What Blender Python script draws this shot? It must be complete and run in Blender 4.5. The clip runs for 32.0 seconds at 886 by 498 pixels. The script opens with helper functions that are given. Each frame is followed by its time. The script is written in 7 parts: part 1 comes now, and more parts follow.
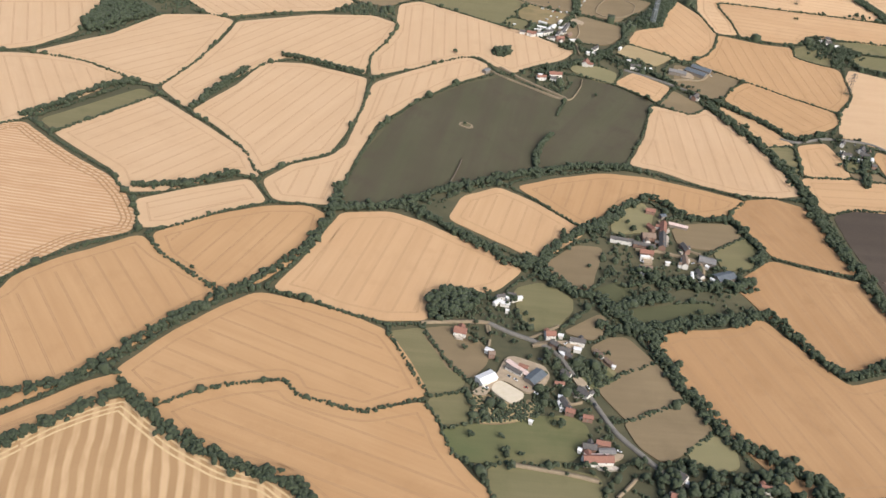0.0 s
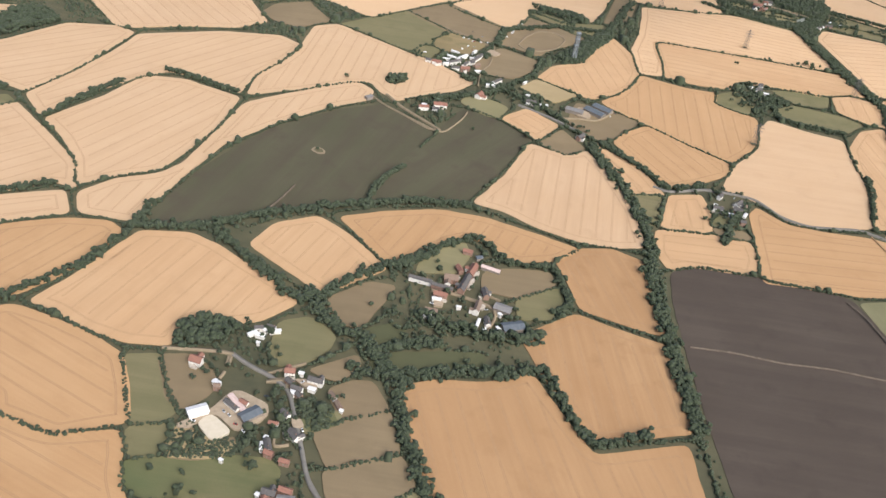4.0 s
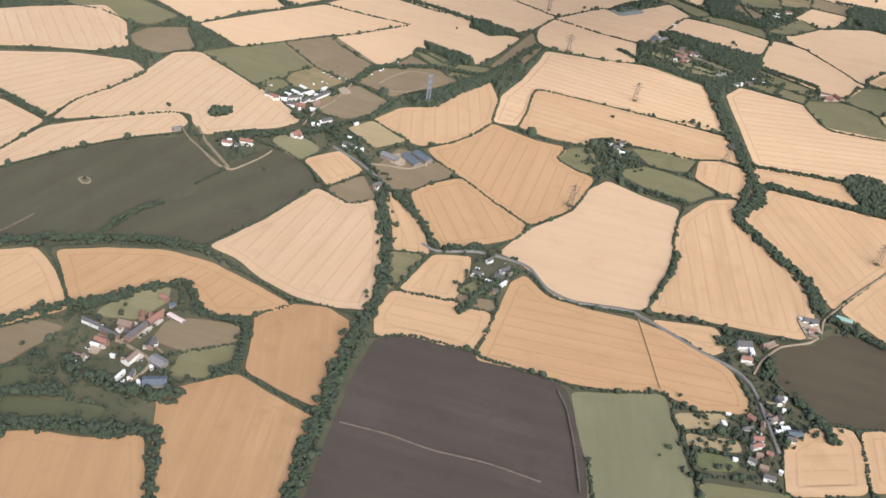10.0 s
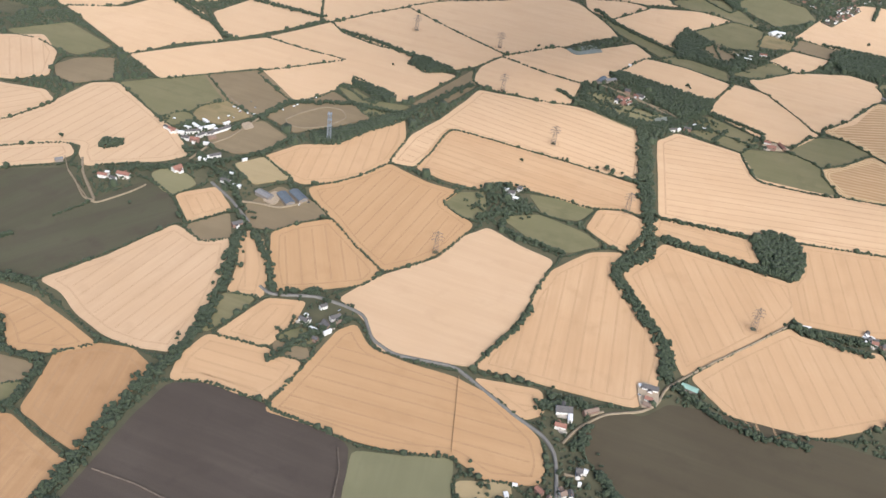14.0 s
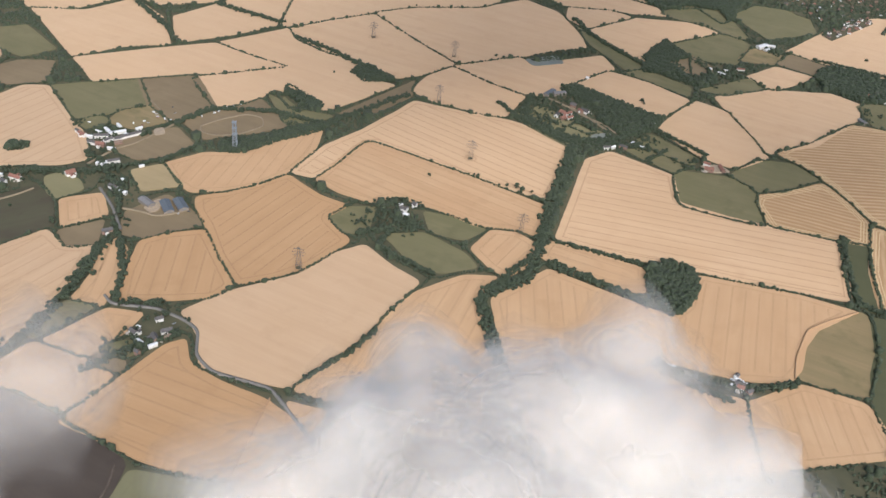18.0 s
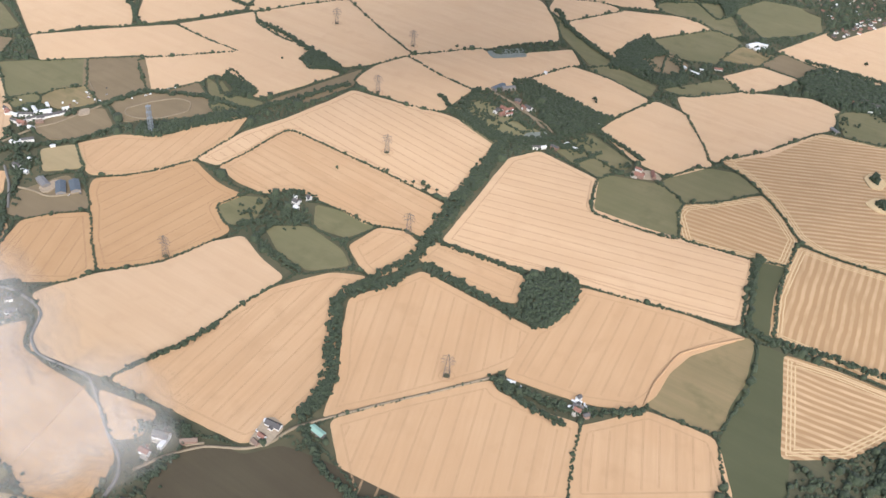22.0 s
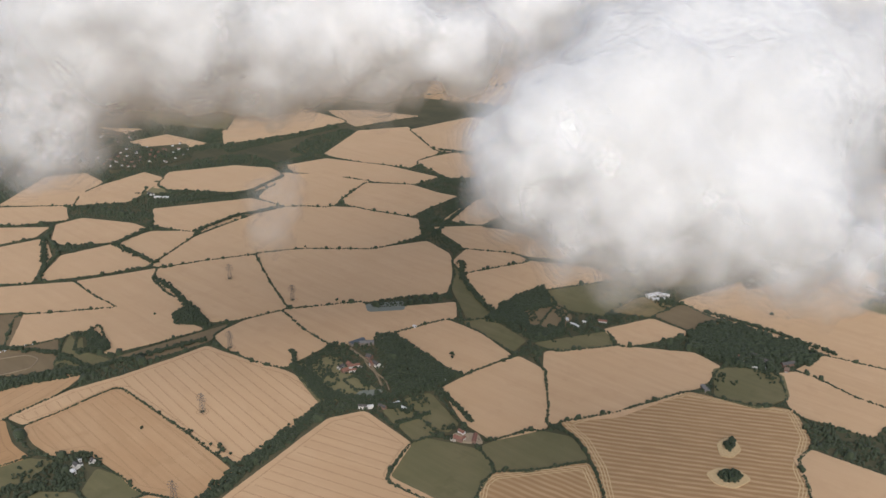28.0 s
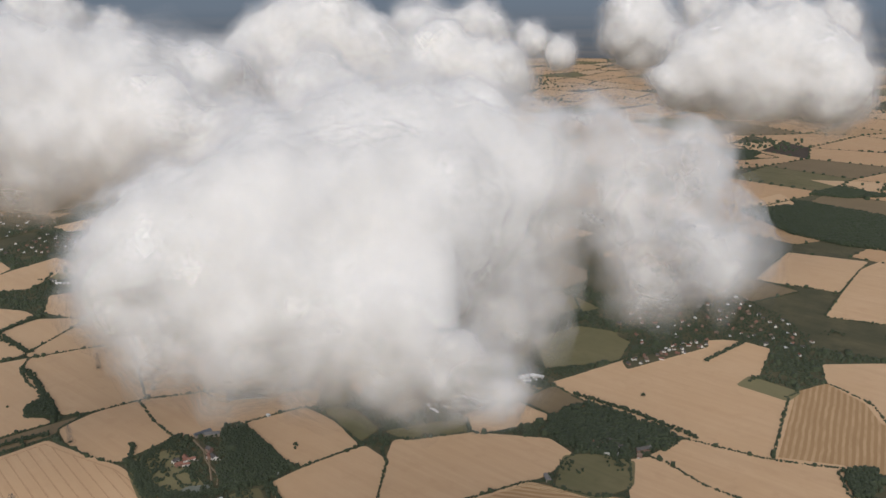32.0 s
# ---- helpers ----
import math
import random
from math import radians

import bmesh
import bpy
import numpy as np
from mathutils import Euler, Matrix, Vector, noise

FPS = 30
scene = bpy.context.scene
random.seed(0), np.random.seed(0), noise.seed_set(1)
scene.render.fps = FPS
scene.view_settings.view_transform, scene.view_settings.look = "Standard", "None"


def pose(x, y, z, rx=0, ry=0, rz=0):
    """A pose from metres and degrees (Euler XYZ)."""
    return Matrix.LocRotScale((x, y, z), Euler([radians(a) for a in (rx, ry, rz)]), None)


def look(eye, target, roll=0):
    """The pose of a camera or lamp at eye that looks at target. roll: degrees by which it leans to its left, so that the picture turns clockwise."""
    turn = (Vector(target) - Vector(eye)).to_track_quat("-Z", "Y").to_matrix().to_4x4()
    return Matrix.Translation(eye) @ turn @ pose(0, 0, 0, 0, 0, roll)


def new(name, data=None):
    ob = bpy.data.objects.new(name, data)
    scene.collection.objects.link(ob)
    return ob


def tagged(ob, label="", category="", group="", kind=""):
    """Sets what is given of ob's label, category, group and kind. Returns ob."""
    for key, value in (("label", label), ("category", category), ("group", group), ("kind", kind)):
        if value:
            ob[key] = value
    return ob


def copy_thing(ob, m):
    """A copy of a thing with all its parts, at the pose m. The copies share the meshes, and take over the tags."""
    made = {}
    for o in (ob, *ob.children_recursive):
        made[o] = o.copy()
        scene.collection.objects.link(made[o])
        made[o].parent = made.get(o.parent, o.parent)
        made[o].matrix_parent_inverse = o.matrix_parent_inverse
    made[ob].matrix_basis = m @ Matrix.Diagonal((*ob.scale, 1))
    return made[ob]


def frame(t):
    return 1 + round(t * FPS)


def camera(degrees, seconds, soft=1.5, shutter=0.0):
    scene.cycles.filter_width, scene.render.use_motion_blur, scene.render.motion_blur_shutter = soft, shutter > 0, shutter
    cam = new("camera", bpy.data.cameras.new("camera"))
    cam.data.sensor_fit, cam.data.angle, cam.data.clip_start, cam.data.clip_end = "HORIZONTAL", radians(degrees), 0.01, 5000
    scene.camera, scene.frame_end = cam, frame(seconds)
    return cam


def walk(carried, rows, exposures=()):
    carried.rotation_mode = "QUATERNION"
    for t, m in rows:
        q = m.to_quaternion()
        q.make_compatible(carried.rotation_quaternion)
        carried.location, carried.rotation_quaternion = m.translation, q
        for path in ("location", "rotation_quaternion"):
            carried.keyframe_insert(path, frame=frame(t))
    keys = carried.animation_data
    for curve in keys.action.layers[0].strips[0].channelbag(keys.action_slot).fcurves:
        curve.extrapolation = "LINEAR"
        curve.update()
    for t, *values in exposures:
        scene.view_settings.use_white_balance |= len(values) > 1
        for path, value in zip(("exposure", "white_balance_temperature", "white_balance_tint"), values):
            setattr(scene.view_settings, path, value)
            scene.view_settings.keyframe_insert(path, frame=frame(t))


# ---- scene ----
cam = camera(53.6, 32.0)
PATH = [
    (0, (2.19, -1.69, 248.18), (19.24, 243.07, 75.56), 7.69),
    (0.5, (19.97, -0.19, 249.50), (33.38, 245.85, 78.38), 7.56),
    (1, (37.53, 1.70, 251.01), (46.97, 249.37, 81.98), 7.68),
    (1.5, (54.92, 3.97, 252.69), (60.58, 252.11, 84.18), 8.07),
    (2, (72.13, 6.60, 254.54), (74.62, 254.42, 85.49), 8.30),
    (2.5, (89.20, 9.56, 256.52), (88.92, 256.66, 86.39), 8.36),
    (3, (106.14, 12.84, 258.63), (103.35, 259.89, 88.45), 8.23),
    (3.5, (122.97, 16.42, 260.86), (117.41, 263.80, 91.24), 8.46),
    (5.5, (189.37, 33.49, 270.65), (172.05, 279.11, 99.28), 8.97),
    (6, (205.80, 38.39, 273.26), (185.56, 283.75, 101.83), 9.09),
    (6.5, (222.17, 43.52, 275.92), (198.73, 289.08, 105.19), 9.20),
    (7, (238.49, 48.87, 278.62), (211.36, 294.95, 109.18), 9.09),
    (7.5, (254.77, 54.45, 281.34), (224.52, 300.83, 112.86), 8.83),
    (8, (271.00, 60.25, 284.07), (238.15, 306.72, 116.22), 8.83),
    (8.5, (287.20, 66.26, 286.82), (251.84, 312.49, 119.13), 8.88),
    (9, (303.35, 72.48, 289.58), (265.74, 317.85, 121.13), 9.12),
    (9.5, (319.47, 78.90, 292.33), (279.06, 323.53, 123.44), 9.27),
    (10, (335.55, 85.53, 295.07), (292.30, 329.44, 125.84), 9.07),
    (10.5, (351.59, 92.37, 297.80), (305.59, 335.57, 128.28), 8.83),
    (11, (367.59, 99.41, 300.51), (318.65, 342.28, 131.33), 8.87),
    (11.5, (383.54, 106.66, 303.19), (331.14, 349.49, 135.02), 9.08),
    (12, (399.45, 114.11, 305.85), (343.27, 356.65, 138.48), 9.36),
    (12.5, (415.31, 121.76, 308.47), (355.30, 363.49, 141.24), 9.19),
    (13, (431.11, 129.62, 311.06), (367.56, 370.52, 143.94), 8.74),
    (13.5, (446.85, 137.70, 313.61), (379.73, 377.96, 146.97), 8.28),
    (14, (462.53, 145.98, 316.12), (391.79, 385.83, 150.38), 8.06),
    (14.5, (478.14, 154.48, 318.58), (403.39, 393.54, 153.46), 8.11),
    (16.5, (539.80, 190.64, 327.96), (450.22, 423.66, 161.59), 7.19),
    (17, (555.00, 200.24, 330.18), (462.35, 431.46, 162.98), 7.26),
    (17.5, (570.09, 210.06, 332.35), (474.63, 439.55, 164.36), 6.96),
    (18, (585.08, 220.11, 334.47), (487.02, 447.53, 165.17), 6.64),
    (18.5, (599.96, 230.38, 336.54), (499.67, 455.27, 165.17), 6.43),
    (19, (614.74, 240.88, 338.56), (512.05, 463.09, 165.13), 6.47),
    (19.5, (629.39, 251.61, 340.53), (523.81, 470.84, 165.05), 6.51),
    (20, (643.93, 262.57, 342.45), (535.29, 478.73, 165.05), 6.47),
    (20.5, (658.34, 273.75, 344.32), (546.42, 487.23, 165.72), 6.21),
    (21, (672.63, 285.15, 346.14), (557.02, 496.12, 166.90), 5.90),
    (21.5, (686.80, 296.78, 347.92), (567.24, 505.84, 169.03), 5.62),
    (22, (700.84, 308.62, 349.65), (577.02, 516.52, 172.31), 5.60),
    (22.5, (714.76, 320.68, 351.34), (585.87, 527.91, 176.86), 5.52),
    (23, (728.55, 332.95, 352.98), (594.08, 540.02, 182.56), 5.01),
    (23.5, (742.22, 345.42, 354.59), (601.87, 553.25, 189.95), 4.37),
    (24, (755.76, 358.08, 356.15), (609.46, 566.92, 198.11), 3.84),
    (24.5, (769.20, 370.92, 357.68), (617.29, 580.80, 206.43), 3.53),
    (25, (782.52, 383.95, 359.18), (625.04, 594.72, 215.05), 3.26),
    (25.5, (795.73, 397.13, 360.64), (633.03, 608.87, 223.91), 2.81),
    (27.5, (847.72, 451.26, 366.18), (671.74, 665.88, 252.29), 1.59),
    (28, (860.55, 465.06, 367.50), (682.49, 679.97, 257.46), 1.33),
    (28.5, (873.34, 478.92, 368.79), (693.50, 694.14, 262.32), 0.84),
    (29, (886.10, 492.83, 370.07), (704.38, 708.41, 267.58), 0.57),
    (29.5, (898.87, 506.77, 371.32), (715.52, 722.58, 272.29), 0.49),
    (30, (911.64, 520.70, 372.56), (726.82, 736.46, 276.18), 0.62),
    (30.5, (924.45, 534.60, 373.77), (738.22, 750.12, 279.61), 0.46),
    (31, (937.33, 548.44, 374.97), (750.18, 764.15, 283.07), 0.05),
    (31.5, (950.28, 562.19, 376.16), (762.79, 778.48, 286.35), -0.26),
    (32, (963.35, 575.82, 377.33), (775.59, 792.63, 289.34), -0.30),
]
EXPOSURES = [(0.0, 0.5, 6300, 10), (3.0, 0.56, 6180, 10), (6.0, 0.66, 6000, 10), (9.0, 0.62, 5880, 10), (12.0, 0.62, 5780, 10), (17.0, 0.43, 5800, 10), (19.0, 0.2, 5800, 10), (20.5, 0.48, 5780, 10), (23.0, 0.6, 5680, 10), (25.5, -0.06, 5800, 10), (28.0, -0.33, 6000, 10), (32.0, -0.58, 6120, 10)]
walk(cam, [(t, look(eye, target, roll)) for t, eye, target, roll in PATH], EXPOSURES)

# ---- sky and sun ----
SUN_UP, SUN_ROUND = 42.0, 140.0
world = bpy.data.worlds.new("sky")
scene.world = world
world.use_nodes = True
wn = world.node_tree.nodes
sky = wn.new("ShaderNodeTexSky")
sky.sky_type, sky.sun_disc = "NISHITA", False
sky.sun_elevation, sky.sun_rotation = radians(SUN_UP), radians(SUN_ROUND)
sky.air_density, sky.dust_density, sky.ozone_density = 1.0, 3.0, 1.0
world.node_tree.links.new(sky.outputs[0], wn["Background"].inputs[0])
wn["Background"].inputs[1].default_value = 0.11
sun = new("sun", bpy.data.lights.new("sun", "SUN"))
sun.data.energy, sun.data.angle, sun.data.color = 3.2, radians(55), (1.0, 0.94, 0.87)
sun_way = Vector((math.sin(radians(SUN_ROUND)) * math.cos(radians(SUN_UP)), math.cos(radians(SUN_ROUND)) * math.cos(radians(SUN_UP)), math.sin(radians(SUN_UP))))
sun.matrix_world = look(sun_way * 900, (0, 0, 0))

# ---- materials ----
def material(name, rough=0.9, gloss=0.2):
    m = bpy.data.materials.new(name)
    m.use_nodes = True
    b = m.node_tree.nodes["Principled BSDF"]
    b.inputs["Roughness"].default_value = rough
    b.inputs["Specular IOR Level"].default_value = gloss
    return m, m.node_tree.nodes, m.node_tree.links, b


def tint(n, l, a, b, fac, kind="MIX"):
    mix = n.new("ShaderNodeMix")
    mix.data_type, mix.blend_type = "RGBA", kind
    for i, v in ((6, a), (7, b)):
        if isinstance(v, tuple):
            mix.inputs[i].default_value = (*v, 1)
        else:
            l.new(v, mix.inputs[i])
    if isinstance(fac, float):
        mix.inputs[0].default_value = fac
    else:
        l.new(fac, mix.inputs[0])
    return mix.outputs[2]


def grain(n, l, where, scale, detail=4.0, lo=0.35, hi=0.65, rough=0.55):
    t = n.new("ShaderNodeTexNoise")
    t.inputs["Scale"].default_value, t.inputs["Detail"].default_value, t.inputs["Roughness"].default_value = scale, detail, rough
    l.new(where, t.inputs["Vector"])
    r = n.new("ShaderNodeMapRange")
    r.inputs[1].default_value, r.inputs[2].default_value = lo, hi
    l.new(t.outputs[0], r.inputs[0])
    return r.outputs[0]


def stretched(n, l, where, x, y, z=1.0):
    m = n.new("ShaderNodeMapping")
    m.inputs["Scale"].default_value = (x, y, z)
    l.new(where, m.inputs["Vector"])
    return m.outputs[0]


def bands(n, l, where, scale, wobble=2.0):
    """Stripes across local y."""
    w = n.new("ShaderNodeTexWave")
    w.wave_type, w.bands_direction = "BANDS", "Y"
    w.inputs["Scale"].default_value, w.inputs["Distortion"].default_value = scale, wobble
    w.inputs["Detail"].default_value, w.inputs["Detail Scale"].default_value = 2.0, 0.6
    l.new(where, w.inputs["Vector"])
    return w.outputs[0]


NAP = 0.26  # how much standing crop and leaves catch light seen along them


def crop(name, base, light, dark, vary, stripes=0.0, stripe_scale=0.5, stripe=(0.6, 0.45, 0.25), patches=0.5):
    """A field seen from the air: broad patches, drill rows along local x, fine grain, a shade of its own for each field."""
    m, n, l, b = material(name, 0.95, 0.08)
    b.inputs["Sheen Weight"].default_value, b.inputs["Sheen Roughness"].default_value = (NAP if base[0] > 0.3 else NAP * 0.3), 0.3
    b.inputs["Sheen Tint"].default_value = (1.0, 0.82, 0.64, 1)
    own = n.new("ShaderNodeObjectInfo").outputs["Random"]
    far = n.new("ShaderNodeMath")
    far.operation = "MULTIPLY"
    far.inputs[1].default_value = 900.0
    l.new(own, far.inputs[0])
    moved = n.new("ShaderNodeVectorMath")
    l.new(n.new("ShaderNodeTexCoord").outputs["Object"], moved.inputs[0])
    l.new(far.outputs[0], moved.inputs[1])
    place = moved.outputs[0]
    broad = grain(n, l, place, 0.022, 3.0, 0.35, 0.7)
    rows = grain(n, l, stretched(n, l, place, 0.03, 0.55), 1.0, 4.0, 0.3, 0.7)
    fine = grain(n, l, place, 1.3, 5.0, 0.25, 0.75, 0.7)
    col = tint(n, l, base, light, broad)
    spots = grain(n, l, place, 0.07, 5.0, 0.55, 0.75)
    f = n.new("ShaderNodeMath")
    f.operation = "MULTIPLY"
    f.inputs[1].default_value = patches
    l.new(spots, f.inputs[0])
    col = tint(n, l, col, dark, f.outputs[0])
    long = grain(n, l, stretched(n, l, place, 0.009, 0.13), 1.0, 3.0, 0.42, 0.68)
    for mask, much in ((rows, 0.28), (fine, 0.27), (long, 0.36)):
        g = n.new("ShaderNodeMath")
        g.operation = "MULTIPLY"
        g.inputs[1].default_value = much
        l.new(mask, g.inputs[0])
        col = tint(n, l, col, dark, g.outputs[0])
    if stripes:
        g = n.new("ShaderNodeMath")
        g.operation = "MULTIPLY"
        g.inputs[1].default_value = stripes
        sharp = n.new("ShaderNodeMapRange")
        sharp.inputs[1].default_value, sharp.inputs[2].default_value = 0.35, 0.8
        l.new(bands(n, l, place, stripe_scale), sharp.inputs[0])
        patchy = grain(n, l, stretched(n, l, place, 0.05, 0.16), 1.0, 4.0, 0.15, 0.6)
        both = n.new("ShaderNodeMath")
        both.operation = "MULTIPLY"
        l.new(sharp.outputs[0], both.inputs[0])
        l.new(patchy, both.inputs[1])
        l.new(both.outputs[0], g.inputs[0])
        col = tint(n, l, col, stripe, g.outputs[0])
    less = n.new("ShaderNodeMath")
    less.operation = "MULTIPLY"
    less.inputs[1].default_value = 0.5
    l.new(own, less.inputs[0])
    col = tint(n, l, col, vary, less.outputs[0])
    l.new(col, b.inputs["Base Color"])
    bump = n.new("ShaderNodeBump")
    bump.inputs["Strength"].default_value, bump.inputs["Distance"].default_value = 0.35, 0.3
    l.new(fine, bump.inputs["Height"])
    l.new(bump.outputs[0], b.inputs["Normal"])
    return m


def shade(name, base, other, scale=1.0, rough=0.85, gloss=0.25, island=True, relief=0.0):
    """Plain stuff with grain and a shade of its own for each island."""
    m, n, l, b = material(name, rough, gloss)
    if relief:
        b.inputs["Sheen Weight"].default_value, b.inputs["Sheen Roughness"].default_value = NAP * 0.25, 0.45
    place = n.new("ShaderNodeTexCoord").outputs["Object"]
    col = tint(n, l, base, other, grain(n, l, place, scale, 4.0, 0.3, 0.7))
    if island:
        pick = n.new("ShaderNodeNewGeometry").outputs["Random Per Island"]
        g = n.new("ShaderNodeMath")
        g.operation = "MULTIPLY"
        g.inputs[1].default_value = 0.6
        l.new(pick, g.inputs[0])
        col = tint(n, l, col, other, g.outputs[0])
    l.new(col, b.inputs["Base Color"])
    if relief:
        bump = n.new("ShaderNodeBump")
        bump.inputs["Strength"].default_value, bump.inputs["Distance"].default_value = 0.9, relief
        l.new(grain(n, l, place, 1.6, 5.0, 0.2, 0.8, 0.7), bump.inputs["Height"])
        l.new(bump.outputs[0], b.inputs["Normal"])
    return m


WHEAT = crop("ripe_wheat", (0.51, 0.325, 0.176), (0.545, 0.365, 0.208), (0.38, 0.235, 0.122), (0.465, 0.294, 0.156))
ORANGE = crop("deep_ripe_wheat", (0.435, 0.265, 0.132), (0.475, 0.30, 0.155), (0.33, 0.19, 0.09), (0.45, 0.28, 0.145))
PINK = crop("orange_stubble", (0.45, 0.265, 0.14), (0.48, 0.30, 0.165), (0.36, 0.21, 0.11), (0.45, 0.27, 0.145), 1.0, 0.12, (0.56, 0.40, 0.25))
PALE = crop("pale_barley", (0.515, 0.348, 0.205), (0.545, 0.38, 0.235), (0.41, 0.27, 0.155), (0.52, 0.36, 0.215))
STUBBLE = crop("stubble", (0.355, 0.22, 0.11), (0.40, 0.255, 0.13), (0.28, 0.17, 0.083), (0.37, 0.235, 0.118), 1.0, 0.058, (0.57, 0.395, 0.225))
BEET = crop("dark_green_crop", (0.08, 0.083, 0.045), (0.104, 0.102, 0.06), (0.074, 0.055, 0.042), (0.086, 0.078, 0.048), 0.4, 0.013, (0.07, 0.053, 0.04), 0.85)
PLOUGH = crop("ploughed_soil", (0.076, 0.060, 0.047), (0.10, 0.08, 0.063), (0.055, 0.043, 0.035), (0.08, 0.064, 0.049), 0.5, 0.02, (0.058, 0.046, 0.037), 0.8)
EARTH = crop("dark_brown_crop", (0.084, 0.068, 0.042), (0.098, 0.082, 0.05), (0.066, 0.052, 0.034), (0.084, 0.07, 0.044), patches=0.6)
SAGE = crop("grey_green_crop", (0.172, 0.16, 0.088), (0.20, 0.182, 0.102), (0.145, 0.138, 0.075), (0.172, 0.16, 0.09))
LUSH = crop("green_lawn", (0.112, 0.122, 0.056), (0.20, 0.165, 0.086), (0.085, 0.10, 0.045), (0.125, 0.125, 0.06), patches=0.6)
GRASS = crop("dry_pasture", (0.165, 0.15, 0.076), (0.225, 0.185, 0.102), (0.112, 0.108, 0.054), (0.16, 0.146, 0.076), patches=0.75)
GREEN = crop("green_grass", (0.215, 0.188, 0.098), (0.255, 0.22, 0.12), (0.165, 0.152, 0.08), (0.2, 0.18, 0.096))
LEY = crop("green_ley", (0.086, 0.088, 0.046), (0.108, 0.106, 0.057), (0.068, 0.072, 0.037), (0.088, 0.09, 0.048))
# paler copy of the wheat: air haze over distance put into the colour
HAZED = crop("hazed_wheat", (0.57, 0.385, 0.222), (0.60, 0.415, 0.25), (0.46, 0.30, 0.17), (0.56, 0.378, 0.22))
TAWNY = crop("tawny_wheat", (0.385, 0.228, 0.112), (0.43, 0.265, 0.135), (0.27, 0.152, 0.072), (0.39, 0.236, 0.118), patches=0.65)
STRAWY = crop("dry_straw_paddock", (0.33, 0.25, 0.135), (0.39, 0.30, 0.165), (0.25, 0.19, 0.10), (0.32, 0.245, 0.132), patches=0.7)
ROUGH = crop("rough_grass", (0.255, 0.185, 0.098), (0.31, 0.225, 0.12), (0.098, 0.105, 0.05), (0.24, 0.178, 0.092), patches=0.95)
BROWN = crop("bare_paddock", (0.205, 0.152, 0.09), (0.255, 0.19, 0.112), (0.15, 0.116, 0.068), (0.20, 0.152, 0.09))
CROPS = {"J": HAZED, "H": TAWNY, "Y": STRAWY, "E": EARTH, "V": SAGE, "U": LUSH, "B": LEY, "O": ORANGE, "Q": PINK, "N": BROWN, "W": WHEAT, "P": PALE, "S": STUBBLE, "D": BEET, "K": PLOUGH, "G": GRASS, "L": GREEN, "R": ROUGH}
TRACK = shade("wheel_track", (0.36, 0.226, 0.122), (0.31, 0.19, 0.10), 0.4, 0.95, 0.05, False)
MID_TRACK = shade("worn_wheel_track", (0.415, 0.268, 0.15), (0.365, 0.23, 0.126), 0.4, 0.95, 0.05, False)
PALE_TRACK = shade("faint_wheel_track", (0.43, 0.287, 0.168), (0.385, 0.25, 0.142), 0.4, 0.95, 0.05, False)
LEAF = shade("hedge_leaves", (0.044, 0.058, 0.034), (0.072, 0.085, 0.049), 0.9, 0.9, 0.08, True, 0.5)
CROWN = shade("tree_leaves", (0.036, 0.05, 0.03), (0.066, 0.08, 0.046), 0.9, 0.9, 0.08, True, 0.5)
BARK = shade("bark", (0.10, 0.075, 0.05), (0.16, 0.12, 0.08), 3.0, 0.95, 0.05, False)
VERGE = crop("verge_grass", (0.085, 0.082, 0.047), (0.18, 0.15, 0.083), (0.052, 0.058, 0.036), (0.085, 0.08, 0.05), patches=0.8)

GRAVEL = shade("pale_gravel", (0.29, 0.225, 0.155), (0.38, 0.305, 0.215), 0.6, 0.95, 0.05, False)
SAND = shade("arena_sand", (0.50, 0.43, 0.32), (0.56, 0.49, 0.38), 0.5, 0.95, 0.05, False)
ASPHALT = shade("worn_asphalt", (0.155, 0.143, 0.125), (0.20, 0.184, 0.158), 0.5, 0.9, 0.15, False)
DIRT = shade("dirt_track", (0.27, 0.212, 0.142), (0.21, 0.165, 0.108), 0.5, 0.95, 0.05, False)
FURROW = shade("trodden_soil", (0.145, 0.115, 0.088), (0.09, 0.072, 0.056), 0.5, 0.95, 0.05, False)
STRAW = shade("pale_straw", (0.6, 0.45, 0.26), (0.5, 0.36, 0.19), 0.8, 0.95, 0.05, False)
WATER = shade("pond_water", (0.17, 0.18, 0.145), (0.21, 0.215, 0.175), 0.2, 0.4, 0.25, False)
PAVING = shade("pale_paving", (0.5, 0.45, 0.38), (0.34, 0.29, 0.23), 0.9, 0.9, 0.1, False)
RENDERED = shade("white_render", (0.74, 0.71, 0.65), (0.62, 0.58, 0.52), 1.2, 0.85, 0.2, False)
BRICK = shade("brick_wall", (0.28, 0.18, 0.135), (0.22, 0.135, 0.10), 2.0, 0.9, 0.15, False)
WEATHERED = shade("weathered_boards", (0.20, 0.17, 0.14), (0.27, 0.23, 0.19), 2.0, 0.9, 0.15, False)
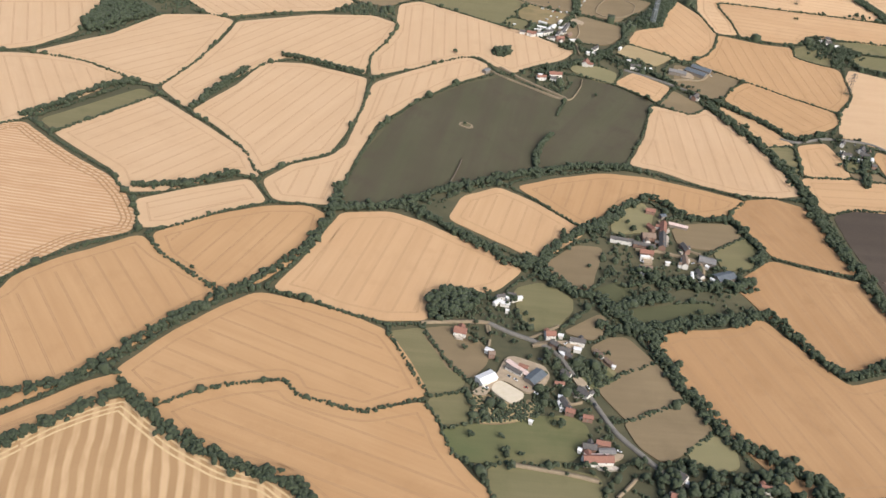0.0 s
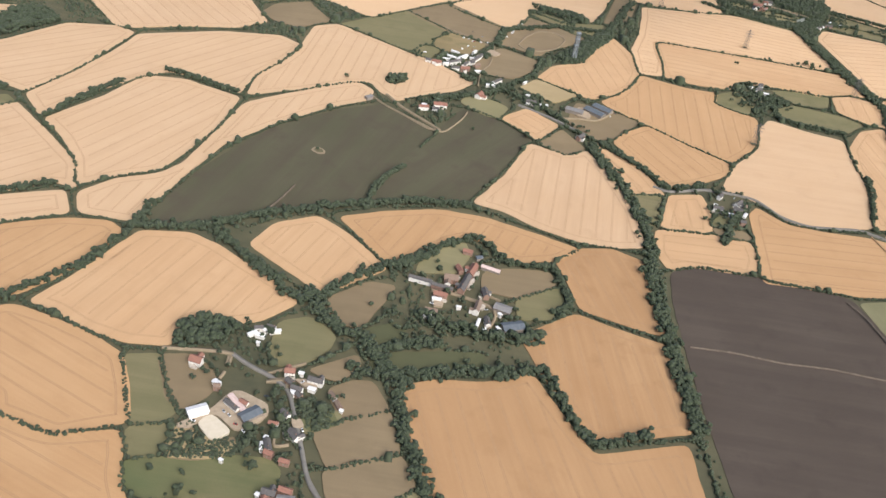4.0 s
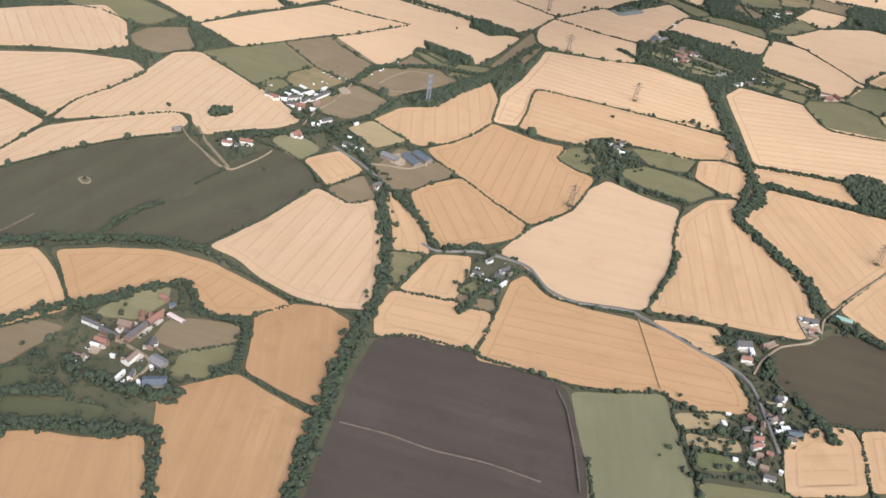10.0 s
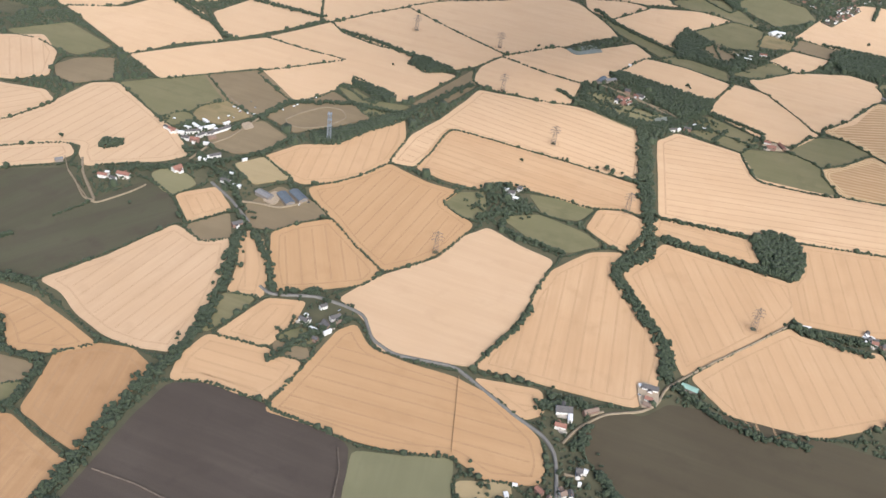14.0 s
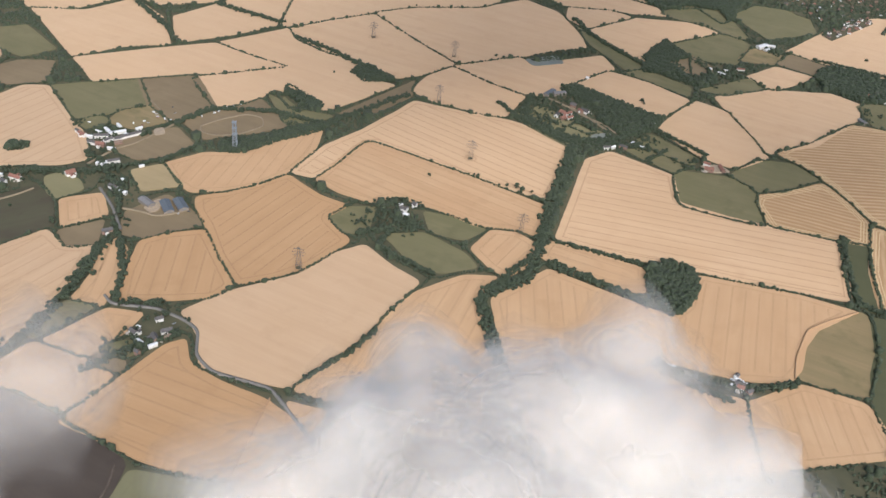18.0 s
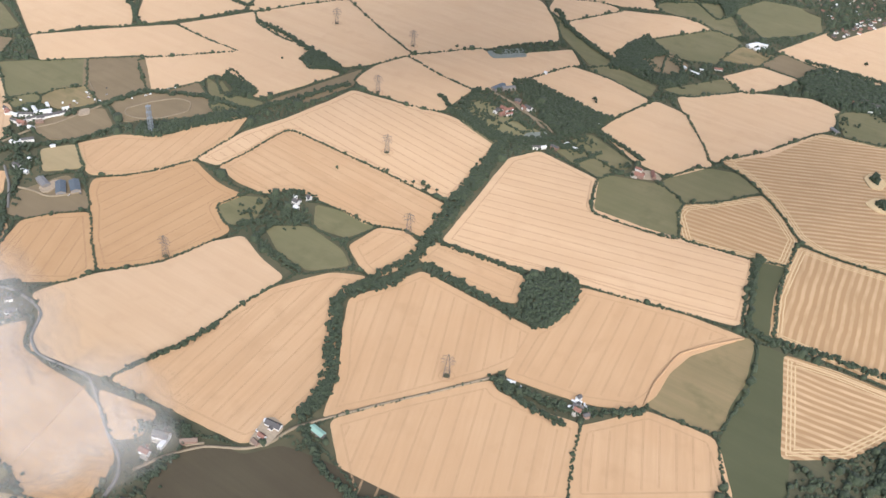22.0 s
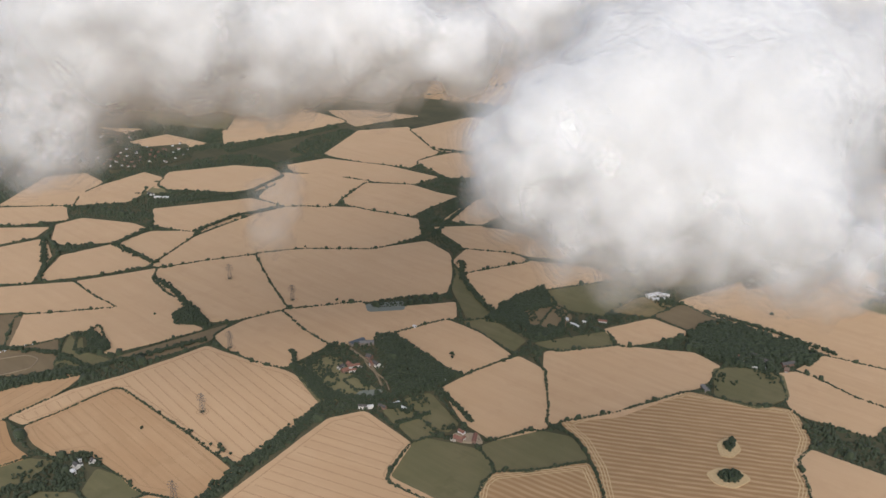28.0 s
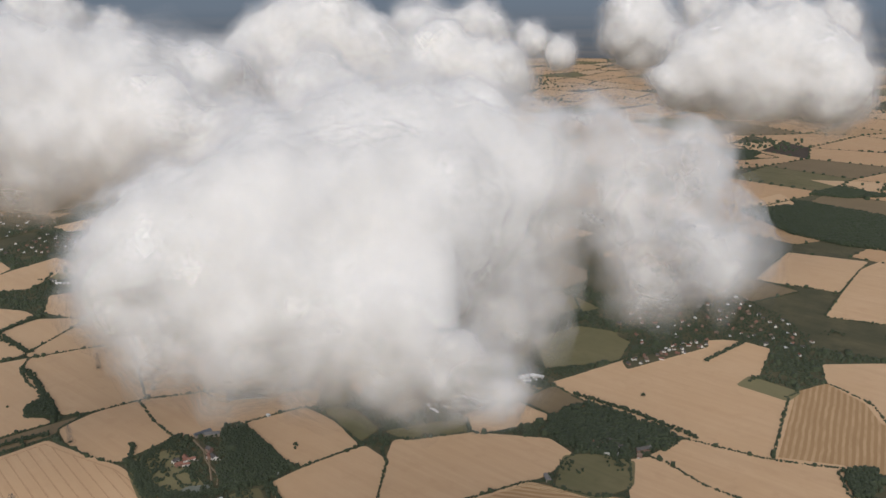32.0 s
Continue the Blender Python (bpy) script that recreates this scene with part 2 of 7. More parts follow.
ROOFS = {
    "red": shade("red_clay_tiles", (0.27, 0.135, 0.095), (0.20, 0.10, 0.075), 1.5, 0.85, 0.2, False),
    "slate": shade("grey_slate", (0.082, 0.075, 0.07), (0.125, 0.115, 0.108), 1.5, 0.85, 0.15, False),
    "white": shade("pale_sheet_roof", (0.72, 0.71, 0.69), (0.58, 0.56, 0.54), 0.8, 0.6, 0.35, False),
    "pink": shade("faded_pink_roof", (0.50, 0.36, 0.31), (0.62, 0.50, 0.45), 1.2, 0.8, 0.2, False),
    "blue": shade("blue_grey_sheet", (0.085, 0.098, 0.112), (0.125, 0.138, 0.148), 0.7, 0.65, 0.25, False),
    "grey": shade("grey_fibre_cement", (0.16, 0.152, 0.145), (0.22, 0.208, 0.196), 1.0, 0.8, 0.2, False),
    "green": shade("pale_green_sheet", (0.22, 0.34, 0.265), (0.27, 0.385, 0.31), 0.8, 0.6, 0.3, False),
    "brown": shade("brown_tiles", (0.17, 0.12, 0.09), (0.22, 0.16, 0.12), 1.5, 0.85, 0.2, False),
}
PANE = shade("dark_window_glass", (0.03, 0.035, 0.04), (0.05, 0.055, 0.06), 0.5, 0.15, 0.5, False)
STEEL = shade("galvanised_steel", (0.085, 0.08, 0.075), (0.12, 0.112, 0.105), 0.8, 0.5, 0.4, False)
BLUEPAINT = shade("blue_grey_paint", (0.19, 0.21, 0.225), (0.23, 0.25, 0.262), 0.8, 0.5, 0.4, False)
CARS = [shade("car_paint_" + n, c, tuple(v * 0.85 for v in c), 0.5, 0.3, 0.5, False) for n, c in (("white", (0.78, 0.78, 0.77)), ("silver", (0.45, 0.46, 0.47)), ("dark", (0.05, 0.055, 0.06)), ("red", (0.35, 0.04, 0.03)))]
RUBBER = shade("tyre_rubber", (0.03, 0.03, 0.03), (0.05, 0.05, 0.05), 2.0, 0.9, 0.1, False)


def vapour(name, much, scale, lo, hi, detail=3.0, white=(0.97, 0.967, 0.96)):
    """White cloud skin that lets light through: soft, torn by noise."""
    m, n, l, b = material(name)
    n.remove(b)
    place = n.new("ShaderNodeNewGeometry").outputs["Position"]
    holes = grain(n, l, place, scale, detail, lo, hi, 0.5)
    amount = n.new("ShaderNodeMath")
    amount.operation = "MULTIPLY"
    amount.inputs[1].default_value = much
    l.new(holes, amount.inputs[0])
    diffuse, glow, clear = n.new("ShaderNodeBsdfDiffuse"), n.new("ShaderNodeBsdfTranslucent"), n.new("ShaderNodeBsdfTransparent")
    diffuse.inputs[0].default_value = glow.inputs[0].default_value = (*white, 1)
    both, out = n.new("ShaderNodeMixShader"), n.new("ShaderNodeMixShader")
    both.inputs[0].default_value = 0.42
    l.new(diffuse.outputs[0], both.inputs[1])
    l.new(glow.outputs[0], both.inputs[2])
    l.new(amount.outputs[0], out.inputs[0])
    l.new(clear.outputs[0], out.inputs[1])
    l.new(both.outputs[0], out.inputs[2])
    l.new(out.outputs[0], n["Material Output"].inputs[0])
    return m

# ---- builders ----
def link(name, data, mats, parent=None, label=""):
    ob = new(name, data)
    for m in mats if isinstance(mats, (list, tuple)) else [mats]:
        data.materials.append(m)
    if parent:
        ob.parent = parent
    if label:
        ob["label"] = label
    return ob


def arrays_mesh(name, verts, faces, smooth=False):
    """A mesh from arrays of vertices and triangles."""
    me = bpy.data.meshes.new(name)
    me.vertices.add(len(verts))
    me.vertices.foreach_set("co", np.asarray(verts, np.float32).ravel())
    me.loops.add(faces.size)
    me.loops.foreach_set("vertex_index", np.asarray(faces, np.int32).ravel())
    me.polygons.add(len(faces))
    me.polygons.foreach_set("loop_start", np.arange(0, faces.size, faces.shape[1], dtype=np.int32))
    if smooth:
        me.polygons.foreach_set("use_smooth", np.ones(len(faces), bool))
    me.update(calc_edges=True)
    return me


def lump_templates(count, level, rough):
    """Uneven round clumps of leaves."""
    made = []
    for k in range(count):
        bm = bmesh.new()
        if level:
            bmesh.ops.create_icosphere(bm, subdivisions=level, radius=1.0)
        else:
            bmesh.ops.create_cone(bm, segments=4, radius1=1.0, radius2=0.7, depth=1.5, cap_ends=True, cap_tris=True)
            bmesh.ops.delete(bm, geom=[f for f in bm.faces if f.normal.z < -0.9], context="FACES_ONLY")
            bmesh.ops.triangulate(bm, faces=bm.faces[:])
        for v in bm.verts:
            v.co *= 1 + rough * noise.noise(v.co * 1.7 + Vector((k * 7.1, 0, 0))) + rough * 0.6 * noise.noise(v.co * 4.1 + Vector((0, k * 5.3, 0)))
        bm.verts.index_update()
        made.append((np.array([v.co[:] for v in bm.verts]), np.array([[v.index for v in f.verts] for f in bm.faces])))
        bm.free()
    return made


TINY = lump_templates(8, 0, 0.5)
SMALL = lump_templates(8, 1, 0.75)
LARGE = lump_templates(8, 2, 0.7)
rng = np.random.default_rng(7)


def lumps(name, centres, sizes, kit=SMALL):
    """One mesh of many clumps: centres (n, 3), sizes (n, 3)."""
    V, F, base = [], [], 0
    turns = rng.uniform(0, 2 * np.pi, len(centres))
    kinds = rng.integers(0, len(kit), len(centres))
    for k, (v, f) in enumerate(kit):
        some = np.nonzero(kinds == k)[0]
        if not len(some):
            continue
        c, s = np.cos(turns[some])[:, None], np.sin(turns[some])[:, None]
        p = np.stack([v[:, 0] * c - v[:, 1] * s, v[:, 0] * s + v[:, 1] * c, np.broadcast_to(v[:, 2], (len(some), len(v)))], -1)
        p = p * sizes[some][:, None] + centres[some][:, None]
        V.append(p.reshape(-1, 3))
        F.append((f[None] + base + len(v) * np.arange(len(some))[:, None, None]).reshape(-1, 3))
        base += len(some) * len(v)
    return arrays_mesh(name, np.concatenate(V), np.concatenate(F), True)


def rounded(points, turns=2, cut=0.16, closed=True):
    """An outline with its corners cut round."""
    p = np.array(points, float)
    for _ in range(turns):
        q = np.roll(p, -1, 0) if closed else p[1:]
        a = p if closed else p[:-1]
        way = q - a
        far = np.linalg.norm(way, axis=1)[:, None] + 1e-9
        bit = way / far * np.minimum(cut * far, 2.6)
        mid = np.stack([a + bit, q - bit], 1).reshape(-1, 2)
        p = mid if closed else np.concatenate([p[:1], mid, p[-1:]])
    return p


def dense(p, step, closed=True):
    q = np.concatenate([p, p[:1]]) if closed else p
    out = []
    for a, b in zip(q[:-1], q[1:]):
        k = max(1, int(np.ceil(np.linalg.norm(b - a) / step)))
        out += [a + (b - a) * i / k for i in range(k)]
    return np.array(out if closed else out + [q[-1]])


def away(pts, poly):
    """Distance of points to an outline, negative inside."""
    a, b = poly, np.roll(poly, -1, 0)
    d2 = np.full(len(pts), 1e18)
    inside = np.zeros(len(pts), bool)
    for (ax, ay), (bx, by) in zip(a, b):
        ex, ey = bx - ax, by - ay
        px, py = pts[:, 0] - ax, pts[:, 1] - ay
        t = np.clip((px * ex + py * ey) / (ex * ex + ey * ey + 1e-9), 0, 1)
        d2 = np.minimum(d2, (px - t * ex) ** 2 + (py - t * ey) ** 2)
        if ay != by:
            inside ^= ((ay > pts[:, 1]) != (by > pts[:, 1])) & (px < ex * py / (by - ay))
    d = np.sqrt(d2)
    return np.where(inside, -d, d)


def ribbon(V, F, line, half, z, gap=np.inf):
    """A flat strip along a line, broken where points lie too far apart."""
    for a, b in zip(line[:-1], line[1:]):
        w = b - a
        n = np.linalg.norm(w)
        if n < 1e-6 or n > gap:
            continue
        s = np.array((-w[1], w[0])) / n * half
        k = len(V)
        V += [(*(a - s), z), (*(b - s), z), (*(b + s), z), (*(a + s), z)]
        F.append((k, k + 1, k + 2, k + 3))


def grown(p, much):
    """An outline pushed outwards."""
    q, o = np.roll(p, -1, 0) - p, p - np.roll(p, 1, 0)
    area = (p[:, 0] * np.roll(p[:, 1], -1) - np.roll(p[:, 0], -1) * p[:, 1]).sum()
    way = q / (np.linalg.norm(q, axis=1)[:, None] + 1e-9) + o / (np.linalg.norm(o, axis=1)[:, None] + 1e-9)
    out = np.stack([way[:, 1], -way[:, 0]], 1) * np.sign(area)
    return p + out / (np.linalg.norm(out, axis=1)[:, None] + 1e-9) * much


FIELDS = []
LOOK = {
    "W": ("wheat_field", "ripe golden wheat field with faint wheel tracks"),
    "P": ("barley_field", "pale ripe barley field with faint drill lines"),
    "O": ("wheat_field", "deep orange-gold ripe wheat field with wheel tracks"),
    "Q": ("stubble_field", "orange stubble field with close pale drill lines"),
    "S": ("stubble_field", "harvested stubble field with pale straw rows"),
    "D": ("beet_field", "dark green-brown crop field between hedges"),
    "E": ("bean_field", "dark brown ripe bean field"),
    "J": ("wheat_field", "distant ripe wheat field, its colour paled for haze"),
    "H": ("wheat_field", "tawny brown-gold wheat field with wheel tracks"),
    "Y": ("paddock", "bleached straw-coloured grass paddock"),
    "V": ("crop_field", "grey-green crop field with faint drill lines"),
    "U": ("lawn", "green watered lawn or paddock"),
    "K": ("ploughed_field", "bare dark brown ploughed field"),
    "G": ("pasture", "dry olive-green grass pasture"),
    "B": ("meadow", "narrow dark green grass ley between hedges"),
    "L": ("meadow", "mown pale green meadow"),
    "N": ("paddock", "dry brown grazed paddock"),
    "R": ("rough_pasture", "rough brown and green unmown grass"),
}


def field(kind, corners, run=None):
    """A crop standing a little over the ground, with its wheel tracks along run (degrees)."""
    line = rounded(grown(np.array(corners, float), 2.2 if np.mean(corners, 0)[1] < 700 else 4.2 if np.mean(corners, 0)[1] < 950 else 7.0))
    mid = line.mean(0)
    if run is None and kind in "WPOHJ" and mid[1] < 720:
        sides = np.roll(line, -1, 0) - line
        longest = sides[np.argmax(np.linalg.norm(sides, axis=1))]
        run = math.degrees(math.atan2(longest[1], longest[0]))
    turn = radians(run or 0)
    c, s = math.cos(turn), math.sin(turn)
    local = (line - mid) @ np.array(((c, -s), (s, c)))
    fine = dense(local, 3.0)
    seed = len(FIELDS) * 3.7
    fine = np.array([p + 0.45 * np.array((noise.noise((p[0] * 0.12, p[1] * 0.12, seed)), noise.noise((p[0] * 0.12, p[1] * 0.12, seed + 9)))) for p in fine])
    # distant wheat takes the paler copy, with haze painted into its colour
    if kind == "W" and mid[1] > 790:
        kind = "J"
    name, label = LOOK[kind]
    k = len(FIELDS)
    top = 0.15 + 0.003 * k + (0.12 if kind in "WPOHJ" else 0.0)
    bm = bmesh.new()
    rim = [bm.verts.new((x, y, top)) for x, y in fine]
    foot = [bm.verts.new((x, y, -0.3)) for x, y in fine]
    face = bm.faces.new(rim)
    if face.normal.z < 0 or (face.normal_update() or face.normal.z < 0):
        face.normal_flip()
    for i in range(len(rim)):
        j = (i + 1) % len(rim)
        bm.faces.new((rim[i], foot[i], foot[j], rim[j]))
    bmesh.ops.triangulate(bm, faces=[face])
    me = bpy.data.meshes.new(name)
    bm.to_mesh(me)
    bm.free()
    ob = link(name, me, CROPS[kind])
    ob.matrix_world = pose(mid[0], mid[1], 0, 0, 0, run or 0)
    tagged(ob, label, "field", "fields", "structure")
    if run is not None and run is not False and kind in "WPOHJ":
        V, F = [], []
        inner = dense(rounded(local, 1), 2.0)
        edge = np.roll(inner, -1, 0) - np.roll(inner, 1, 0)
        area = (local[:, 0] * np.roll(local[:, 1], -1) - np.roll(local[:, 0], -1) * local[:, 1]).sum()
        normal = np.stack([-edge[:, 1], edge[:, 0]], 1) / (np.linalg.norm(edge, axis=1)[:, None] + 1e-9) * np.sign(area)
        loop = inner + 5.5 * normal
        ahead = np.roll(loop, -1, 0) - loop
        keep = (away(loop, local) < -5.0) & ((ahead * edge).sum(1) > 0.25 * np.linalg.norm(edge, axis=1))
        loop = loop[keep]
        if len(loop) > 8:
            loop = np.concatenate([loop, loop[:1]])
            for side in (-0.3, 0.3):
                shift = np.concatenate([normal[keep], normal[keep][:1]]) * side
                ribbon(V, F, loop + shift, 0.16, top + 0.05, 6.0)
        y = local[:, 1].min() + 10
        while y < local[:, 1].max() - 6:
            xs = np.arange(local[:, 0].min(), local[:, 0].max(), 4.0)
            row = np.stack([xs, np.full(len(xs), y)], 1)
            row = row[away(row, local) < -5.5]
            for side in (-0.33, 0.33):
                ribbon(V, F, row + (0, side), 0.16, top + 0.05, 4.5)
            y += 8.8
        if F:
            me = arrays_mesh("wheel_tracks", np.array(V), np.array(F))
            link("wheel_tracks", me, PALE_TRACK if kind == "P" else MID_TRACK if kind in "WJ" else TRACK, ob, "bare wheel tracks through the crop")
    if kind in "SQ" and mid[1] < 1000:
        V, F = [], []
        inner = dense(rounded(local, 1), 2.0)
        edge = np.roll(inner, -1, 0) - np.roll(inner, 1, 0)
        area = (local[:, 0] * np.roll(local[:, 1], -1) - np.roll(local[:, 0], -1) * local[:, 1]).sum()
        normal = np.stack([-edge[:, 1], edge[:, 0]], 1) / (np.linalg.norm(edge, axis=1)[:, None] + 1e-9) * np.sign(area)
        for deep in (2.6, 4.8, 7.0):
            loop = inner + (deep + 0.3 * np.array([noise.noise((x * 0.15, y * 0.15, deep)) for x, y in inner]))[:, None] * normal
            ahead = np.roll(loop, -1, 0) - loop
            keep = (away(loop, local) < 0.6 - deep) & ((ahead * edge).sum(1) > 0.25 * np.linalg.norm(edge, axis=1))
            ribbon(V, F, loop[keep], 0.42, top + 0.05, 6.0)
        if F:
            link("straw_row", arrays_mesh("straw_row", np.array(V), np.array(F)), STRAW if kind == "S" else TRACK, ob, "pale straw rows round the headland")
    FIELDS.append((kind, line))
    return ob


TAKEN = []  # places of woods, trees and houses


def flat(name, outline, mat, z, label, category, kind="structure"):
    """A flat patch with a rim, a few centimetres thick."""
    bm = bmesh.new()
    top = [bm.verts.new((x, y, z)) for x, y in outline]
    low = [bm.verts.new((x, y, -0.2)) for x, y in outline]
    face = bm.faces.new(top)
    face.normal_update()
    if face.normal.z < 0:
        face.normal_flip()
    for i in range(len(top)):
        j = (i + 1) % len(top)
        bm.faces.new((top[i], low[i], low[j], top[j]))
    bmesh.ops.triangulate(bm, faces=[face])
    me = bpy.data.meshes.new(name)
    bm.to_mesh(me)
    bm.free()
    return tagged(link(name, me, mat), label, category, "", kind)


ROAD_COUNT = [0]
LANES = []


def road(points, width, mat=None):
    """A lane with soft bends; narrow ones are dirt."""
    line = dense(rounded(points, 3, 0.25, False), 3.0, False)
    way = np.gradient(line, axis=0)
    side = np.stack([-way[:, 1], way[:, 0]], 1) / (np.linalg.norm(way, axis=1)[:, None] + 1e-9)
    half = width / 2 * (1 + 0.12 * np.array([noise.noise((x * 0.2, y * 0.2, 1.0)) for x, y in line]))[:, None]
    z = 1.05 + 0.006 * ROAD_COUNT[0]
    ROAD_COUNT[0] += 1
    LANES.append((line, width))
    n = len(line)
    V = np.concatenate([np.column_stack([line + side * half, np.full(n, z)]), np.column_stack([line - side * half, np.full(n, z)]), np.column_stack([line + side * (half + 0.06), np.full(n, 0.0)]), np.column_stack([line - side * (half + 0.06), np.full(n, 0.0)])])
    i = np.arange(n - 1)
    F = np.concatenate([np.stack([i + n, i + n + 1, i + 1, i], 1), np.stack([i, i + 1, i + 2 * n + 1, i + 2 * n], 1), np.stack([i + 3 * n, i + 3 * n + 1, i + n + 1, i + n], 1)])
    lane = width >= 1.65
    ob = link("road" if lane else "farm_track", arrays_mesh("road", V, F), mat or (ASPHALT if lane else DIRT))
    if width < 0.6 and mat is None:
        ob.data.materials[0] = FURROW
    tagged(ob, "narrow worn country lane between hedges" if lane else "pale dry dirt farm track", "road", "", "structure")


def beside(p, room):
    """Whether places keep clear of lanes and yards."""
    clear = np.ones(len(p), bool)
    for line, wide in LANES:
        lo, hi = line.min(0) - 4, line.max(0) + 4
        near = np.nonzero(((p > lo) & (p < hi)).all(1))[0]
        if len(near):
            clear[near] &= np.linalg.norm(p[near][:, None] - line[None], axis=2).min(1) > wide / 2 + room
    return clear


def yard(kind, outline):
    area = np.array(outline)
    if kind != "straw":
        LANES.append((dense(area, 2.0), 1.0))
        LANES.append((area.mean(0) + (dense(area, 2.0) - area.mean(0)) * 0.5, 4.0))
    z = (1.10 if kind == "sand" else 1.02) + 0.004 * len(LANES)
    if kind == "straw":
        flat("straw_ring", rounded(outline, 2), STRAW, z, "pale straw ring round a field copse", "straw")
        return
    flat("riding_arena" if kind == "sand" else "yard", rounded(outline, 2), SAND if kind == "sand" else GRAVEL, z, "pale sand riding arena" if kind == "sand" else "pale gravel farmyard", "arena" if kind == "sand" else "yard")


def pond(outline):
    flat("pond", rounded(outline, 2), WATER, 1.0, "small still grey-green pond", "pond")

# ---- clouds ----
scene.cycles.transparent_max_bounces, scene.cycles.diffuse_bounces, scene.cycles.max_bounces = 48, 8, 12
HAZY = (0.87, 0.825, 0.765)
WHITE, CREAM = (0.99, 0.982, 0.965), (0.955, 0.92, 0.86)
THICK = [vapour("cloud_skin", a, 0.045, lo, lo + 0.5, 4.0, WHITE) for a, lo in ((1.0, -0.4), (0.7, -0.3), (0.45, -0.2), (0.33, -0.05), (0.25, 0.05), (0.18, 0.12), (0.13, 0.18), (0.09, 0.21), (0.06, 0.24), (0.035, 0.28))]
CREAMY = [vapour("cloud_mist", a, 0.05, 0.22, 0.7, 4.0, CREAM) for a in (0.36, 0.3, 0.25, 0.2, 0.16, 0.12, 0.085, 0.055, 0.03)]
MISTY = [vapour("cloud_mist", a, 0.05, 0.22, 0.7, 4.0, WHITE) for a in (0.36, 0.3, 0.25, 0.2, 0.16, 0.12, 0.085, 0.055, 0.03)]
LIGHT = [vapour("cloud_veil", a, 0.085, 0.22, 0.78, 4.0, HAZY) for a in (0.09, 0.085, 0.08, 0.07, 0.06, 0.05, 0.04, 0.03, 0.02, 0.012)]
FINE = [vapour("cloud_haze", a, 0.14, 0.25, 0.75, 4.0, HAZY) for a in (0.055, 0.05, 0.045, 0.038, 0.032, 0.025, 0.018, 0.012)]


def cloud(name, label, lobes, skins, cell, ragged):
    """A cloud in nested skins: lobes of (x, y, z, radius), skins of (threshold, material)."""
    thing = tagged(new(name), label, "cloud", "clouds")
    thing.location = lobes[0][:3]
    base = Vector(lobes[0][:3])
    size = sum(r for *_, r in lobes) / len(lobes)
    for k, (level, mat) in enumerate(skins):
        blob = bpy.data.metaballs.new("blob")
        blob.resolution = blob.render_resolution = cell
        blob.threshold = level
        for x, y, z, r in lobes:
            e = blob.elements.new(type="BALL")
            e.co, e.radius, e.stiffness = Vector((x, y, z)) - base, r / 0.63, 2.0
        ob = new("blob", blob)
        deps = bpy.context.evaluated_depsgraph_get()
        deps.update()
        me = bpy.data.meshes.new_from_object(ob.evaluated_get(deps))
        bpy.data.objects.remove(ob)
        bpy.data.metaballs.remove(blob)
        me.materials.clear()
        normals = [v.normal.copy() for v in me.vertices]
        shift = Vector((0.05, 0.03, 0.02)) * max(0, k - 2)
        torn = Vector((0.31, 0.17, 0.23)) * k
        for v, n in zip(me.vertices, normals):
            p = v.co / size
            d = 0.1 + 0.8 * noise.noise(p * 1.15 + shift) + 0.5 * noise.noise(p * 2.5 + shift) + 0.2 * noise.noise(p * 5.0 + torn) + (0.012 * k) * noise.noise(p * 9.0 + torn)
            v.co += n * (d * ragged * size)
        for f in me.polygons:
            f.use_smooth = True
        link("skin", me, mat, thing)
    return thing


HEAP = list(zip((1.4, 1.12, 0.9, 0.72, 0.56, 0.42, 0.3, 0.2, 0.125, 0.07), THICK))
DRIFT = list(zip((1.4, 1.12, 0.9, 0.71, 0.54, 0.39, 0.26, 0.16, 0.08), CREAMY))
MIST = list(zip((1.4, 1.12, 0.9, 0.71, 0.54, 0.39, 0.26, 0.16, 0.08), MISTY))
WISP = list(zip((1.3, 1.06, 0.86, 0.69, 0.54, 0.41, 0.3, 0.21, 0.13, 0.07), LIGHT))
FAINT = list(zip((1.2, 0.95, 0.74, 0.56, 0.4, 0.28, 0.18, 0.1), FINE))
cloud("cloud", "big bright white cumulus cloud with torn edges", [(712, 791, 280, 42), (729, 831, 279, 42), (693, 760, 285, 35), (684, 732, 279, 24), (729, 876, 292, 35), (695, 850, 305, 35), (731, 773, 264, 25), (758, 793, 262, 23), (715, 752, 264, 21), (708, 890, 313, 18), (680, 802, 305, 26)], HEAP, 3.6, 0.36)
cloud("cloud", "pale grey ragged cumulus cloud", [(773, 907, 296, 28), (804, 907, 281, 27), (834, 885, 275, 18), (804, 890, 265, 19), (758, 912, 311, 18), (798, 931, 298, 18), (749, 886, 278, 20), (748, 903, 296, 18), (760, 863, 263, 18)], MIST, 3.2, 0.5)
cloud("cloud", "torn misty lower edge of a cumulus cloud", [(720, 745, 256, 21), (704, 725, 263, 18), (742, 762, 253, 20), (768, 781, 251, 20), (793, 782, 252, 14), (680, 723, 275, 17), (776, 831, 253, 18), (806, 784, 251, 11)], MIST, 3.2, 0.5)
cloud("cloud", "tall white cumulus cloud tower", [(387, 1067, 312, 49), (412, 1095, 312, 39), (366, 1042, 322, 29), (395, 1079, 335, 34), (433, 1113, 288, 39), (469, 1174, 299, 35), (487, 1200, 294, 31), (446, 1156, 314, 30), (357, 1239, 326, 35), (405, 1279, 326, 29)], HEAP, 5.2, 0.36)
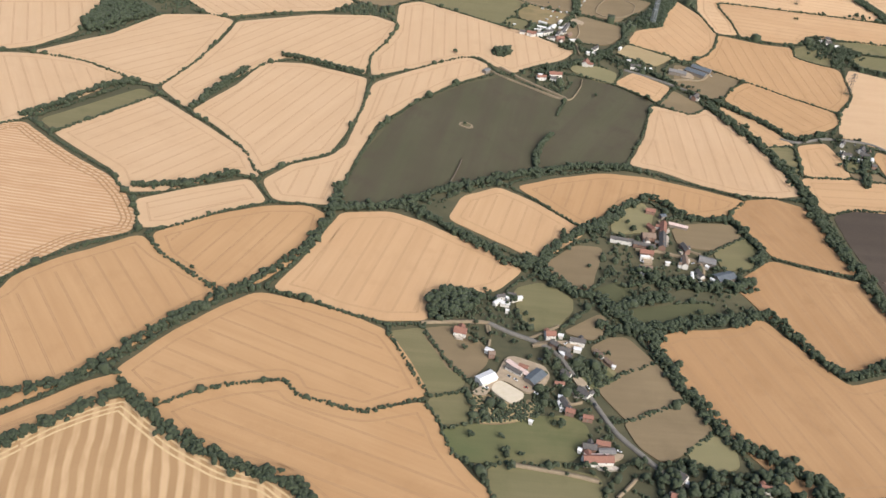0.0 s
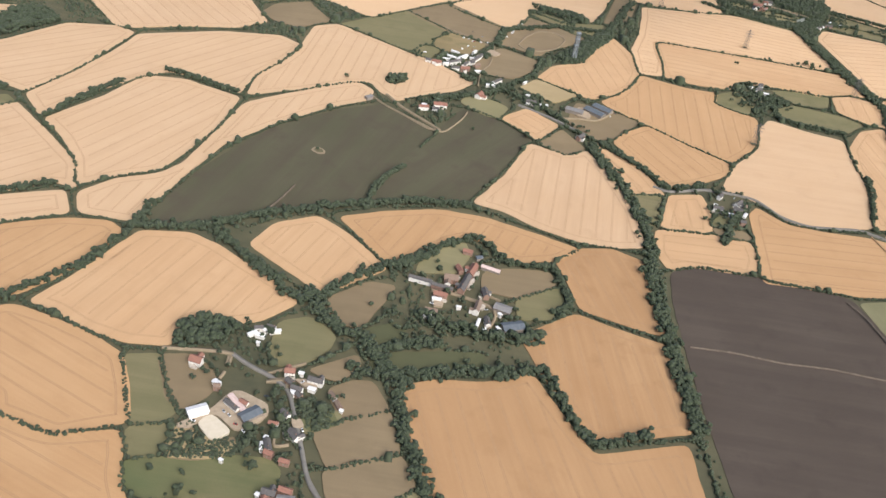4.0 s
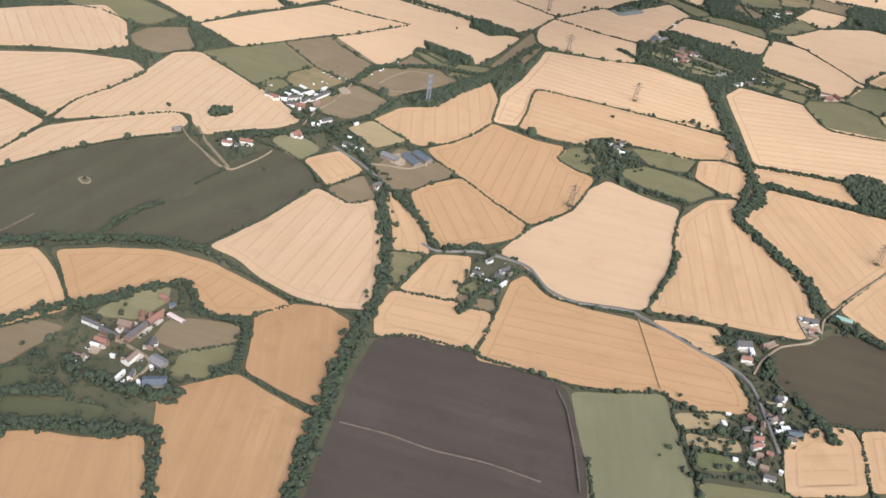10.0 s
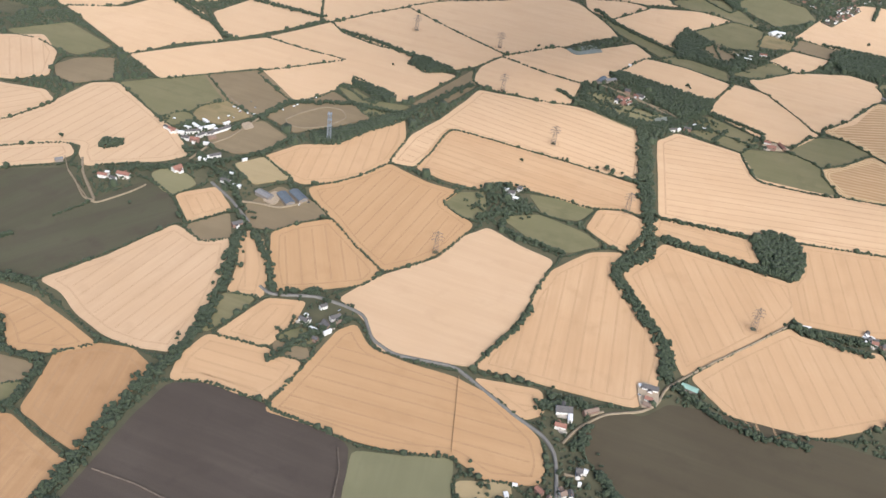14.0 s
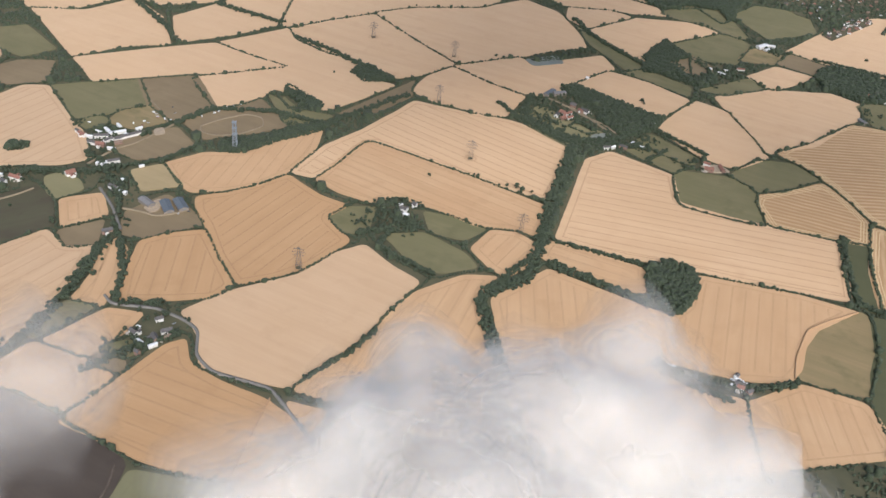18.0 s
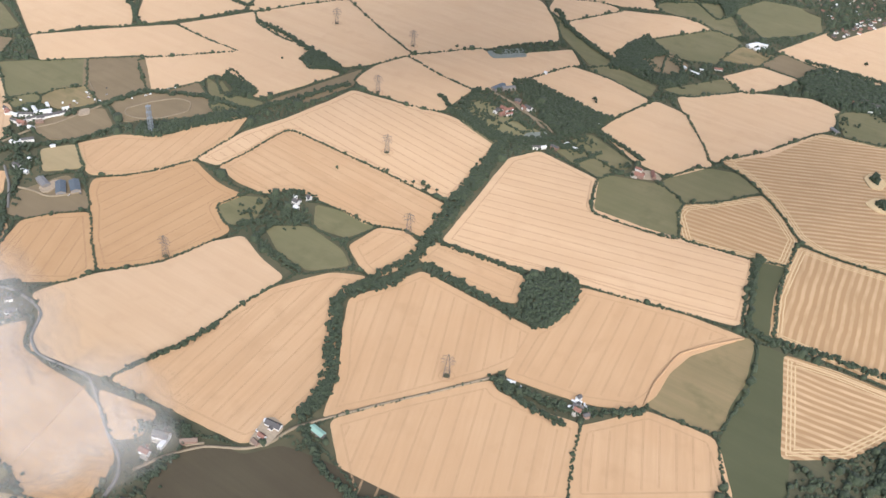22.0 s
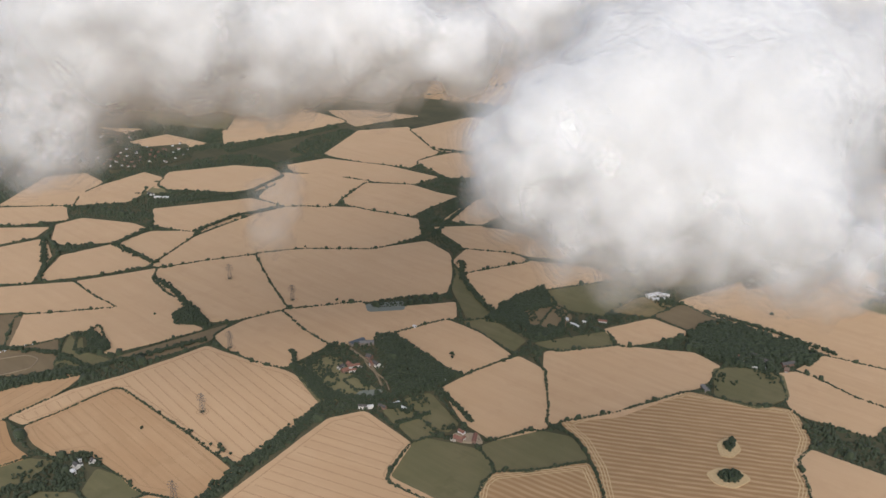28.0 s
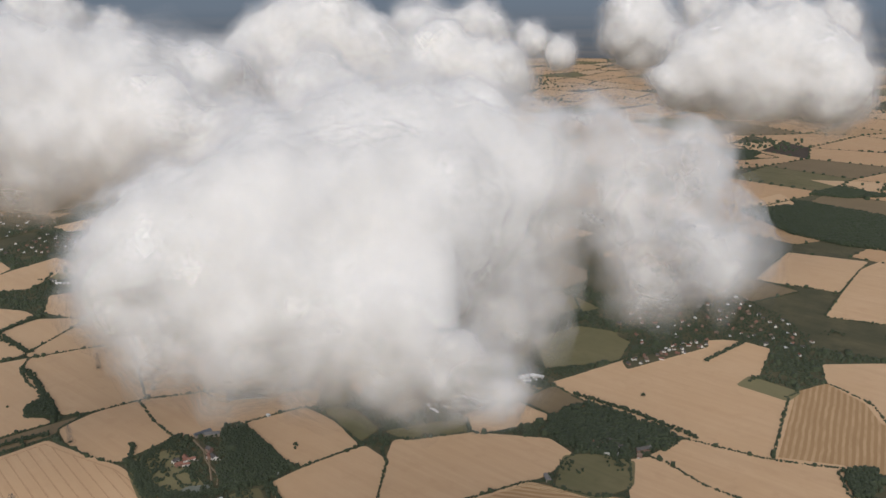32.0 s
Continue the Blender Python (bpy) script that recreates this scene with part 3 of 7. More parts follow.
cloud("cloud", "long bank of soft white cloud", [(402, 828, 302, 52), (420, 865, 303, 44), (422, 909, 302, 41), (425, 948, 295, 38), (428, 827, 276, 35), (448, 866, 276, 35), (378, 828, 321, 33), (449, 906, 274, 32), (407, 784, 293, 46), (379, 768, 303, 52), (351, 742, 296, 54), (518, 900, 282, 26), (509, 971, 297, 34), (482, 871, 290, 32)], HEAP, 5.4, 0.36)
cloud("cloud", "flat-based white cumulus cloud far off", [(562, 1584, 273, 56), (510, 1562, 278, 49), (615, 1614, 274, 57), (537, 1587, 310, 43), (587, 1628, 309, 43), (648, 1613, 263, 42), (496, 1520, 261, 27), (420, 1587, 312, 44), (407, 1581, 326, 37)], HEAP, 8.0, 0.36)
cloud("cloud", "small white cloud near the horizon", [(-383, 1235, 323, 43)], HEAP, 8.0, 0.36)
cloud("cloud", "small white cloud near the horizon", [(-403, 1193, 328, 39)], HEAP, 8.0, 0.36)
cloud("cloud", "small white cloud near the horizon", [(-346, 1305, 308, 29)], HEAP, 8.0, 0.36)
cloud("cloud", "small white cloud near the horizon", [(157, 1717, 289, 27)], HEAP, 8.0, 0.36)
cloud("cloud", "small white cloud near the horizon", [(195, 1741, 268, 27)], HEAP, 8.0, 0.36)
cloud("cloud", "small white cloud near the horizon", [(255, 2120, 321, 44)], HEAP, 8.0, 0.36)
cloud("cloud", "small white cloud near the horizon", [(369, 2168, 322, 44)], HEAP, 8.0, 0.36)
cloud("cloud", "small white cloud near the horizon", [(472, 2149, 306, 43)], HEAP, 8.0, 0.36)
cloud("cloud", "soft drooping grey-white cloud", [(362, 700, 240, 29), (328, 734, 264, 43), (313, 708, 279, 35)], MIST, 5.0, 0.45)
cloud("cloud_wisp", "thin torn wisp of white cloud", [(617, 343, 286, 5), (621, 341, 279, 9), (615, 333, 278, 9), (624, 328, 277, 8), (631, 341, 274, 7), (608, 337, 277, 5), (638, 346, 274, 6), (634, 328, 274, 7)], WISP, 1.4, 0.6)
cloud("cloud_wisp", "thick drifting wisp of white cloud", [(567, 270, 274, 9), (575, 276, 275, 8), (560, 265, 273, 8), (583, 280, 274, 9), (559, 280, 272, 6), (577, 293, 274, 6), (570, 282, 274, 6), (554, 258, 274, 6), (590, 279, 275, 6), (573, 261, 279, 9)], DRIFT, 2.0, 0.55)
cloud("cloud_wisp", "thin drifting wisp of white cloud", [(522, 246, 286, 6), (531, 245, 285, 7), (516, 244, 282, 6), (527, 238, 284, 6), (537, 240, 285, 6), (541, 250, 287, 5), (514, 238, 280, 5)], WISP, 1.4, 0.6)
cloud("cloud_wisp", "very thin veil of cloud", [(273, 81, 264, 2), (277, 83, 266, 3), (280, 88, 266, 2), (271, 79, 264, 2)], FAINT, 0.6, 0.6)
cloud("cloud_wisp", "small thin wisp of white cloud", [(616, 662, 263, 9), (624, 652, 256, 7), (617, 667, 271, 5)], FAINT, 1.5, 0.6)

# ---- ground ----
bm = bmesh.new()
bmesh.ops.create_grid(bm, x_segments=4, y_segments=4, size=7000)
me = bpy.data.meshes.new("ground")
bm.to_mesh(me)
bm.free()
tagged(link("ground", me, VERGE), "flat farmland with dry grass verges", "ground", "", "structure")

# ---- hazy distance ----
# added ring that glows by itself, far land and air haze painted in its colour
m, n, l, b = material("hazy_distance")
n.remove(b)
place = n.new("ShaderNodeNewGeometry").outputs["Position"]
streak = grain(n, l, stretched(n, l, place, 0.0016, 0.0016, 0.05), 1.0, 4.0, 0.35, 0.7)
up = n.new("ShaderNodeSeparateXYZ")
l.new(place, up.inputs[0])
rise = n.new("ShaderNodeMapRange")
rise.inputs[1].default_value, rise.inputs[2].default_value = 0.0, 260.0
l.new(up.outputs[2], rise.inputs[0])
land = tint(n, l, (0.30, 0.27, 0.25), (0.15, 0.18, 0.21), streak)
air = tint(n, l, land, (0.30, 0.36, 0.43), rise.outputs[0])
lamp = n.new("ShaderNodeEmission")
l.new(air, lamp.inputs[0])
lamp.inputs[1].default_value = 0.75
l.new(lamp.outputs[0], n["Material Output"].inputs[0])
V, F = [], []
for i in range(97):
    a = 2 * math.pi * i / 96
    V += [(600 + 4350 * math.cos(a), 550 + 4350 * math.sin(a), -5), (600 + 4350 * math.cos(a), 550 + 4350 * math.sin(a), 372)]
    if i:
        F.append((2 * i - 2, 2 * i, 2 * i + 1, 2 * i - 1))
tagged(link("backdrop", arrays_mesh("backdrop", np.array(V, float), np.array(F)), m), "glowing backdrop of distant country with painted blue-grey haze", "backdrop", "", "structure")

# ---- fields ----

field("Q", [(-218, 428), (-208, 433), (-192, 418), (-169, 400), (-149, 387), (-135, 371), (-124, 352), (-124, 341), (-145, 330), (-157, 314), (-166, 300), (-180, 284), (-243, 411)], run=-5)
field("P", [(-187, 426), (-148, 480), (-125, 460), (-97, 435), (-85, 425), (-73, 401), (-86, 405), (-103, 390), (-118, 379), (-135, 376), (-144, 394), (-167, 411)])
field("G", [(-199, 439), (-159, 488), (-150, 481), (-188, 428)])
field("P", [(-126, 367), (-100, 383), (-77, 396), (-66, 378), (-88, 365), (-106, 349), (-118, 346)])
field("P", [(-122, 468), (-102, 509), (-93, 544), (-68, 548), (-27, 536), (-27, 494), (-34, 459), (-40, 434), (-57, 422), (-74, 405), (-85, 430), (-102, 451)], run=-112)
field("P", [(-237, 525), (-199, 564), (-177, 607), (-143, 617), (-129, 610), (-134, 569), (-139, 534), (-151, 498), (-177, 507), (-207, 521)])
field("P", [(-147, 494), (-137, 526), (-126, 576), (-123, 609), (-72, 638), (-30, 649), (-10, 637), (-18, 601), (-27, 578), (-29, 543), (-67, 558), (-83, 559), (-105, 527), (-118, 505), (-128, 472)], run=-121)
field("P", [(-255, 517), (-235, 520), (-203, 518), (-175, 503), (-182, 485), (-203, 453), (-219, 430), (-241, 411), (-286, 496)])
field("P", [(-290, 603), (-222, 625), (-222, 611), (-225, 579), (-225, 563), (-241, 536), (-258, 525), (-292, 507), (-324, 593)])
field("P", [(-9, 680), (6, 691), (45, 671), (88, 648), (123, 622), (111, 605), (88, 586), (73, 572), (60, 584), (52, 596), (33, 587), (10, 566), (-22, 544), (-24, 574), (-14, 602), (-9, 626)])
field("P", [(-68, 397), (-56, 415), (-36, 428), (-28, 443), (-22, 495), (-19, 529), (-7, 543), (27, 576), (43, 589), (55, 580), (53, 565), (27, 541), (2, 505), (-17, 474), (-24, 437), (-28, 417), (-33, 381), (-60, 381)])
field("D", [(-27, 388), (-22, 412), (-16, 442), (-6, 472), (10, 507), (43, 544), (67, 561), (107, 534), (90, 486), (77, 435), (54, 422), (28, 407), (1, 389), (-16, 383)], run=-101)
field("D", [(108, 534), (120, 573), (136, 572), (167, 546), (152, 503), (133, 456), (115, 447), (79, 437), (91, 486)], run=-117)
field("O", [(-110, 340), (-86, 359), (-64, 371), (-43, 375), (-35, 370), (-37, 345), (-47, 327), (-58, 311), (-74, 300), (-85, 311), (-102, 325)], run=-112)
field("O", [(-160, 287), (-158, 299), (-146, 313), (-130, 325), (-117, 337), (-106, 325), (-89, 314), (-76, 306), (-72, 300), (-83, 289), (-95, 271), (-104, 258), (-116, 242), (-135, 225), (-146, 215), (-177, 277)], run=-55)
field("W", [(-48, 308), (-38, 329), (-28, 361), (-24, 372), (-1, 377), (14, 371), (37, 357), (54, 348), (64, 339), (52, 323), (39, 317), (23, 316), (20, 310), (19, 296), (1, 294), (-19, 298), (-35, 306)], run=-105)
field("O", [(-99, 248), (-85, 270), (-67, 291), (-55, 302), (-34, 298), (-13, 291), (2, 284), (12, 267), (20, 250), (9, 245), (-3, 238), (-15, 241), (-29, 244), (-34, 253), (-49, 250), (-68, 243), (-83, 233)], run=-23)
field("O", [(-80, 229), (-70, 236), (-53, 244), (-36, 248), (-30, 241), (-12, 236), (-2, 235), (19, 243), (23, 235), (27, 223), (37, 208), (44, 201), (50, 183), (1, 178), (-19, 197), (-29, 204), (-50, 208), (-65, 216)], run=-20)
field("S", [(-127, 205), (-114, 219), (-100, 229), (-92, 233), (-82, 224), (-67, 213), (-49, 204), (-34, 201), (-23, 193), (-14, 177), (-108, 161), (-138, 195)], run=-80)
field("O", [(-132, 218), (-120, 228), (-107, 240), (-99, 245), (-99, 238), (-109, 226), (-120, 217), (-129, 211), (-138, 205), (-141, 212)])
field("G", [(4, 284), (18, 288), (29, 269), (35, 260), (33, 253), (22, 250), (12, 267)])
field("N", [(19, 288), (31, 291), (43, 282), (45, 272), (38, 261), (31, 266)])
field("G", [(22, 246), (36, 251), (40, 239), (29, 233)])
field("U", [(28, 230), (49, 237), (65, 240), (78, 242), (83, 238), (82, 229), (74, 221), (65, 217), (46, 218), (33, 219)])
field("G", [(46, 214), (56, 217), (71, 215), (85, 213), (84, 204), (79, 192), (47, 189)])
field("H", [(119, 292), (136, 301), (159, 305), (177, 316), (188, 297), (204, 273), (244, 289), (248, 248), (251, 225), (163, 211), (150, 231), (140, 243), (131, 269)], run=-71)
field("H", [(172, 342), (198, 365), (218, 358), (241, 353), (244, 328), (247, 299), (225, 291), (204, 283), (195, 299), (183, 320)], run=-80)
field("H", [(188, 411), (201, 424), (219, 429), (234, 422), (237, 391), (241, 362), (223, 366), (201, 372), (195, 393)], run=-72)
field("W", [(31, 378), (38, 399), (57, 412), (74, 401), (100, 377), (83, 359), (75, 349), (57, 361)], run=-105)
field("O", [(69, 416), (90, 427), (119, 439), (145, 439), (172, 432), (199, 424), (188, 412), (166, 403), (153, 414), (140, 420), (129, 413), (120, 400), (104, 379), (94, 390), (82, 404)], run=-107)
field("K", [(251, 417), (270, 426), (303, 425), (347, 420), (354, 402), (364, 378), (372, 349), (383, 312), (392, 285), (398, 258), (268, 222), (262, 270), (257, 307), (253, 347), (250, 390)])
field("V", [(353, 418), (373, 424), (396, 435), (404, 405), (413, 375), (416, 363), (423, 337), (381, 323), (371, 350), (367, 375), (360, 396)], run=-78)
field("W", [(249, 421), (244, 437), (246, 458), (278, 462), (300, 461), (300, 443), (296, 429), (284, 429), (260, 428)], run=5)
field("W", [(249, 462), (258, 501), (277, 509), (279, 489), (277, 465)], run=-89)
field("O", [(302, 424), (304, 439), (307, 495), (312, 504), (326, 489), (349, 487), (378, 489), (403, 484), (430, 467), (437, 452), (438, 440), (416, 432), (396, 439), (373, 431), (353, 427), (323, 426)], run=6)
field("P", [(139, 455), (156, 492), (168, 539), (193, 531), (205, 543), (219, 514), (231, 476), (236, 439), (219, 434), (199, 434), (177, 441), (155, 453)], run=-94)
field("W", [(209, 548), (212, 557), (223, 552), (241, 527), (253, 501), (235, 496), (228, 519)], run=-59)
field("O", [(226, 563), (233, 578), (250, 596), (277, 576), (301, 559), (300, 544), (277, 526), (257, 512), (242, 534)], run=-59)
field("O", [(219, 626), (233, 642), (252, 688), (286, 677), (310, 678), (305, 656), (334, 641), (329, 606), (318, 581), (303, 562), (276, 579), (247, 603), (231, 613)], run=-92)
field("P", [(294, 523), (305, 552), (331, 592), (335, 622), (346, 642), (372, 631), (395, 627), (393, 591), (395, 568), (391, 532), (382, 505), (356, 497), (333, 493), (318, 511), (308, 518)], run=False)
field("W", [(386, 505), (387, 519), (393, 542), (397, 566), (396, 585), (400, 616), (417, 649), (435, 661), (433, 639), (443, 619), (470, 587), (478, 566), (478, 533), (471, 516), (449, 513), (418, 510)], run=-83)
field("W", [(170, 649), (182, 678), (204, 693), (209, 744), (232, 763), (245, 731), (249, 695), (242, 664), (231, 647), (211, 630), (194, 634)], run=-75)
field("W", [(148, 571), (164, 592), (186, 574), (173, 548)])
field("N", [(175, 543), (189, 568), (204, 545), (193, 532)])
field("N", [(194, 583), (200, 616), (229, 609), (244, 601), (222, 567), (209, 564)])
field("G", [(307, 659), (311, 675), (327, 688), (338, 658), (327, 646)])
field("G", [(350, 661), (372, 678), (406, 672), (419, 663), (402, 644), (377, 647)])
field("G", [(359, 703), (380, 708), (405, 708), (398, 687), (375, 684)])
field("W", [(251, 695), (251, 743), (260, 783), (266, 831), (267, 859), (290, 862), (353, 876), (378, 875), (409, 866), (419, 816), (425, 774), (399, 772), (366, 773), (318, 775), (273, 776), (268, 759), (270, 725), (267, 699)], run=-9)
field("W", [(274, 697), (273, 722), (270, 770), (311, 769), (371, 767), (432, 760), (437, 724), (421, 723), (397, 711), (374, 714), (330, 713), (320, 694), (296, 693)], run=-5)
field("W", [(408, 681), (410, 709), (426, 716), (442, 711), (448, 687), (440, 665), (427, 669)])
field("W", [(453, 729), (446, 778), (433, 852), (444, 876), (497, 868), (512, 828), (557, 830), (596, 838), (631, 845), (633, 833), (645, 774), (609, 764), (578, 755), (540, 748), (499, 736)], run=15)
field("W", [(452, 702), (451, 719), (485, 724), (514, 727), (522, 702), (501, 695), (474, 695)], run=3)
field("W", [(492, 554), (480, 584), (458, 614), (443, 638), (455, 667), (461, 688), (494, 686), (548, 684), (552, 657), (542, 633), (514, 588)], run=-66)
field("W", [(549, 684), (555, 703), (552, 739), (582, 747), (617, 756), (650, 761), (627, 726), (623, 704), (624, 680), (620, 665), (596, 653), (573, 648), (554, 643)], run=-82)
field("W", [(498, 554), (517, 585), (548, 631), (555, 625), (589, 629), (603, 633), (610, 609), (619, 582), (539, 518), (511, 543)], run=-70)
field("W", [(605, 632), (615, 645), (625, 659), (630, 665), (647, 667), (665, 669), (672, 660), (686, 637), (623, 586), (612, 611)], run=-68)
field("R", [(624, 674), (623, 704), (631, 726), (654, 761), (661, 755), (667, 723), (668, 703), (663, 677), (641, 674)])
field("B", [(648, 776), (631, 844), (649, 855), (655, 817), (666, 775), (663, 769)])
field("B", [(673, 661), (667, 697), (668, 724), (661, 761), (679, 763), (691, 716), (701, 683), (708, 655), (682, 633)])
field("S", [(667, 776), (658, 820), (653, 884), (681, 883), (724, 890), (769, 900), (789, 781), (749, 781), (708, 779)], run=-84)
field("S", [(680, 761), (706, 765), (752, 769), (753, 762), (740, 731), (727, 705), (701, 683)], run=7)
field("S", [(568, 868), (568, 880), (590, 907), (609, 933), (629, 913), (646, 891), (649, 857), (625, 850), (584, 839)], run=6)
field("S", [(570, 970), (595, 1022), (619, 1070), (653, 1082), (692, 1101), (711, 1072), (720, 1029), (732, 1011), (759, 907), (720, 901), (666, 895), (651, 902), (622, 939), (593, 963)], run=29)
field("G", [(517, 823), (502, 864), (503, 880), (540, 894), (558, 890), (577, 834), (549, 828)])
field("G", [(542, 901), (552, 941), (581, 953), (602, 940), (582, 903), (562, 887)])
field("W", [(470, 948), (474, 987), (483, 1027), (510, 1021), (544, 979), (555, 952), (538, 919), (511, 924)])
field("W", [(498, 1054), (539, 1104), (593, 1137), (618, 1130), (616, 1093), (589, 1008), (557, 964), (536, 997)])
field("W", [(371, 994), (387, 1040), (425, 1039), (469, 1026), (461, 981), (428, 979)])
field("W", [(263, 957), (287, 994), (300, 1013), (318, 1006), (344, 1038), (368, 1075), (384, 1054), (373, 1022), (357, 957), (337, 941), (303, 944)])
field("W", [(254, 880), (252, 916), (259, 949), (306, 939), (339, 934), (341, 884), (318, 874), (280, 874)])
field("W", [(84, 931), (97, 974), (125, 1023), (195, 988), (255, 959), (242, 919), (227, 896), (183, 907), (148, 901), (110, 914)])
field("W", [(126, 1032), (155, 1073), (212, 1123), (239, 1183), (277, 1171), (319, 1132), (341, 1090), (320, 1066), (295, 1022), (270, 983), (256, 966), (199, 992)])
field("W", [(83, 774), (117, 819), (139, 851), (97, 851), (54, 858), (72, 897), (82, 929), (102, 906), (148, 901), (179, 903), (184, 872), (233, 877), (222, 834), (213, 798), (177, 807), (152, 807), (155, 770), (140, 740)])
field("W", [(-19, 747), (18, 802), (52, 850), (136, 852), (95, 797), (30, 722)])
field("W", [(37, 1017), (21, 1132), (39, 1173), (99, 1214), (177, 1232), (212, 1197), (205, 1131), (140, 1070), (117, 1022), (82, 940), (67, 937)])
field("W", [(-18, 988), (18, 1025), (67, 937), (49, 886), (26, 841), (16, 841), (-22, 882), (-12, 937)])
field("W", [(-138, 808), (-96, 836), (-86, 892), (-34, 870), (19, 823), (-10, 795), (-25, 750)])
field("W", [(-193, 836), (-119, 912), (-103, 888), (-113, 833), (-145, 811)])
field("W", [(-118, 927), (-118, 957), (-60, 987), (-31, 989), (-22, 944), (-56, 901), (-77, 901)])
field("W", [(-84, 1038), (-32, 1142), (9, 1152), (14, 1063), (18, 1025), (-37, 1011)])
field("W", [(-239, 860), (-246, 884), (-178, 965), (-131, 943), (-159, 893), (-215, 847)])
field("W", [(-207, 1143), (-170, 1225), (-127, 1251), (-80, 1239), (-57, 1206), (-69, 1156), (-119, 1121), (-164, 1091)])
field("W", [(-90, 1249), (-52, 1290), (19, 1307), (37, 1251), (62, 1191), (14, 1157), (-28, 1163)])
field("W", [(62, 1224), (28, 1297), (79, 1333), (130, 1331), (153, 1338), (159, 1244), (109, 1224)])
field("W", [(-116, 1285), (-103, 1344), (-10, 1379), (76, 1389), (71, 1343), (-1, 1305), (-83, 1265)])
field("W", [(-125, 1367), (-192, 1507), (-154, 1581), (-13, 1493), (12, 1404), (-63, 1375)])
field("W", [(-135, 1573), (-120, 1718), (-25, 1797), (75, 1785), (111, 1683), (85, 1553), (39, 1526), (-23, 1506)])
field("W", [(-1, 1434), (17, 1511), (76, 1519), (133, 1449), (93, 1407)])
field("W", [(159, 1418), (120, 1499), (181, 1544), (214, 1537), (219, 1463), (200, 1405)])
field("W", [(206, 1263), (188, 1340), (226, 1451), (238, 1359), (253, 1281)])
field("W", [(217, 1230), (254, 1268), (349, 1295), (385, 1255), (334, 1229), (287, 1206)])
field("W", [(304, 1162), (292, 1199), (330, 1224), (357, 1215), (328, 1145)])
field("W", [(330, 1138), (364, 1215), (424, 1248), (456, 1245), (407, 1166), (408, 1098), (372, 1111)])
field("G", [(423, 1161), (466, 1245), (493, 1220), (488, 1158), (441, 1140)])
field("W", [(514, 1130), (534, 1175), (568, 1174), (538, 1113)])
field("G", [(480, 1065), (514, 1123), (525, 1106), (499, 1068)])
field("G", [(462, 1320), (477, 1373), (531, 1390), (548, 1325), (508, 1265)])
field("W", [(537, 1237), (567, 1332), (596, 1414), (626, 1449), (660, 1448), (679, 1357), (719, 1352), (750, 1231), (686, 1226), (631, 1226), (565, 1228)])
field("S", [(751, 1232), (721, 1354), (740, 1400), (748, 1399), (785, 1385), (805, 1353), (826, 1273), (779, 1245)], run=-75)
field("W", [(725, 1447), (769, 1485), (804, 1496), (837, 1373), (804, 1359), (783, 1391), (742, 1410)])
field("W", [(676, 1174), (685, 1212), (745, 1227), (798, 1255), (818, 1217), (781, 1178), (726, 1161)])
field("W", [(666, 1154), (681, 1173), (733, 1157), (752, 1153), (748, 1113), (697, 1107)])
field("E", [(452, 495), (465, 506), (478, 507), (489, 524), (511, 529), (562, 535), (619, 539), (608, 480), (556, 474), (537, 467), (510, 456), (491, 451), (477, 450), (469, 458), (456, 469)])
field("W", [(388, 495), (422, 502), (427, 487), (420, 479), (403, 487)])
field("W", [(458, 422), (475, 442), (490, 447), (493, 434), (492, 407), (456, 391)])
field("W", [(497, 448), (537, 465), (545, 458), (551, 433), (496, 409)], run=-91)
field("N", [(227, 800), (244, 897), (255, 867), (246, 816)])
field("G", [(172, 795), (195, 780), (223, 789), (216, 765), (199, 756)])
field("G", [(62, 322), (74, 328), (86, 319), (85, 311), (78, 300), (68, 295), (63, 304)])
field("N", [(82, 295), (99, 308), (101, 303), (94, 292)])
field("B", [(107, 311), (138, 320), (154, 324), (155, 315), (135, 307), (108, 300)])
field("B", [(99, 326), (114, 336), (120, 324), (103, 315)])
field("N", [(79, 345), (95, 362), (107, 363), (102, 348), (96, 329), (85, 330)])
field("N", [(93, 285), (102, 292), (109, 293), (118, 279), (101, 271)])
field("L", [(87, 267), (98, 273), (101, 268), (89, 260)])
field("N", [(40, 249), (47, 250), (55, 243), (62, 250), (63, 243), (51, 238), (40, 237)])
field("L", [(118, 386), (124, 400), (137, 411), (140, 401), (135, 384), (117, 379)])
field("N", [(151, 387), (161, 393), (183, 397), (186, 387), (168, 372), (151, 374)])
field("G", [(169, 369), (188, 384), (191, 372), (185, 360), (170, 355)])
field("G", [(354, 906), (375, 905), (404, 878), (414, 877), (411, 865), (368, 881)])
field("L", [(-192, 1091), (-187, 1104), (-143, 1084), (-151, 1065)])
field("W", [(-212, 1003), (-233, 1114), (-195, 1115), (-166, 1070), (-140, 1029), (-174, 982)])
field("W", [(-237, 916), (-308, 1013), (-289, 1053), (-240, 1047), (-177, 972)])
field("G", [(279, 477), (288, 487), (296, 482), (294, 474), (283, 474)])
field("N", [(280, 471), (297, 473), (302, 466), (285, 462)])
field("G", [(234, 494), (250, 500), (247, 477), (242, 461), (235, 469)])
field("P", [(-152, 700), (-107, 736), (-74, 712), (-48, 673), (-65, 653), (-101, 640), (-142, 616), (-186, 663)])
field("N", [(-55, 693), (-50, 713), (-28, 730), (-2, 696), (-22, 674), (-40, 678)])
field("G", [(-136, 730), (-109, 771), (-49, 749), (-57, 723), (-110, 725)])
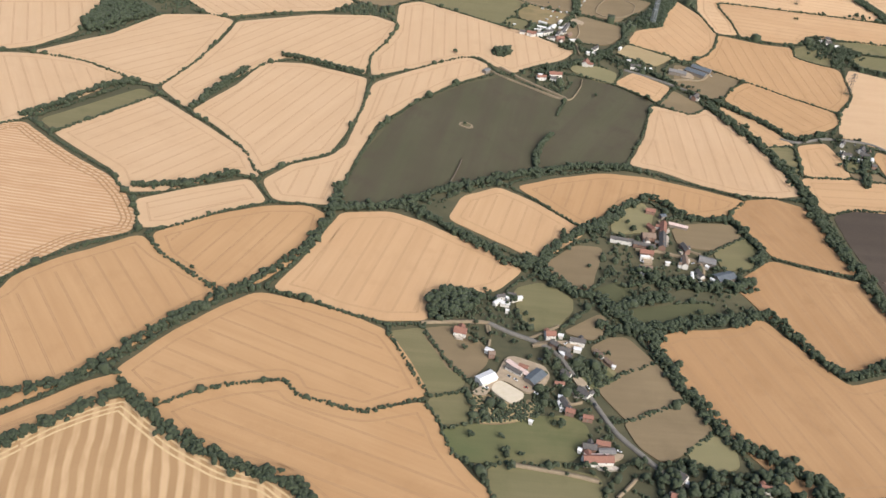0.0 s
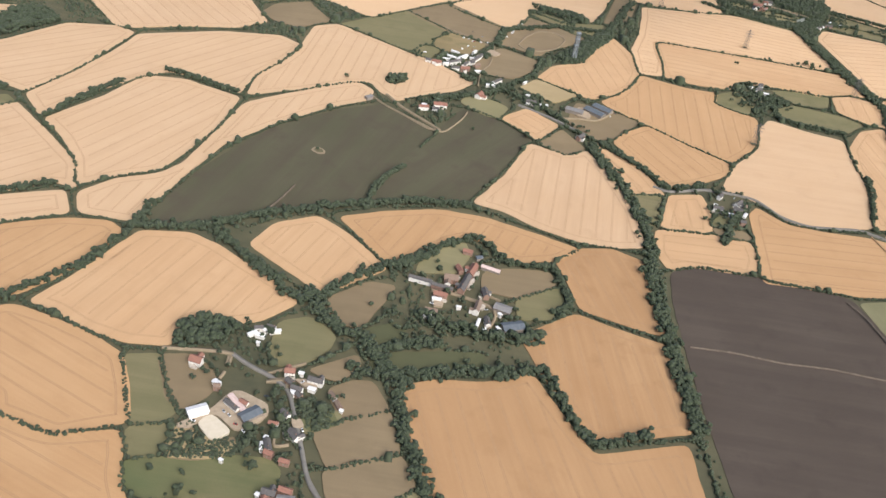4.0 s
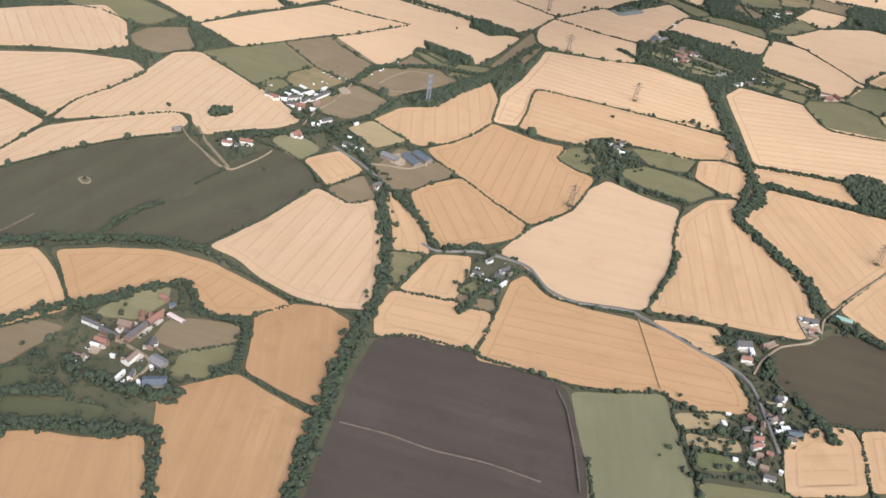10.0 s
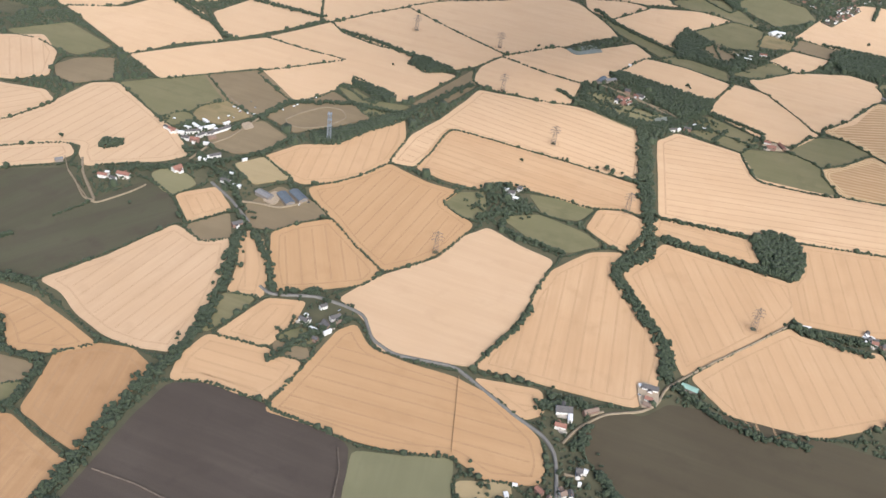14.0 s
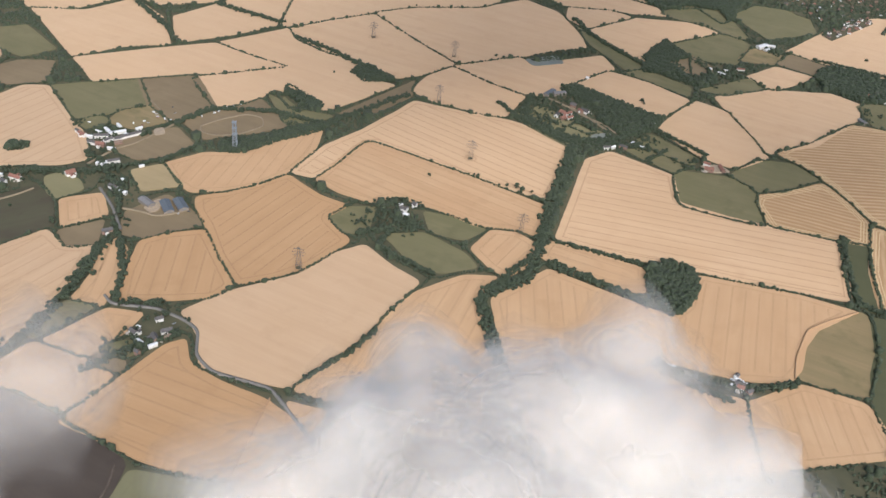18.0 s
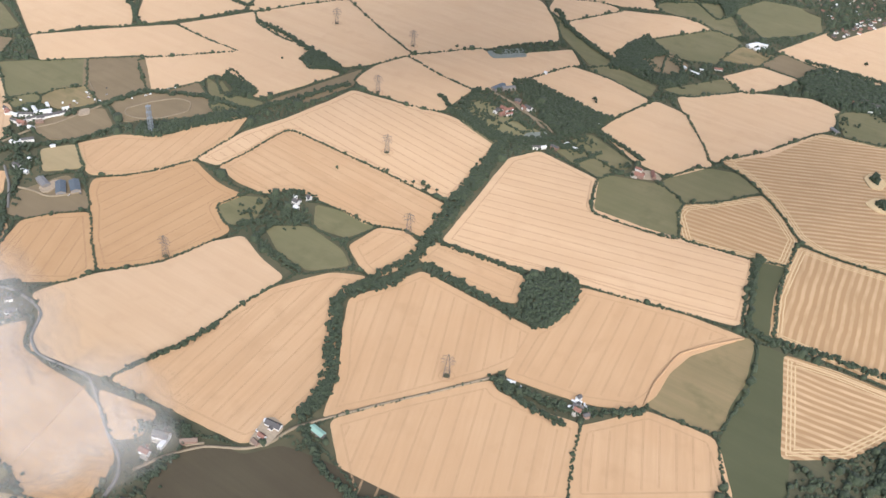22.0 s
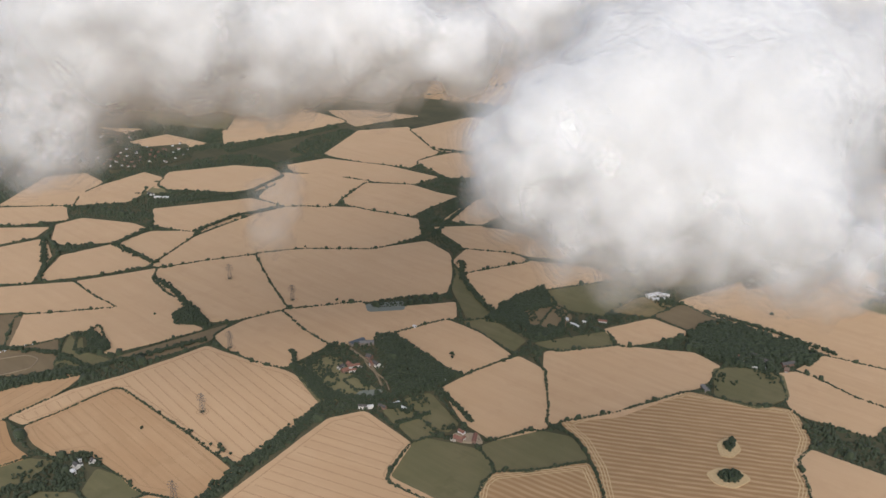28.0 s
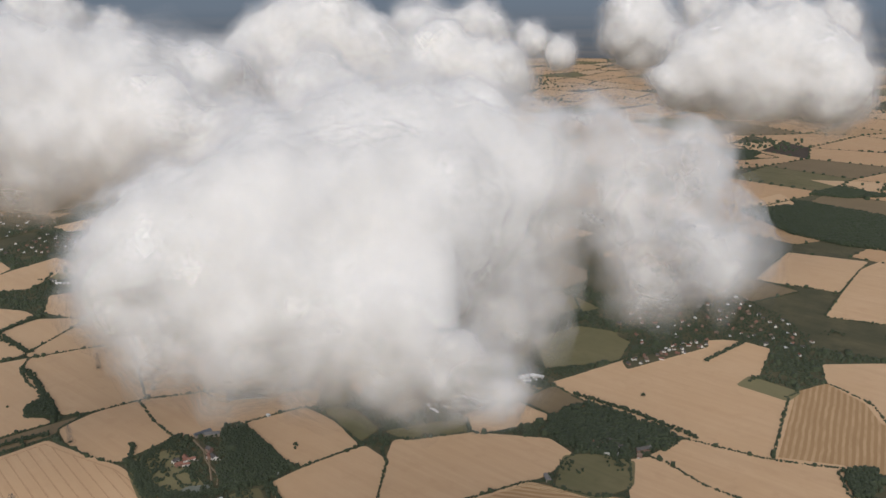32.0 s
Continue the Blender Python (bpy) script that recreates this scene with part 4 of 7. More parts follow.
field("G", [(-562, 1026), (-505, 1076), (-473, 1076), (-461, 1016), (-493, 990)])
field("G", [(-630, 1118), (-597, 1221), (-538, 1258), (-545, 1157)])
field("G", [(-606, 1321), (-584, 1428), (-440, 1424), (-361, 1352), (-469, 1302)])
field("W", [(-345, 1340), (-422, 1429), (-416, 1550), (-265, 1539), (-265, 1420), (-285, 1295)])
field("W", [(566, 1669), (556, 1806), (648, 1831), (656, 1687)])
field("W", [(680, 1593), (660, 1793), (679, 1909), (764, 1618)])
field("K", [(233, 2455), (209, 2760), (430, 2746), (521, 2537), (424, 2420)])
field("W", [(44, 2574), (67, 2753), (139, 2554), (94, 2499)])
field("W", [(134, 2598), (212, 2712), (212, 2541)])
field("N", [(-89, 2626), (-51, 2773), (16, 2603)])
field("W", [(416, 2312), (530, 2374), (535, 2258)])
field("W", [(380, 2022), (409, 2154), (466, 2093), (425, 2034)])
field("W", [(754, 1567), (765, 1665), (810, 1615), (818, 1526), (781, 1504)])
field("L", [(353, 895), (362, 921), (391, 912), (428, 905), (425, 888), (403, 874), (377, 878)])
field("N", [(101, 242), (127, 256), (134, 243), (132, 238), (112, 225), (105, 231)])
field("N", [(92, 261), (104, 269), (119, 278), (126, 257), (102, 244)])
field("L", [(124, 229), (134, 239), (141, 234), (140, 224), (126, 222)])
field("L", [(118, 586), (122, 596), (139, 595), (149, 588), (145, 570), (135, 573)])
field("G", [(456, 911), (464, 930), (506, 911), (506, 902), (498, 899)])
field("G", [(455, 890), (467, 903), (478, 899), (473, 884)])
field("G", [(476, 884), (482, 897), (499, 893), (499, 876)])
field("G", [(407, 1054), (414, 1071), (463, 1056), (467, 1040)])
field("G", [(11, 694), (55, 748), (96, 716), (82, 693), (68, 662)])
field("N", [(55, 748), (84, 783), (139, 742), (128, 708), (96, 716)])
field("R", [(84, 695), (95, 714), (125, 699), (113, 676), (91, 674)])
field("G", [(71, 660), (77, 676), (92, 675), (85, 654)])
field("N", [(116, 660), (139, 697), (168, 682), (163, 660), (150, 642), (128, 642)])
field("N", [(137, 710), (158, 778), (204, 753), (193, 734), (167, 698)])
field("G", [(160, 791), (208, 778), (208, 761), (204, 756)])
field("Y", [(158, 627), (170, 647), (200, 632), (183, 611)])
field("G", [(386, 1261), (400, 1310), (439, 1320), (473, 1261), (484, 1246), (472, 1238), (441, 1256), (404, 1260)])
field("N", [(317, 1527), (322, 1563), (371, 1548), (390, 1516), (377, 1460), (350, 1458)])
field("N", [(430, 1109), (446, 1143), (467, 1127), (475, 1100), (456, 1081)])
field("R", [(494, 1171), (499, 1214), (529, 1215), (523, 1187)])
field("N", [(533, 1191), (542, 1227), (579, 1218), (570, 1186)])
field("G", [(301, 1158), (366, 1104), (412, 1074), (402, 1064), (350, 1108)])
field("G", [(623, 1126), (638, 1140), (664, 1151), (677, 1123), (667, 1094), (641, 1089)])
field("W", [(722, 1043), (726, 1055), (774, 1058), (780, 1037), (746, 1006)])
field("W", [(-506, 1114), (-556, 1184), (-463, 1250), (-432, 1156)])
field("L", [(676, 1351), (677, 1369), (720, 1366), (718, 1349)])
field("U", [(86, 266), (95, 273), (99, 267), (91, 262)])
field("Y", [(38, 250), (46, 249), (55, 245), (64, 248), (60, 241), (42, 237)])
field("Y", [(404, 423), (426, 432), (428, 426), (407, 416)])
field("Y", [(410, 411), (433, 415), (434, 411), (411, 405)])
field("U", [(415, 401), (433, 403), (432, 398), (416, 393)])
field("G", [(417, 382), (457, 390), (456, 381), (418, 367)])

# ---- more farmland out to the horizon ----
def free(p, gap):
    """Whether places lie clear of all fields so far."""
    ok = np.ones(len(p), bool)
    for _, line in FIELDS:
        lo, hi = line.min(0) - gap, line.max(0) + gap
        near = ((p > lo) & (p < hi)).all(1)
        if near.any():
            ok[near] &= away(p[near], line) > gap
    return ok


def cells(x0, x1, y0, y1, size, seed):
    """A crooked net of four-cornered plots."""
    dice = np.random.default_rng(seed)
    nx, ny = int((x1 - x0) / size), int((y1 - y0) / size)
    net = np.stack(np.meshgrid(x0 + size * np.arange(nx + 1), y0 + size * np.arange(ny + 1), indexing="ij"), -1).astype(float)
    net += dice.uniform(-0.3, 0.3, net.shape) * size
    net[..., 0] += 0.25 * net[..., 1] * (1 if size < 120 else 0.4)
    net[..., 0] -= 0.25 * y0 * (1 if size < 120 else 0.4)
    for i in range(nx):
        for j in range(ny):
            c = np.array((net[i, j], net[i + 1, j], net[i + 1, j + 1], net[i, j + 1]))
            if dice.random() < 0.35 and (i + j) % 2:
                c[1] = c[1] * 0.6 + c[0] * 0.4
            mid = c.mean(0)
            yield mid + (c - mid) * (1 - 3.0 / size), dice


for c, dice in cells(-420, 980, 1180, 1800, 92, 5):
    probe = np.concatenate([c, [c.mean(0)], (c + np.roll(c, -1, 0)) / 2])
    if free(probe, 1.0).all():
        field("WWWPWSGWNW"[int(dice.integers(0, 10))], c)
for c, dice in cells(-420, -120, 560, 1180, 92, 6):
    probe = np.concatenate([c, [c.mean(0)], (c + np.roll(c, -1, 0)) / 2])
    if free(probe, 1.0).all():
        field("WPWPWSGWPW"[int(dice.integers(0, 10))], c)
for c, dice in cells(620, 1000, 100, 1100, 100, 7):
    probe = np.concatenate([c, [c.mean(0)], (c + np.roll(c, -1, 0)) / 2])
    if free(probe, 1.0).all():
        field("WWWPWSGWRW"[int(dice.integers(0, 10))], c)

for c, dice in cells(-460, 640, -50, 700, 96, 9):
    probe = np.concatenate([c, [c.mean(0)], (c + np.roll(c, -1, 0)) / 2])
    if free(probe, 1.0).all() and c.mean(0)[1] < 240:
        field("WWWPWSGWGW"[int(dice.integers(0, 10))], c)

far_at, far_size, plots = [], [], {}
for c, dice in cells(-3600, 2600, 1830, 4900, 175, 8):
    mid = c.mean(0)
    if mid[1] - 1830 < -0.55 * mid[0] - 2600:
        continue
    kind = "WWWPWGWSNWPW"[int(dice.integers(0, 12))]
    if dice.random() < 0.07:
        kind = "wood"
    plots.setdefault(kind, []).append(rounded(c, 1, 0.1))
    edge = dense(c, 22.0)
    edge = edge[dice.random(len(edge)) < 0.8] + 0
    s = dice.uniform(1.3, 3.2, len(edge))
    far_at.append(np.column_stack([edge, s * 0.6]))
    far_size.append(np.column_stack([s * 1.5, s * 1.5, s]))
    if kind == "wood" or dice.random() < 0.12:
        n = 60 if kind == "wood" else 24
        p = mid + dice.normal(0, 38, (n, 2))
        s = dice.uniform(3.0, 5.5, n)
        far_at.append(np.column_stack([p, s * 0.6]))
        far_size.append(np.column_stack([s, s, s]))
for kind, some in plots.items():
    if kind == "wood":
        continue
    V, F = [], []
    for c in some:
        k = len(V)
        V += [(x, y, 0.6) for x, y in c]
        mid = c.mean(0)
        V.append((*mid, 0.6))
        F += [(k + i, k + (i + 1) % len(c), k + len(c)) for i in range(len(c))]
    ob = link("far_fields", arrays_mesh("far_fields", np.array(V), np.array(F)), CROPS[kind])
    tagged(ob, LOOK[kind][1] + ", far off", "field", "", "stuff")
ob = link("far_hedges", lumps("far_hedges", np.concatenate(far_at), np.concatenate(far_size), TINY), LEAF)
tagged(ob, "dark green hedges and copses far off", "hedge", "", "stuff")

# ---- roads, yards and ponds ----
road([(46.8, 296.7), (56.1, 291.1), (67.1, 287.0), (76.4, 280.9), (81.3, 269.2), (86.9, 256.6), (95.4, 236.0), (106.5, 223.0), (116.9, 210.7)], 1.7)
road([(51.1, 216.7), (62.6, 215.2), (75.1, 213.8), (85.3, 211.5)], 1.5)
road([(247.1, 509.8), (256.1, 505.8), (280.2, 517.2), (301.5, 517.5), (313.0, 514.5), (325.3, 497.6), (340.5, 491.7), (374.8, 498.6), (392.8, 489.6), (416.7, 477.2), (432.6, 471.2), (441.1, 462.0), (445.7, 447.4), (453.2, 415.8)], 1.7)
road([(157.6, 596.6), (181.0, 584.1), (206.2, 565.8)], 1.7)
road([(253.0, 356.0), (275.0, 357.4), (297.0, 355.6), (322.0, 357.8), (347.0, 356.0)], 0.45)
road([(360.6, 943.7), (391.9, 936.7), (426.9, 915.2)], 1.6)
road([(65.4, 578.0), (78.5, 562.3), (107.7, 538.0)], 1.6)
yard("gravel", [(512.3, 899.8), (526.9, 913.2), (539.2, 905.3), (525.2, 895.6)])
pond([(418.8, 897.9), (433.2, 913.6), (431.8, 891.3), (422.2, 883.4)])
pond([(306.4, 1016.2), (329.3, 1047.9), (343.5, 1033.8), (320.4, 1006.0)])
yard("straw", [(666.6, 1020.5), (668.8, 1033.3), (677.7, 1032.8), (684.6, 1024.4), (682.8, 1010.4), (675.2, 1007.6)])
yard("straw", [(676.0, 980.5), (681.4, 995.2), (696.6, 999.3), (704.1, 994.7), (699.4, 977.5), (686.7, 973.3)])
road([(380.8, 939.7), (393.7, 931.6), (407.3, 927.5), (422.6, 924.0), (435.9, 913.9)], 0.9)
road([(442.5, 470.2), (446.9, 484.2), (457.7, 501.4), (475.7, 512.9), (483.0, 524.0), (484.1, 536.6), (492.1, 550.4), (508.3, 576.3), (527.7, 604.6), (547.7, 635.9)], 1.3)
road([(66.9, 284.4), (70.7, 286.0), (75.1, 287.3)], 1.2)
road([(46.2, 294.3), (46.8, 289.1)], 0.9)
road([(17.5, 292.7), (31.2, 295.0), (42.7, 296.6), (47.8, 296.1)], 1.4)

yard("sand", [(46.7, 253.9), (48.2, 257.9), (51.1, 260.0), (59.9, 253.8), (60.2, 252.0), (58.0, 249.3), (55.0, 247.2), (53.4, 247.6)])
yard("gravel", [(53.0, 272.5), (54.8, 274.6), (57.9, 275.4), (70.2, 270.9), (72.1, 265.6), (70.1, 260.6), (63.7, 254.5), (60.8, 254.4), (51.6, 260.9), (45.8, 253.5), (44.5, 250.5), (39.6, 250.3), (39.2, 252.2), (43.9, 256.8), (49.6, 263.4)])
road([(47.2, 294.4), (47.8, 291.5), (47.6, 288.0)], 1.1)
road([(47.5, 284.7), (46.7, 280.0)], 1.2)
road([(65.0, 288.3), (70.2, 291.8), (79.1, 298.5)], 0.8)
road([(65.9, 283.4), (70.5, 284.8), (74.3, 286.6), (75.3, 281.1)], 1.3)
yard("gravel", [(76.6, 287.5), (82.6, 288.7), (87.2, 285.7), (87.4, 283.3), (84.6, 282.7), (80.4, 284.8)])
yard("gravel", [(81.3, 265.5), (85.2, 265.8), (87.5, 262.1), (85.4, 260.4), (82.9, 260.9)])
road([(77.7, 253.2), (78.6, 249.3), (83.9, 251.8)], 0.9)
yard("gravel", [(90.8, 225.3), (96.8, 225.4), (96.1, 223.7), (91.0, 220.8)])
road([(91.0, 204.6), (95.9, 209.6), (100.0, 214.6)], 1.2)
road([(143.8, 394.6), (140.7, 380.5), (137.1, 365.4)], 1.2)
road([(125.3, 365.2), (137.1, 365.4), (147.4, 362.6), (156.5, 359.8), (158.7, 353.4), (154.9, 339.7)], 1.3)
road([(154.5, 368.2), (159.9, 365.8)], 0.6)
yard("gravel", [(127.8, 357.4), (132.5, 357.0), (132.3, 353.3), (127.5, 353.0)])
road([(448.3, 451.2), (452.5, 451.7), (457.9, 453.1)], 1.2)
road([(450.9, 496.2), (454.8, 501.0), (456.9, 503.0)], 1.0)
yard("gravel", [(469.1, 533.4), (472.4, 537.3), (481.5, 535.7), (482.9, 521.3), (478.7, 517.2), (473.6, 516.5)])
road([(379.1, 492.3), (386.6, 466.9), (394.5, 439.7)], 0.25, MID_TRACK)
road([(344.5, 416.8), (350.9, 406.0), (358.1, 382.5), (364.3, 356.5)], 0.8, FURROW)
road([(188.6, 585.8), (200.8, 589.9), (213.1, 590.7), (220.8, 600.6), (225.1, 609.4)], 1.2)
yard("gravel", [(198.4, 594.5), (199.7, 608.7), (207.0, 607.9), (209.8, 595.5), (206.3, 591.6)])
road([(90.6, 721.4), (112.3, 710.5), (128.6, 699.3)], 0.9)
road([(126.7, 615.4), (126.2, 643.3), (131.9, 658.1), (133.1, 681.9), (133.2, 700.0)], 0.9)
road([(151.7, 710.4), (156.2, 728.7), (166.9, 749.2), (180.8, 752.4), (191.2, 740.3), (184.2, 717.0), (170.7, 704.1), (157.7, 702.4), (151.7, 710.4)], 0.9)
yard("gravel", [(127.2, 683.7), (130.6, 690.9), (139.4, 683.9), (135.2, 676.3)])

road([(625.3, 669.1), (622.9, 689.0), (624.9, 722.0), (636.6, 740.6), (652.2, 761.5)], 1.0, MID_TRACK)

road([(28.4, 408.6), (33.1, 423.6), (36.8, 440.3)], 0.35, FURROW)
road([(54.7, 573.2), (68.4, 559.8), (86.1, 547.8), (105.7, 535.2), (111.7, 535.3), (121.1, 558.9), (123.3, 570.6)], 0.5, DIRT)
road([(69.3, 559.2), (81.3, 551.3), (100.6, 536.1), (108.7, 537.1)], 0.9, DIRT)
flat("hollow_rim", rounded([(35.1, 483.3), (36.3, 487.6), (40.5, 487.9), (44.1, 484.9), (44.3, 481.3), (40.7, 479.8)], 2), DIRT, 0.5, "bare pale rim of a field hollow", "bare ground")
flat("hollow", rounded([(36.6, 484.0), (37.7, 486.7), (40.7, 486.4), (42.9, 484.4), (42.6, 482.1), (39.9, 481.7)], 2), VERGE, 0.6, "overgrown hollow in a dark field", "hollow")

# ---- hedges along the field edges ----
# where crop meets crop with no hedge between
OPEN_EDGES = [
    ((625.0, 678.0), (624.9, 722.0)),
    ((624.9, 722.0), (650.7, 758.9)),
    ((681.4, 761.6), (701.2, 684.0)),
    ((90.1, 482.7), (99.0, 543.7)),
    ((548.5, 680.6), (552.8, 647.5)),
    ((345.5, 413.4), (362.1, 358.4)),
    ((349.2, 417.4), (365.7, 383.2)),
]
STEP, X0, X1, Y0, Y1 = 1.15, -520.0, 1020.0, -60.0, 1820.0
gx, gy = np.arange(X0, X1, STEP), np.arange(Y0, Y1, STEP)
near1, near2 = np.full((len(gx), len(gy)), 99.0), np.full((len(gx), len(gy)), 99.0)
own1, own2 = np.full(near1.shape, -1), np.full(near1.shape, -1)
shake = rng.uniform(-0.55, 0.55, (*near1.shape, 2))
for k, (kind, line) in enumerate(FIELDS):
    lo, hi = line.min(0) - 22, line.max(0) + 22
    i0, i1 = np.searchsorted(gx, (lo[0], hi[0]))
    j0, j1 = np.searchsorted(gy, (lo[1], hi[1]))
    if i1 <= i0 or j1 <= j0:
        continue
    block = np.stack(np.meshgrid(gx[i0:i1], gy[j0:j1], indexing="ij"), -1) + shake[i0:i1, j0:j1]
    d = away(block.reshape(-1, 2), line).reshape(i1 - i0, j1 - j0)
    a, b = near1[i0:i1, j0:j1], near2[i0:i1, j0:j1]
    p, q = own1[i0:i1, j0:j1], own2[i0:i1, j0:j1]
    first, second = d < a, (d >= a) & (d < b)
    b[first], q[first] = a[first], p[first]
    a[first], p[first] = d[first], k
    b[second], q[second] = d[second], k
between = (near2 - near1 < 1.5 + 0.5 * (gy > 750)) & (near1 < 8) & (near1 > -7)
outer = (near2 > 16) & (near1 > 0.1) & (near1 < 1.5)
spots = np.argwhere(between | outer)
xy = np.stack([gx[spots[:, 0]], gy[spots[:, 1]]], 1) + shake[spots[:, 0], spots[:, 1]]
pair = np.sort(np.stack([own1[spots[:, 0], spots[:, 1]], np.where(between, own2, -1)[spots[:, 0], spots[:, 1]]], 1), 1)
open_way = beside(xy, 0.3)
for a, b in OPEN_EDGES:
    a, b = np.array(a), np.array(b)
    f = np.clip(((xy - a) @ (b - a)) / ((b - a) @ (b - a)), 0, 1)
    open_way &= np.linalg.norm(xy - a - f[:, None] * (b - a), axis=1) > 5.0
groups = {}
for i, key in enumerate(map(tuple, pair)):
    if open_way[i]:
        groups.setdefault(key, []).append(i)
def bushes(p):
    """Hedge clumps at places, now and then a taller bush."""
    n = len(p)
    tall = 0.7 + 0.5 * rng.random() + 0.6 * np.array([noise.noise((x * 0.05, y * 0.05, 3.0)) for x, y in p])
    size = rng.uniform(0.55, 0.95, (n, 1)) * np.array((1, 1, 0.9)) * (0.7 + 0.3 * tall[:, None])
    size *= np.where(rng.random((n, 1)) < 0.035, rng.uniform(1.9, 3.0, (n, 1)), 1.0)
    return np.column_stack([p, size[:, 2] * 0.75 + rng.uniform(0, 0.5, n)]), size


# self-sown scrub on the strips that no field takes
spare = np.argwhere((near1 > 2.6) & (near1 < 60))
sx, sy = gx[spare[:, 0]], gy[spare[:, 1]]
thick = np.array([noise.noise((x * 0.045, y * 0.045, 21.0)) for x, y in zip(sx, sy)])
spare = spare[rng.random(len(spare)) < np.clip(np.where(sy > 650, 0.17, 0.10) + 0.35 * thick, np.where(sy > 650, 0.05, 0.015), 0.32)]
sxy = np.stack([gx[spare[:, 0]], gy[spare[:, 1]]], 1) + shake[spare[:, 0], spare[:, 1]]
sxy = sxy[beside(sxy, 1.6) & (sxy[:, 1] < 1500)]
where, big = bushes(sxy)
big *= rng.uniform(0.9, 1.5, (len(big), 1)) * np.where(sxy[:, 1:] > 650, 1.5, 1.0)
tagged(link("scrub", lumps("scrub", where, big, TINY if len(sxy) > 14000 else SMALL), LEAF), "self-sown dark green bushes on waste strips", "bushes", "", "stuff")

NEAR = np.array([(-30, 250), (60, 300), (160, 340), (260, 400), (360, 480), (460, 560), (560, 680), (640, 780)])
ranked = sorted((k for k in groups if len(groups[k]) >= 8), key=lambda k: np.linalg.norm(NEAR - xy[groups[k]].mean(0), axis=1).min())
for key in ranked[:285]:
    hedge = link("hedge", lumps("hedge", *bushes(xy[groups[key]])), LEAF)
    tagged(hedge, "dense dark green hedge along a field edge", "hedge", "hedges")
rest = np.concatenate([xy[groups[key]] for key in ranked[285:]])
close = rest[:, 1] < 760
tagged(link("hedges", lumps("hedges", *bushes(rest[close])), LEAF), "dark green hedges between fields", "hedge", "", "stuff")
rest = rest[~close]
rest = rest[rng.random(len(rest)) < 0.7]
tagged(link("hedges", lumps("hedges", *(a * b for a, b in zip(bushes(rest), (1.0, 1.25))), TINY), LEAF), "dark green hedges between distant fields", "hedge", "", "stuff")

# ---- trees ----
def crown_cloud(p, radius, height, per=4):
    """Clumps of leaves round each place: centres and sizes."""
    n = len(p)
    r = radius * rng.uniform(0.75, 1.25, n)
    at, size = [], []
    for k in range(per):
        a = rng.uniform(0, 2 * np.pi, n)
        off = r * (0.0 if k == 0 else rng.uniform(0.35, 0.75, n))
        s = r * (0.95 if k == 0 else 1.0) * rng.uniform(0.45, 0.7, n)
        z = height * rng.uniform(0.45, 0.8, n) + (height * 0.12 if k == 0 else 0)
        at.append(np.column_stack([p[:, 0] + off * np.cos(a), p[:, 1] + off * np.sin(a), z]))
        size.append(np.column_stack([s, s, s * rng.uniform(0.7, 0.95, n)]))
    return np.concatenate(at), np.concatenate(size)


def scatter(outline, gap):
    """Uneven places inside an outline."""
    lo, hi = outline.min(0), outline.max(0)
    g = np.stack(np.meshgrid(np.arange(lo[0], hi[0], gap), np.arange(lo[1], hi[1], gap), indexing="ij"), -1).reshape(-1, 2)
    g = g + rng.uniform(-0.42, 0.42, g.shape) * gap
    return g[away(g, outline) < 0.5]


def in_clearing(p, deep, kinds=""):
    """Whether places lie well inside a field."""
    hit = np.zeros(len(p), bool)
    for kind, line in FIELDS:
        if kinds and kind not in kinds:
            continue
        near = np.nonzero(((p > line.min(0)) & (p < line.max(0))).all(1))[0]
        if len(near):
            hit[near] |= away(p[near], line) < -deep
    return hit


def wood(outline, gap=None):
    line = rounded(outline, 2)
    wide = 3.2 if len(scatter(line, 12.0)) < 45 else 4.6
    p = scatter(line, gap or wide)
    if gap is None and len(p) > 25 and line[:, 1].mean() > 800:
        p = p[~in_clearing(p, 6.0)]
    at, size = crown_cloud(p, 2.3 * wide / 3.2, 4.6, 7)
    low = dense(line, 1.6)
    at = np.concatenate([at, np.column_stack([low + rng.normal(0, 0.5, low.shape), rng.uniform(0.4, 2.0, len(low))])])
    size = np.concatenate([size, np.repeat(rng.uniform(0.8, 1.5, (len(low), 1)), 3, 1)])
    ob = link("wood", lumps("wood", at, size, SMALL if line[:, 1].mean() < 700 else TINY), CROWN)
    tagged(ob, "dense dark green broadleaf wood", "wood", "", "stuff")
    TAKEN.extend(map(tuple, p[::5]))


def belt(points, width):
    line = dense(rounded(points, 2, 0.25, False), 2.2, False)
    n = max(1, int(round(width / 2.2)))
    p = np.concatenate([line + rng.normal(0, width * 0.24, line.shape) for _ in range(n)])
    wide = 0.55 + 0.45 * np.array([noise.noise((x * 0.04, y * 0.04, 8.0)) for x, y in p])
    keep = (rng.random(len(p)) < 0.55 + wide) & beside(p, 1.2)
    p = p[keep]
    at, size = crown_cloud(p, 1.55, 3.3, 5)
    low = line + rng.normal(0, width * 0.2, line.shape)
    low = low[beside(low, 0.8)]
    at = np.concatenate([at, np.column_stack([low, rng.uniform(0.4, 1.0, len(low))])])
    size = np.concatenate([size, np.repeat(rng.uniform(0.9, 1.5, (len(low), 1)), 3, 1)])
    ob = link("tree_belt", lumps("tree_belt", at, size, SMALL if line[:, 1].mean() < 750 else TINY), CROWN)
    tagged(ob, "uneven belt of dark green trees between fields", "trees", "", "stuff")
    TAKEN.extend(map(tuple, line[::4]))


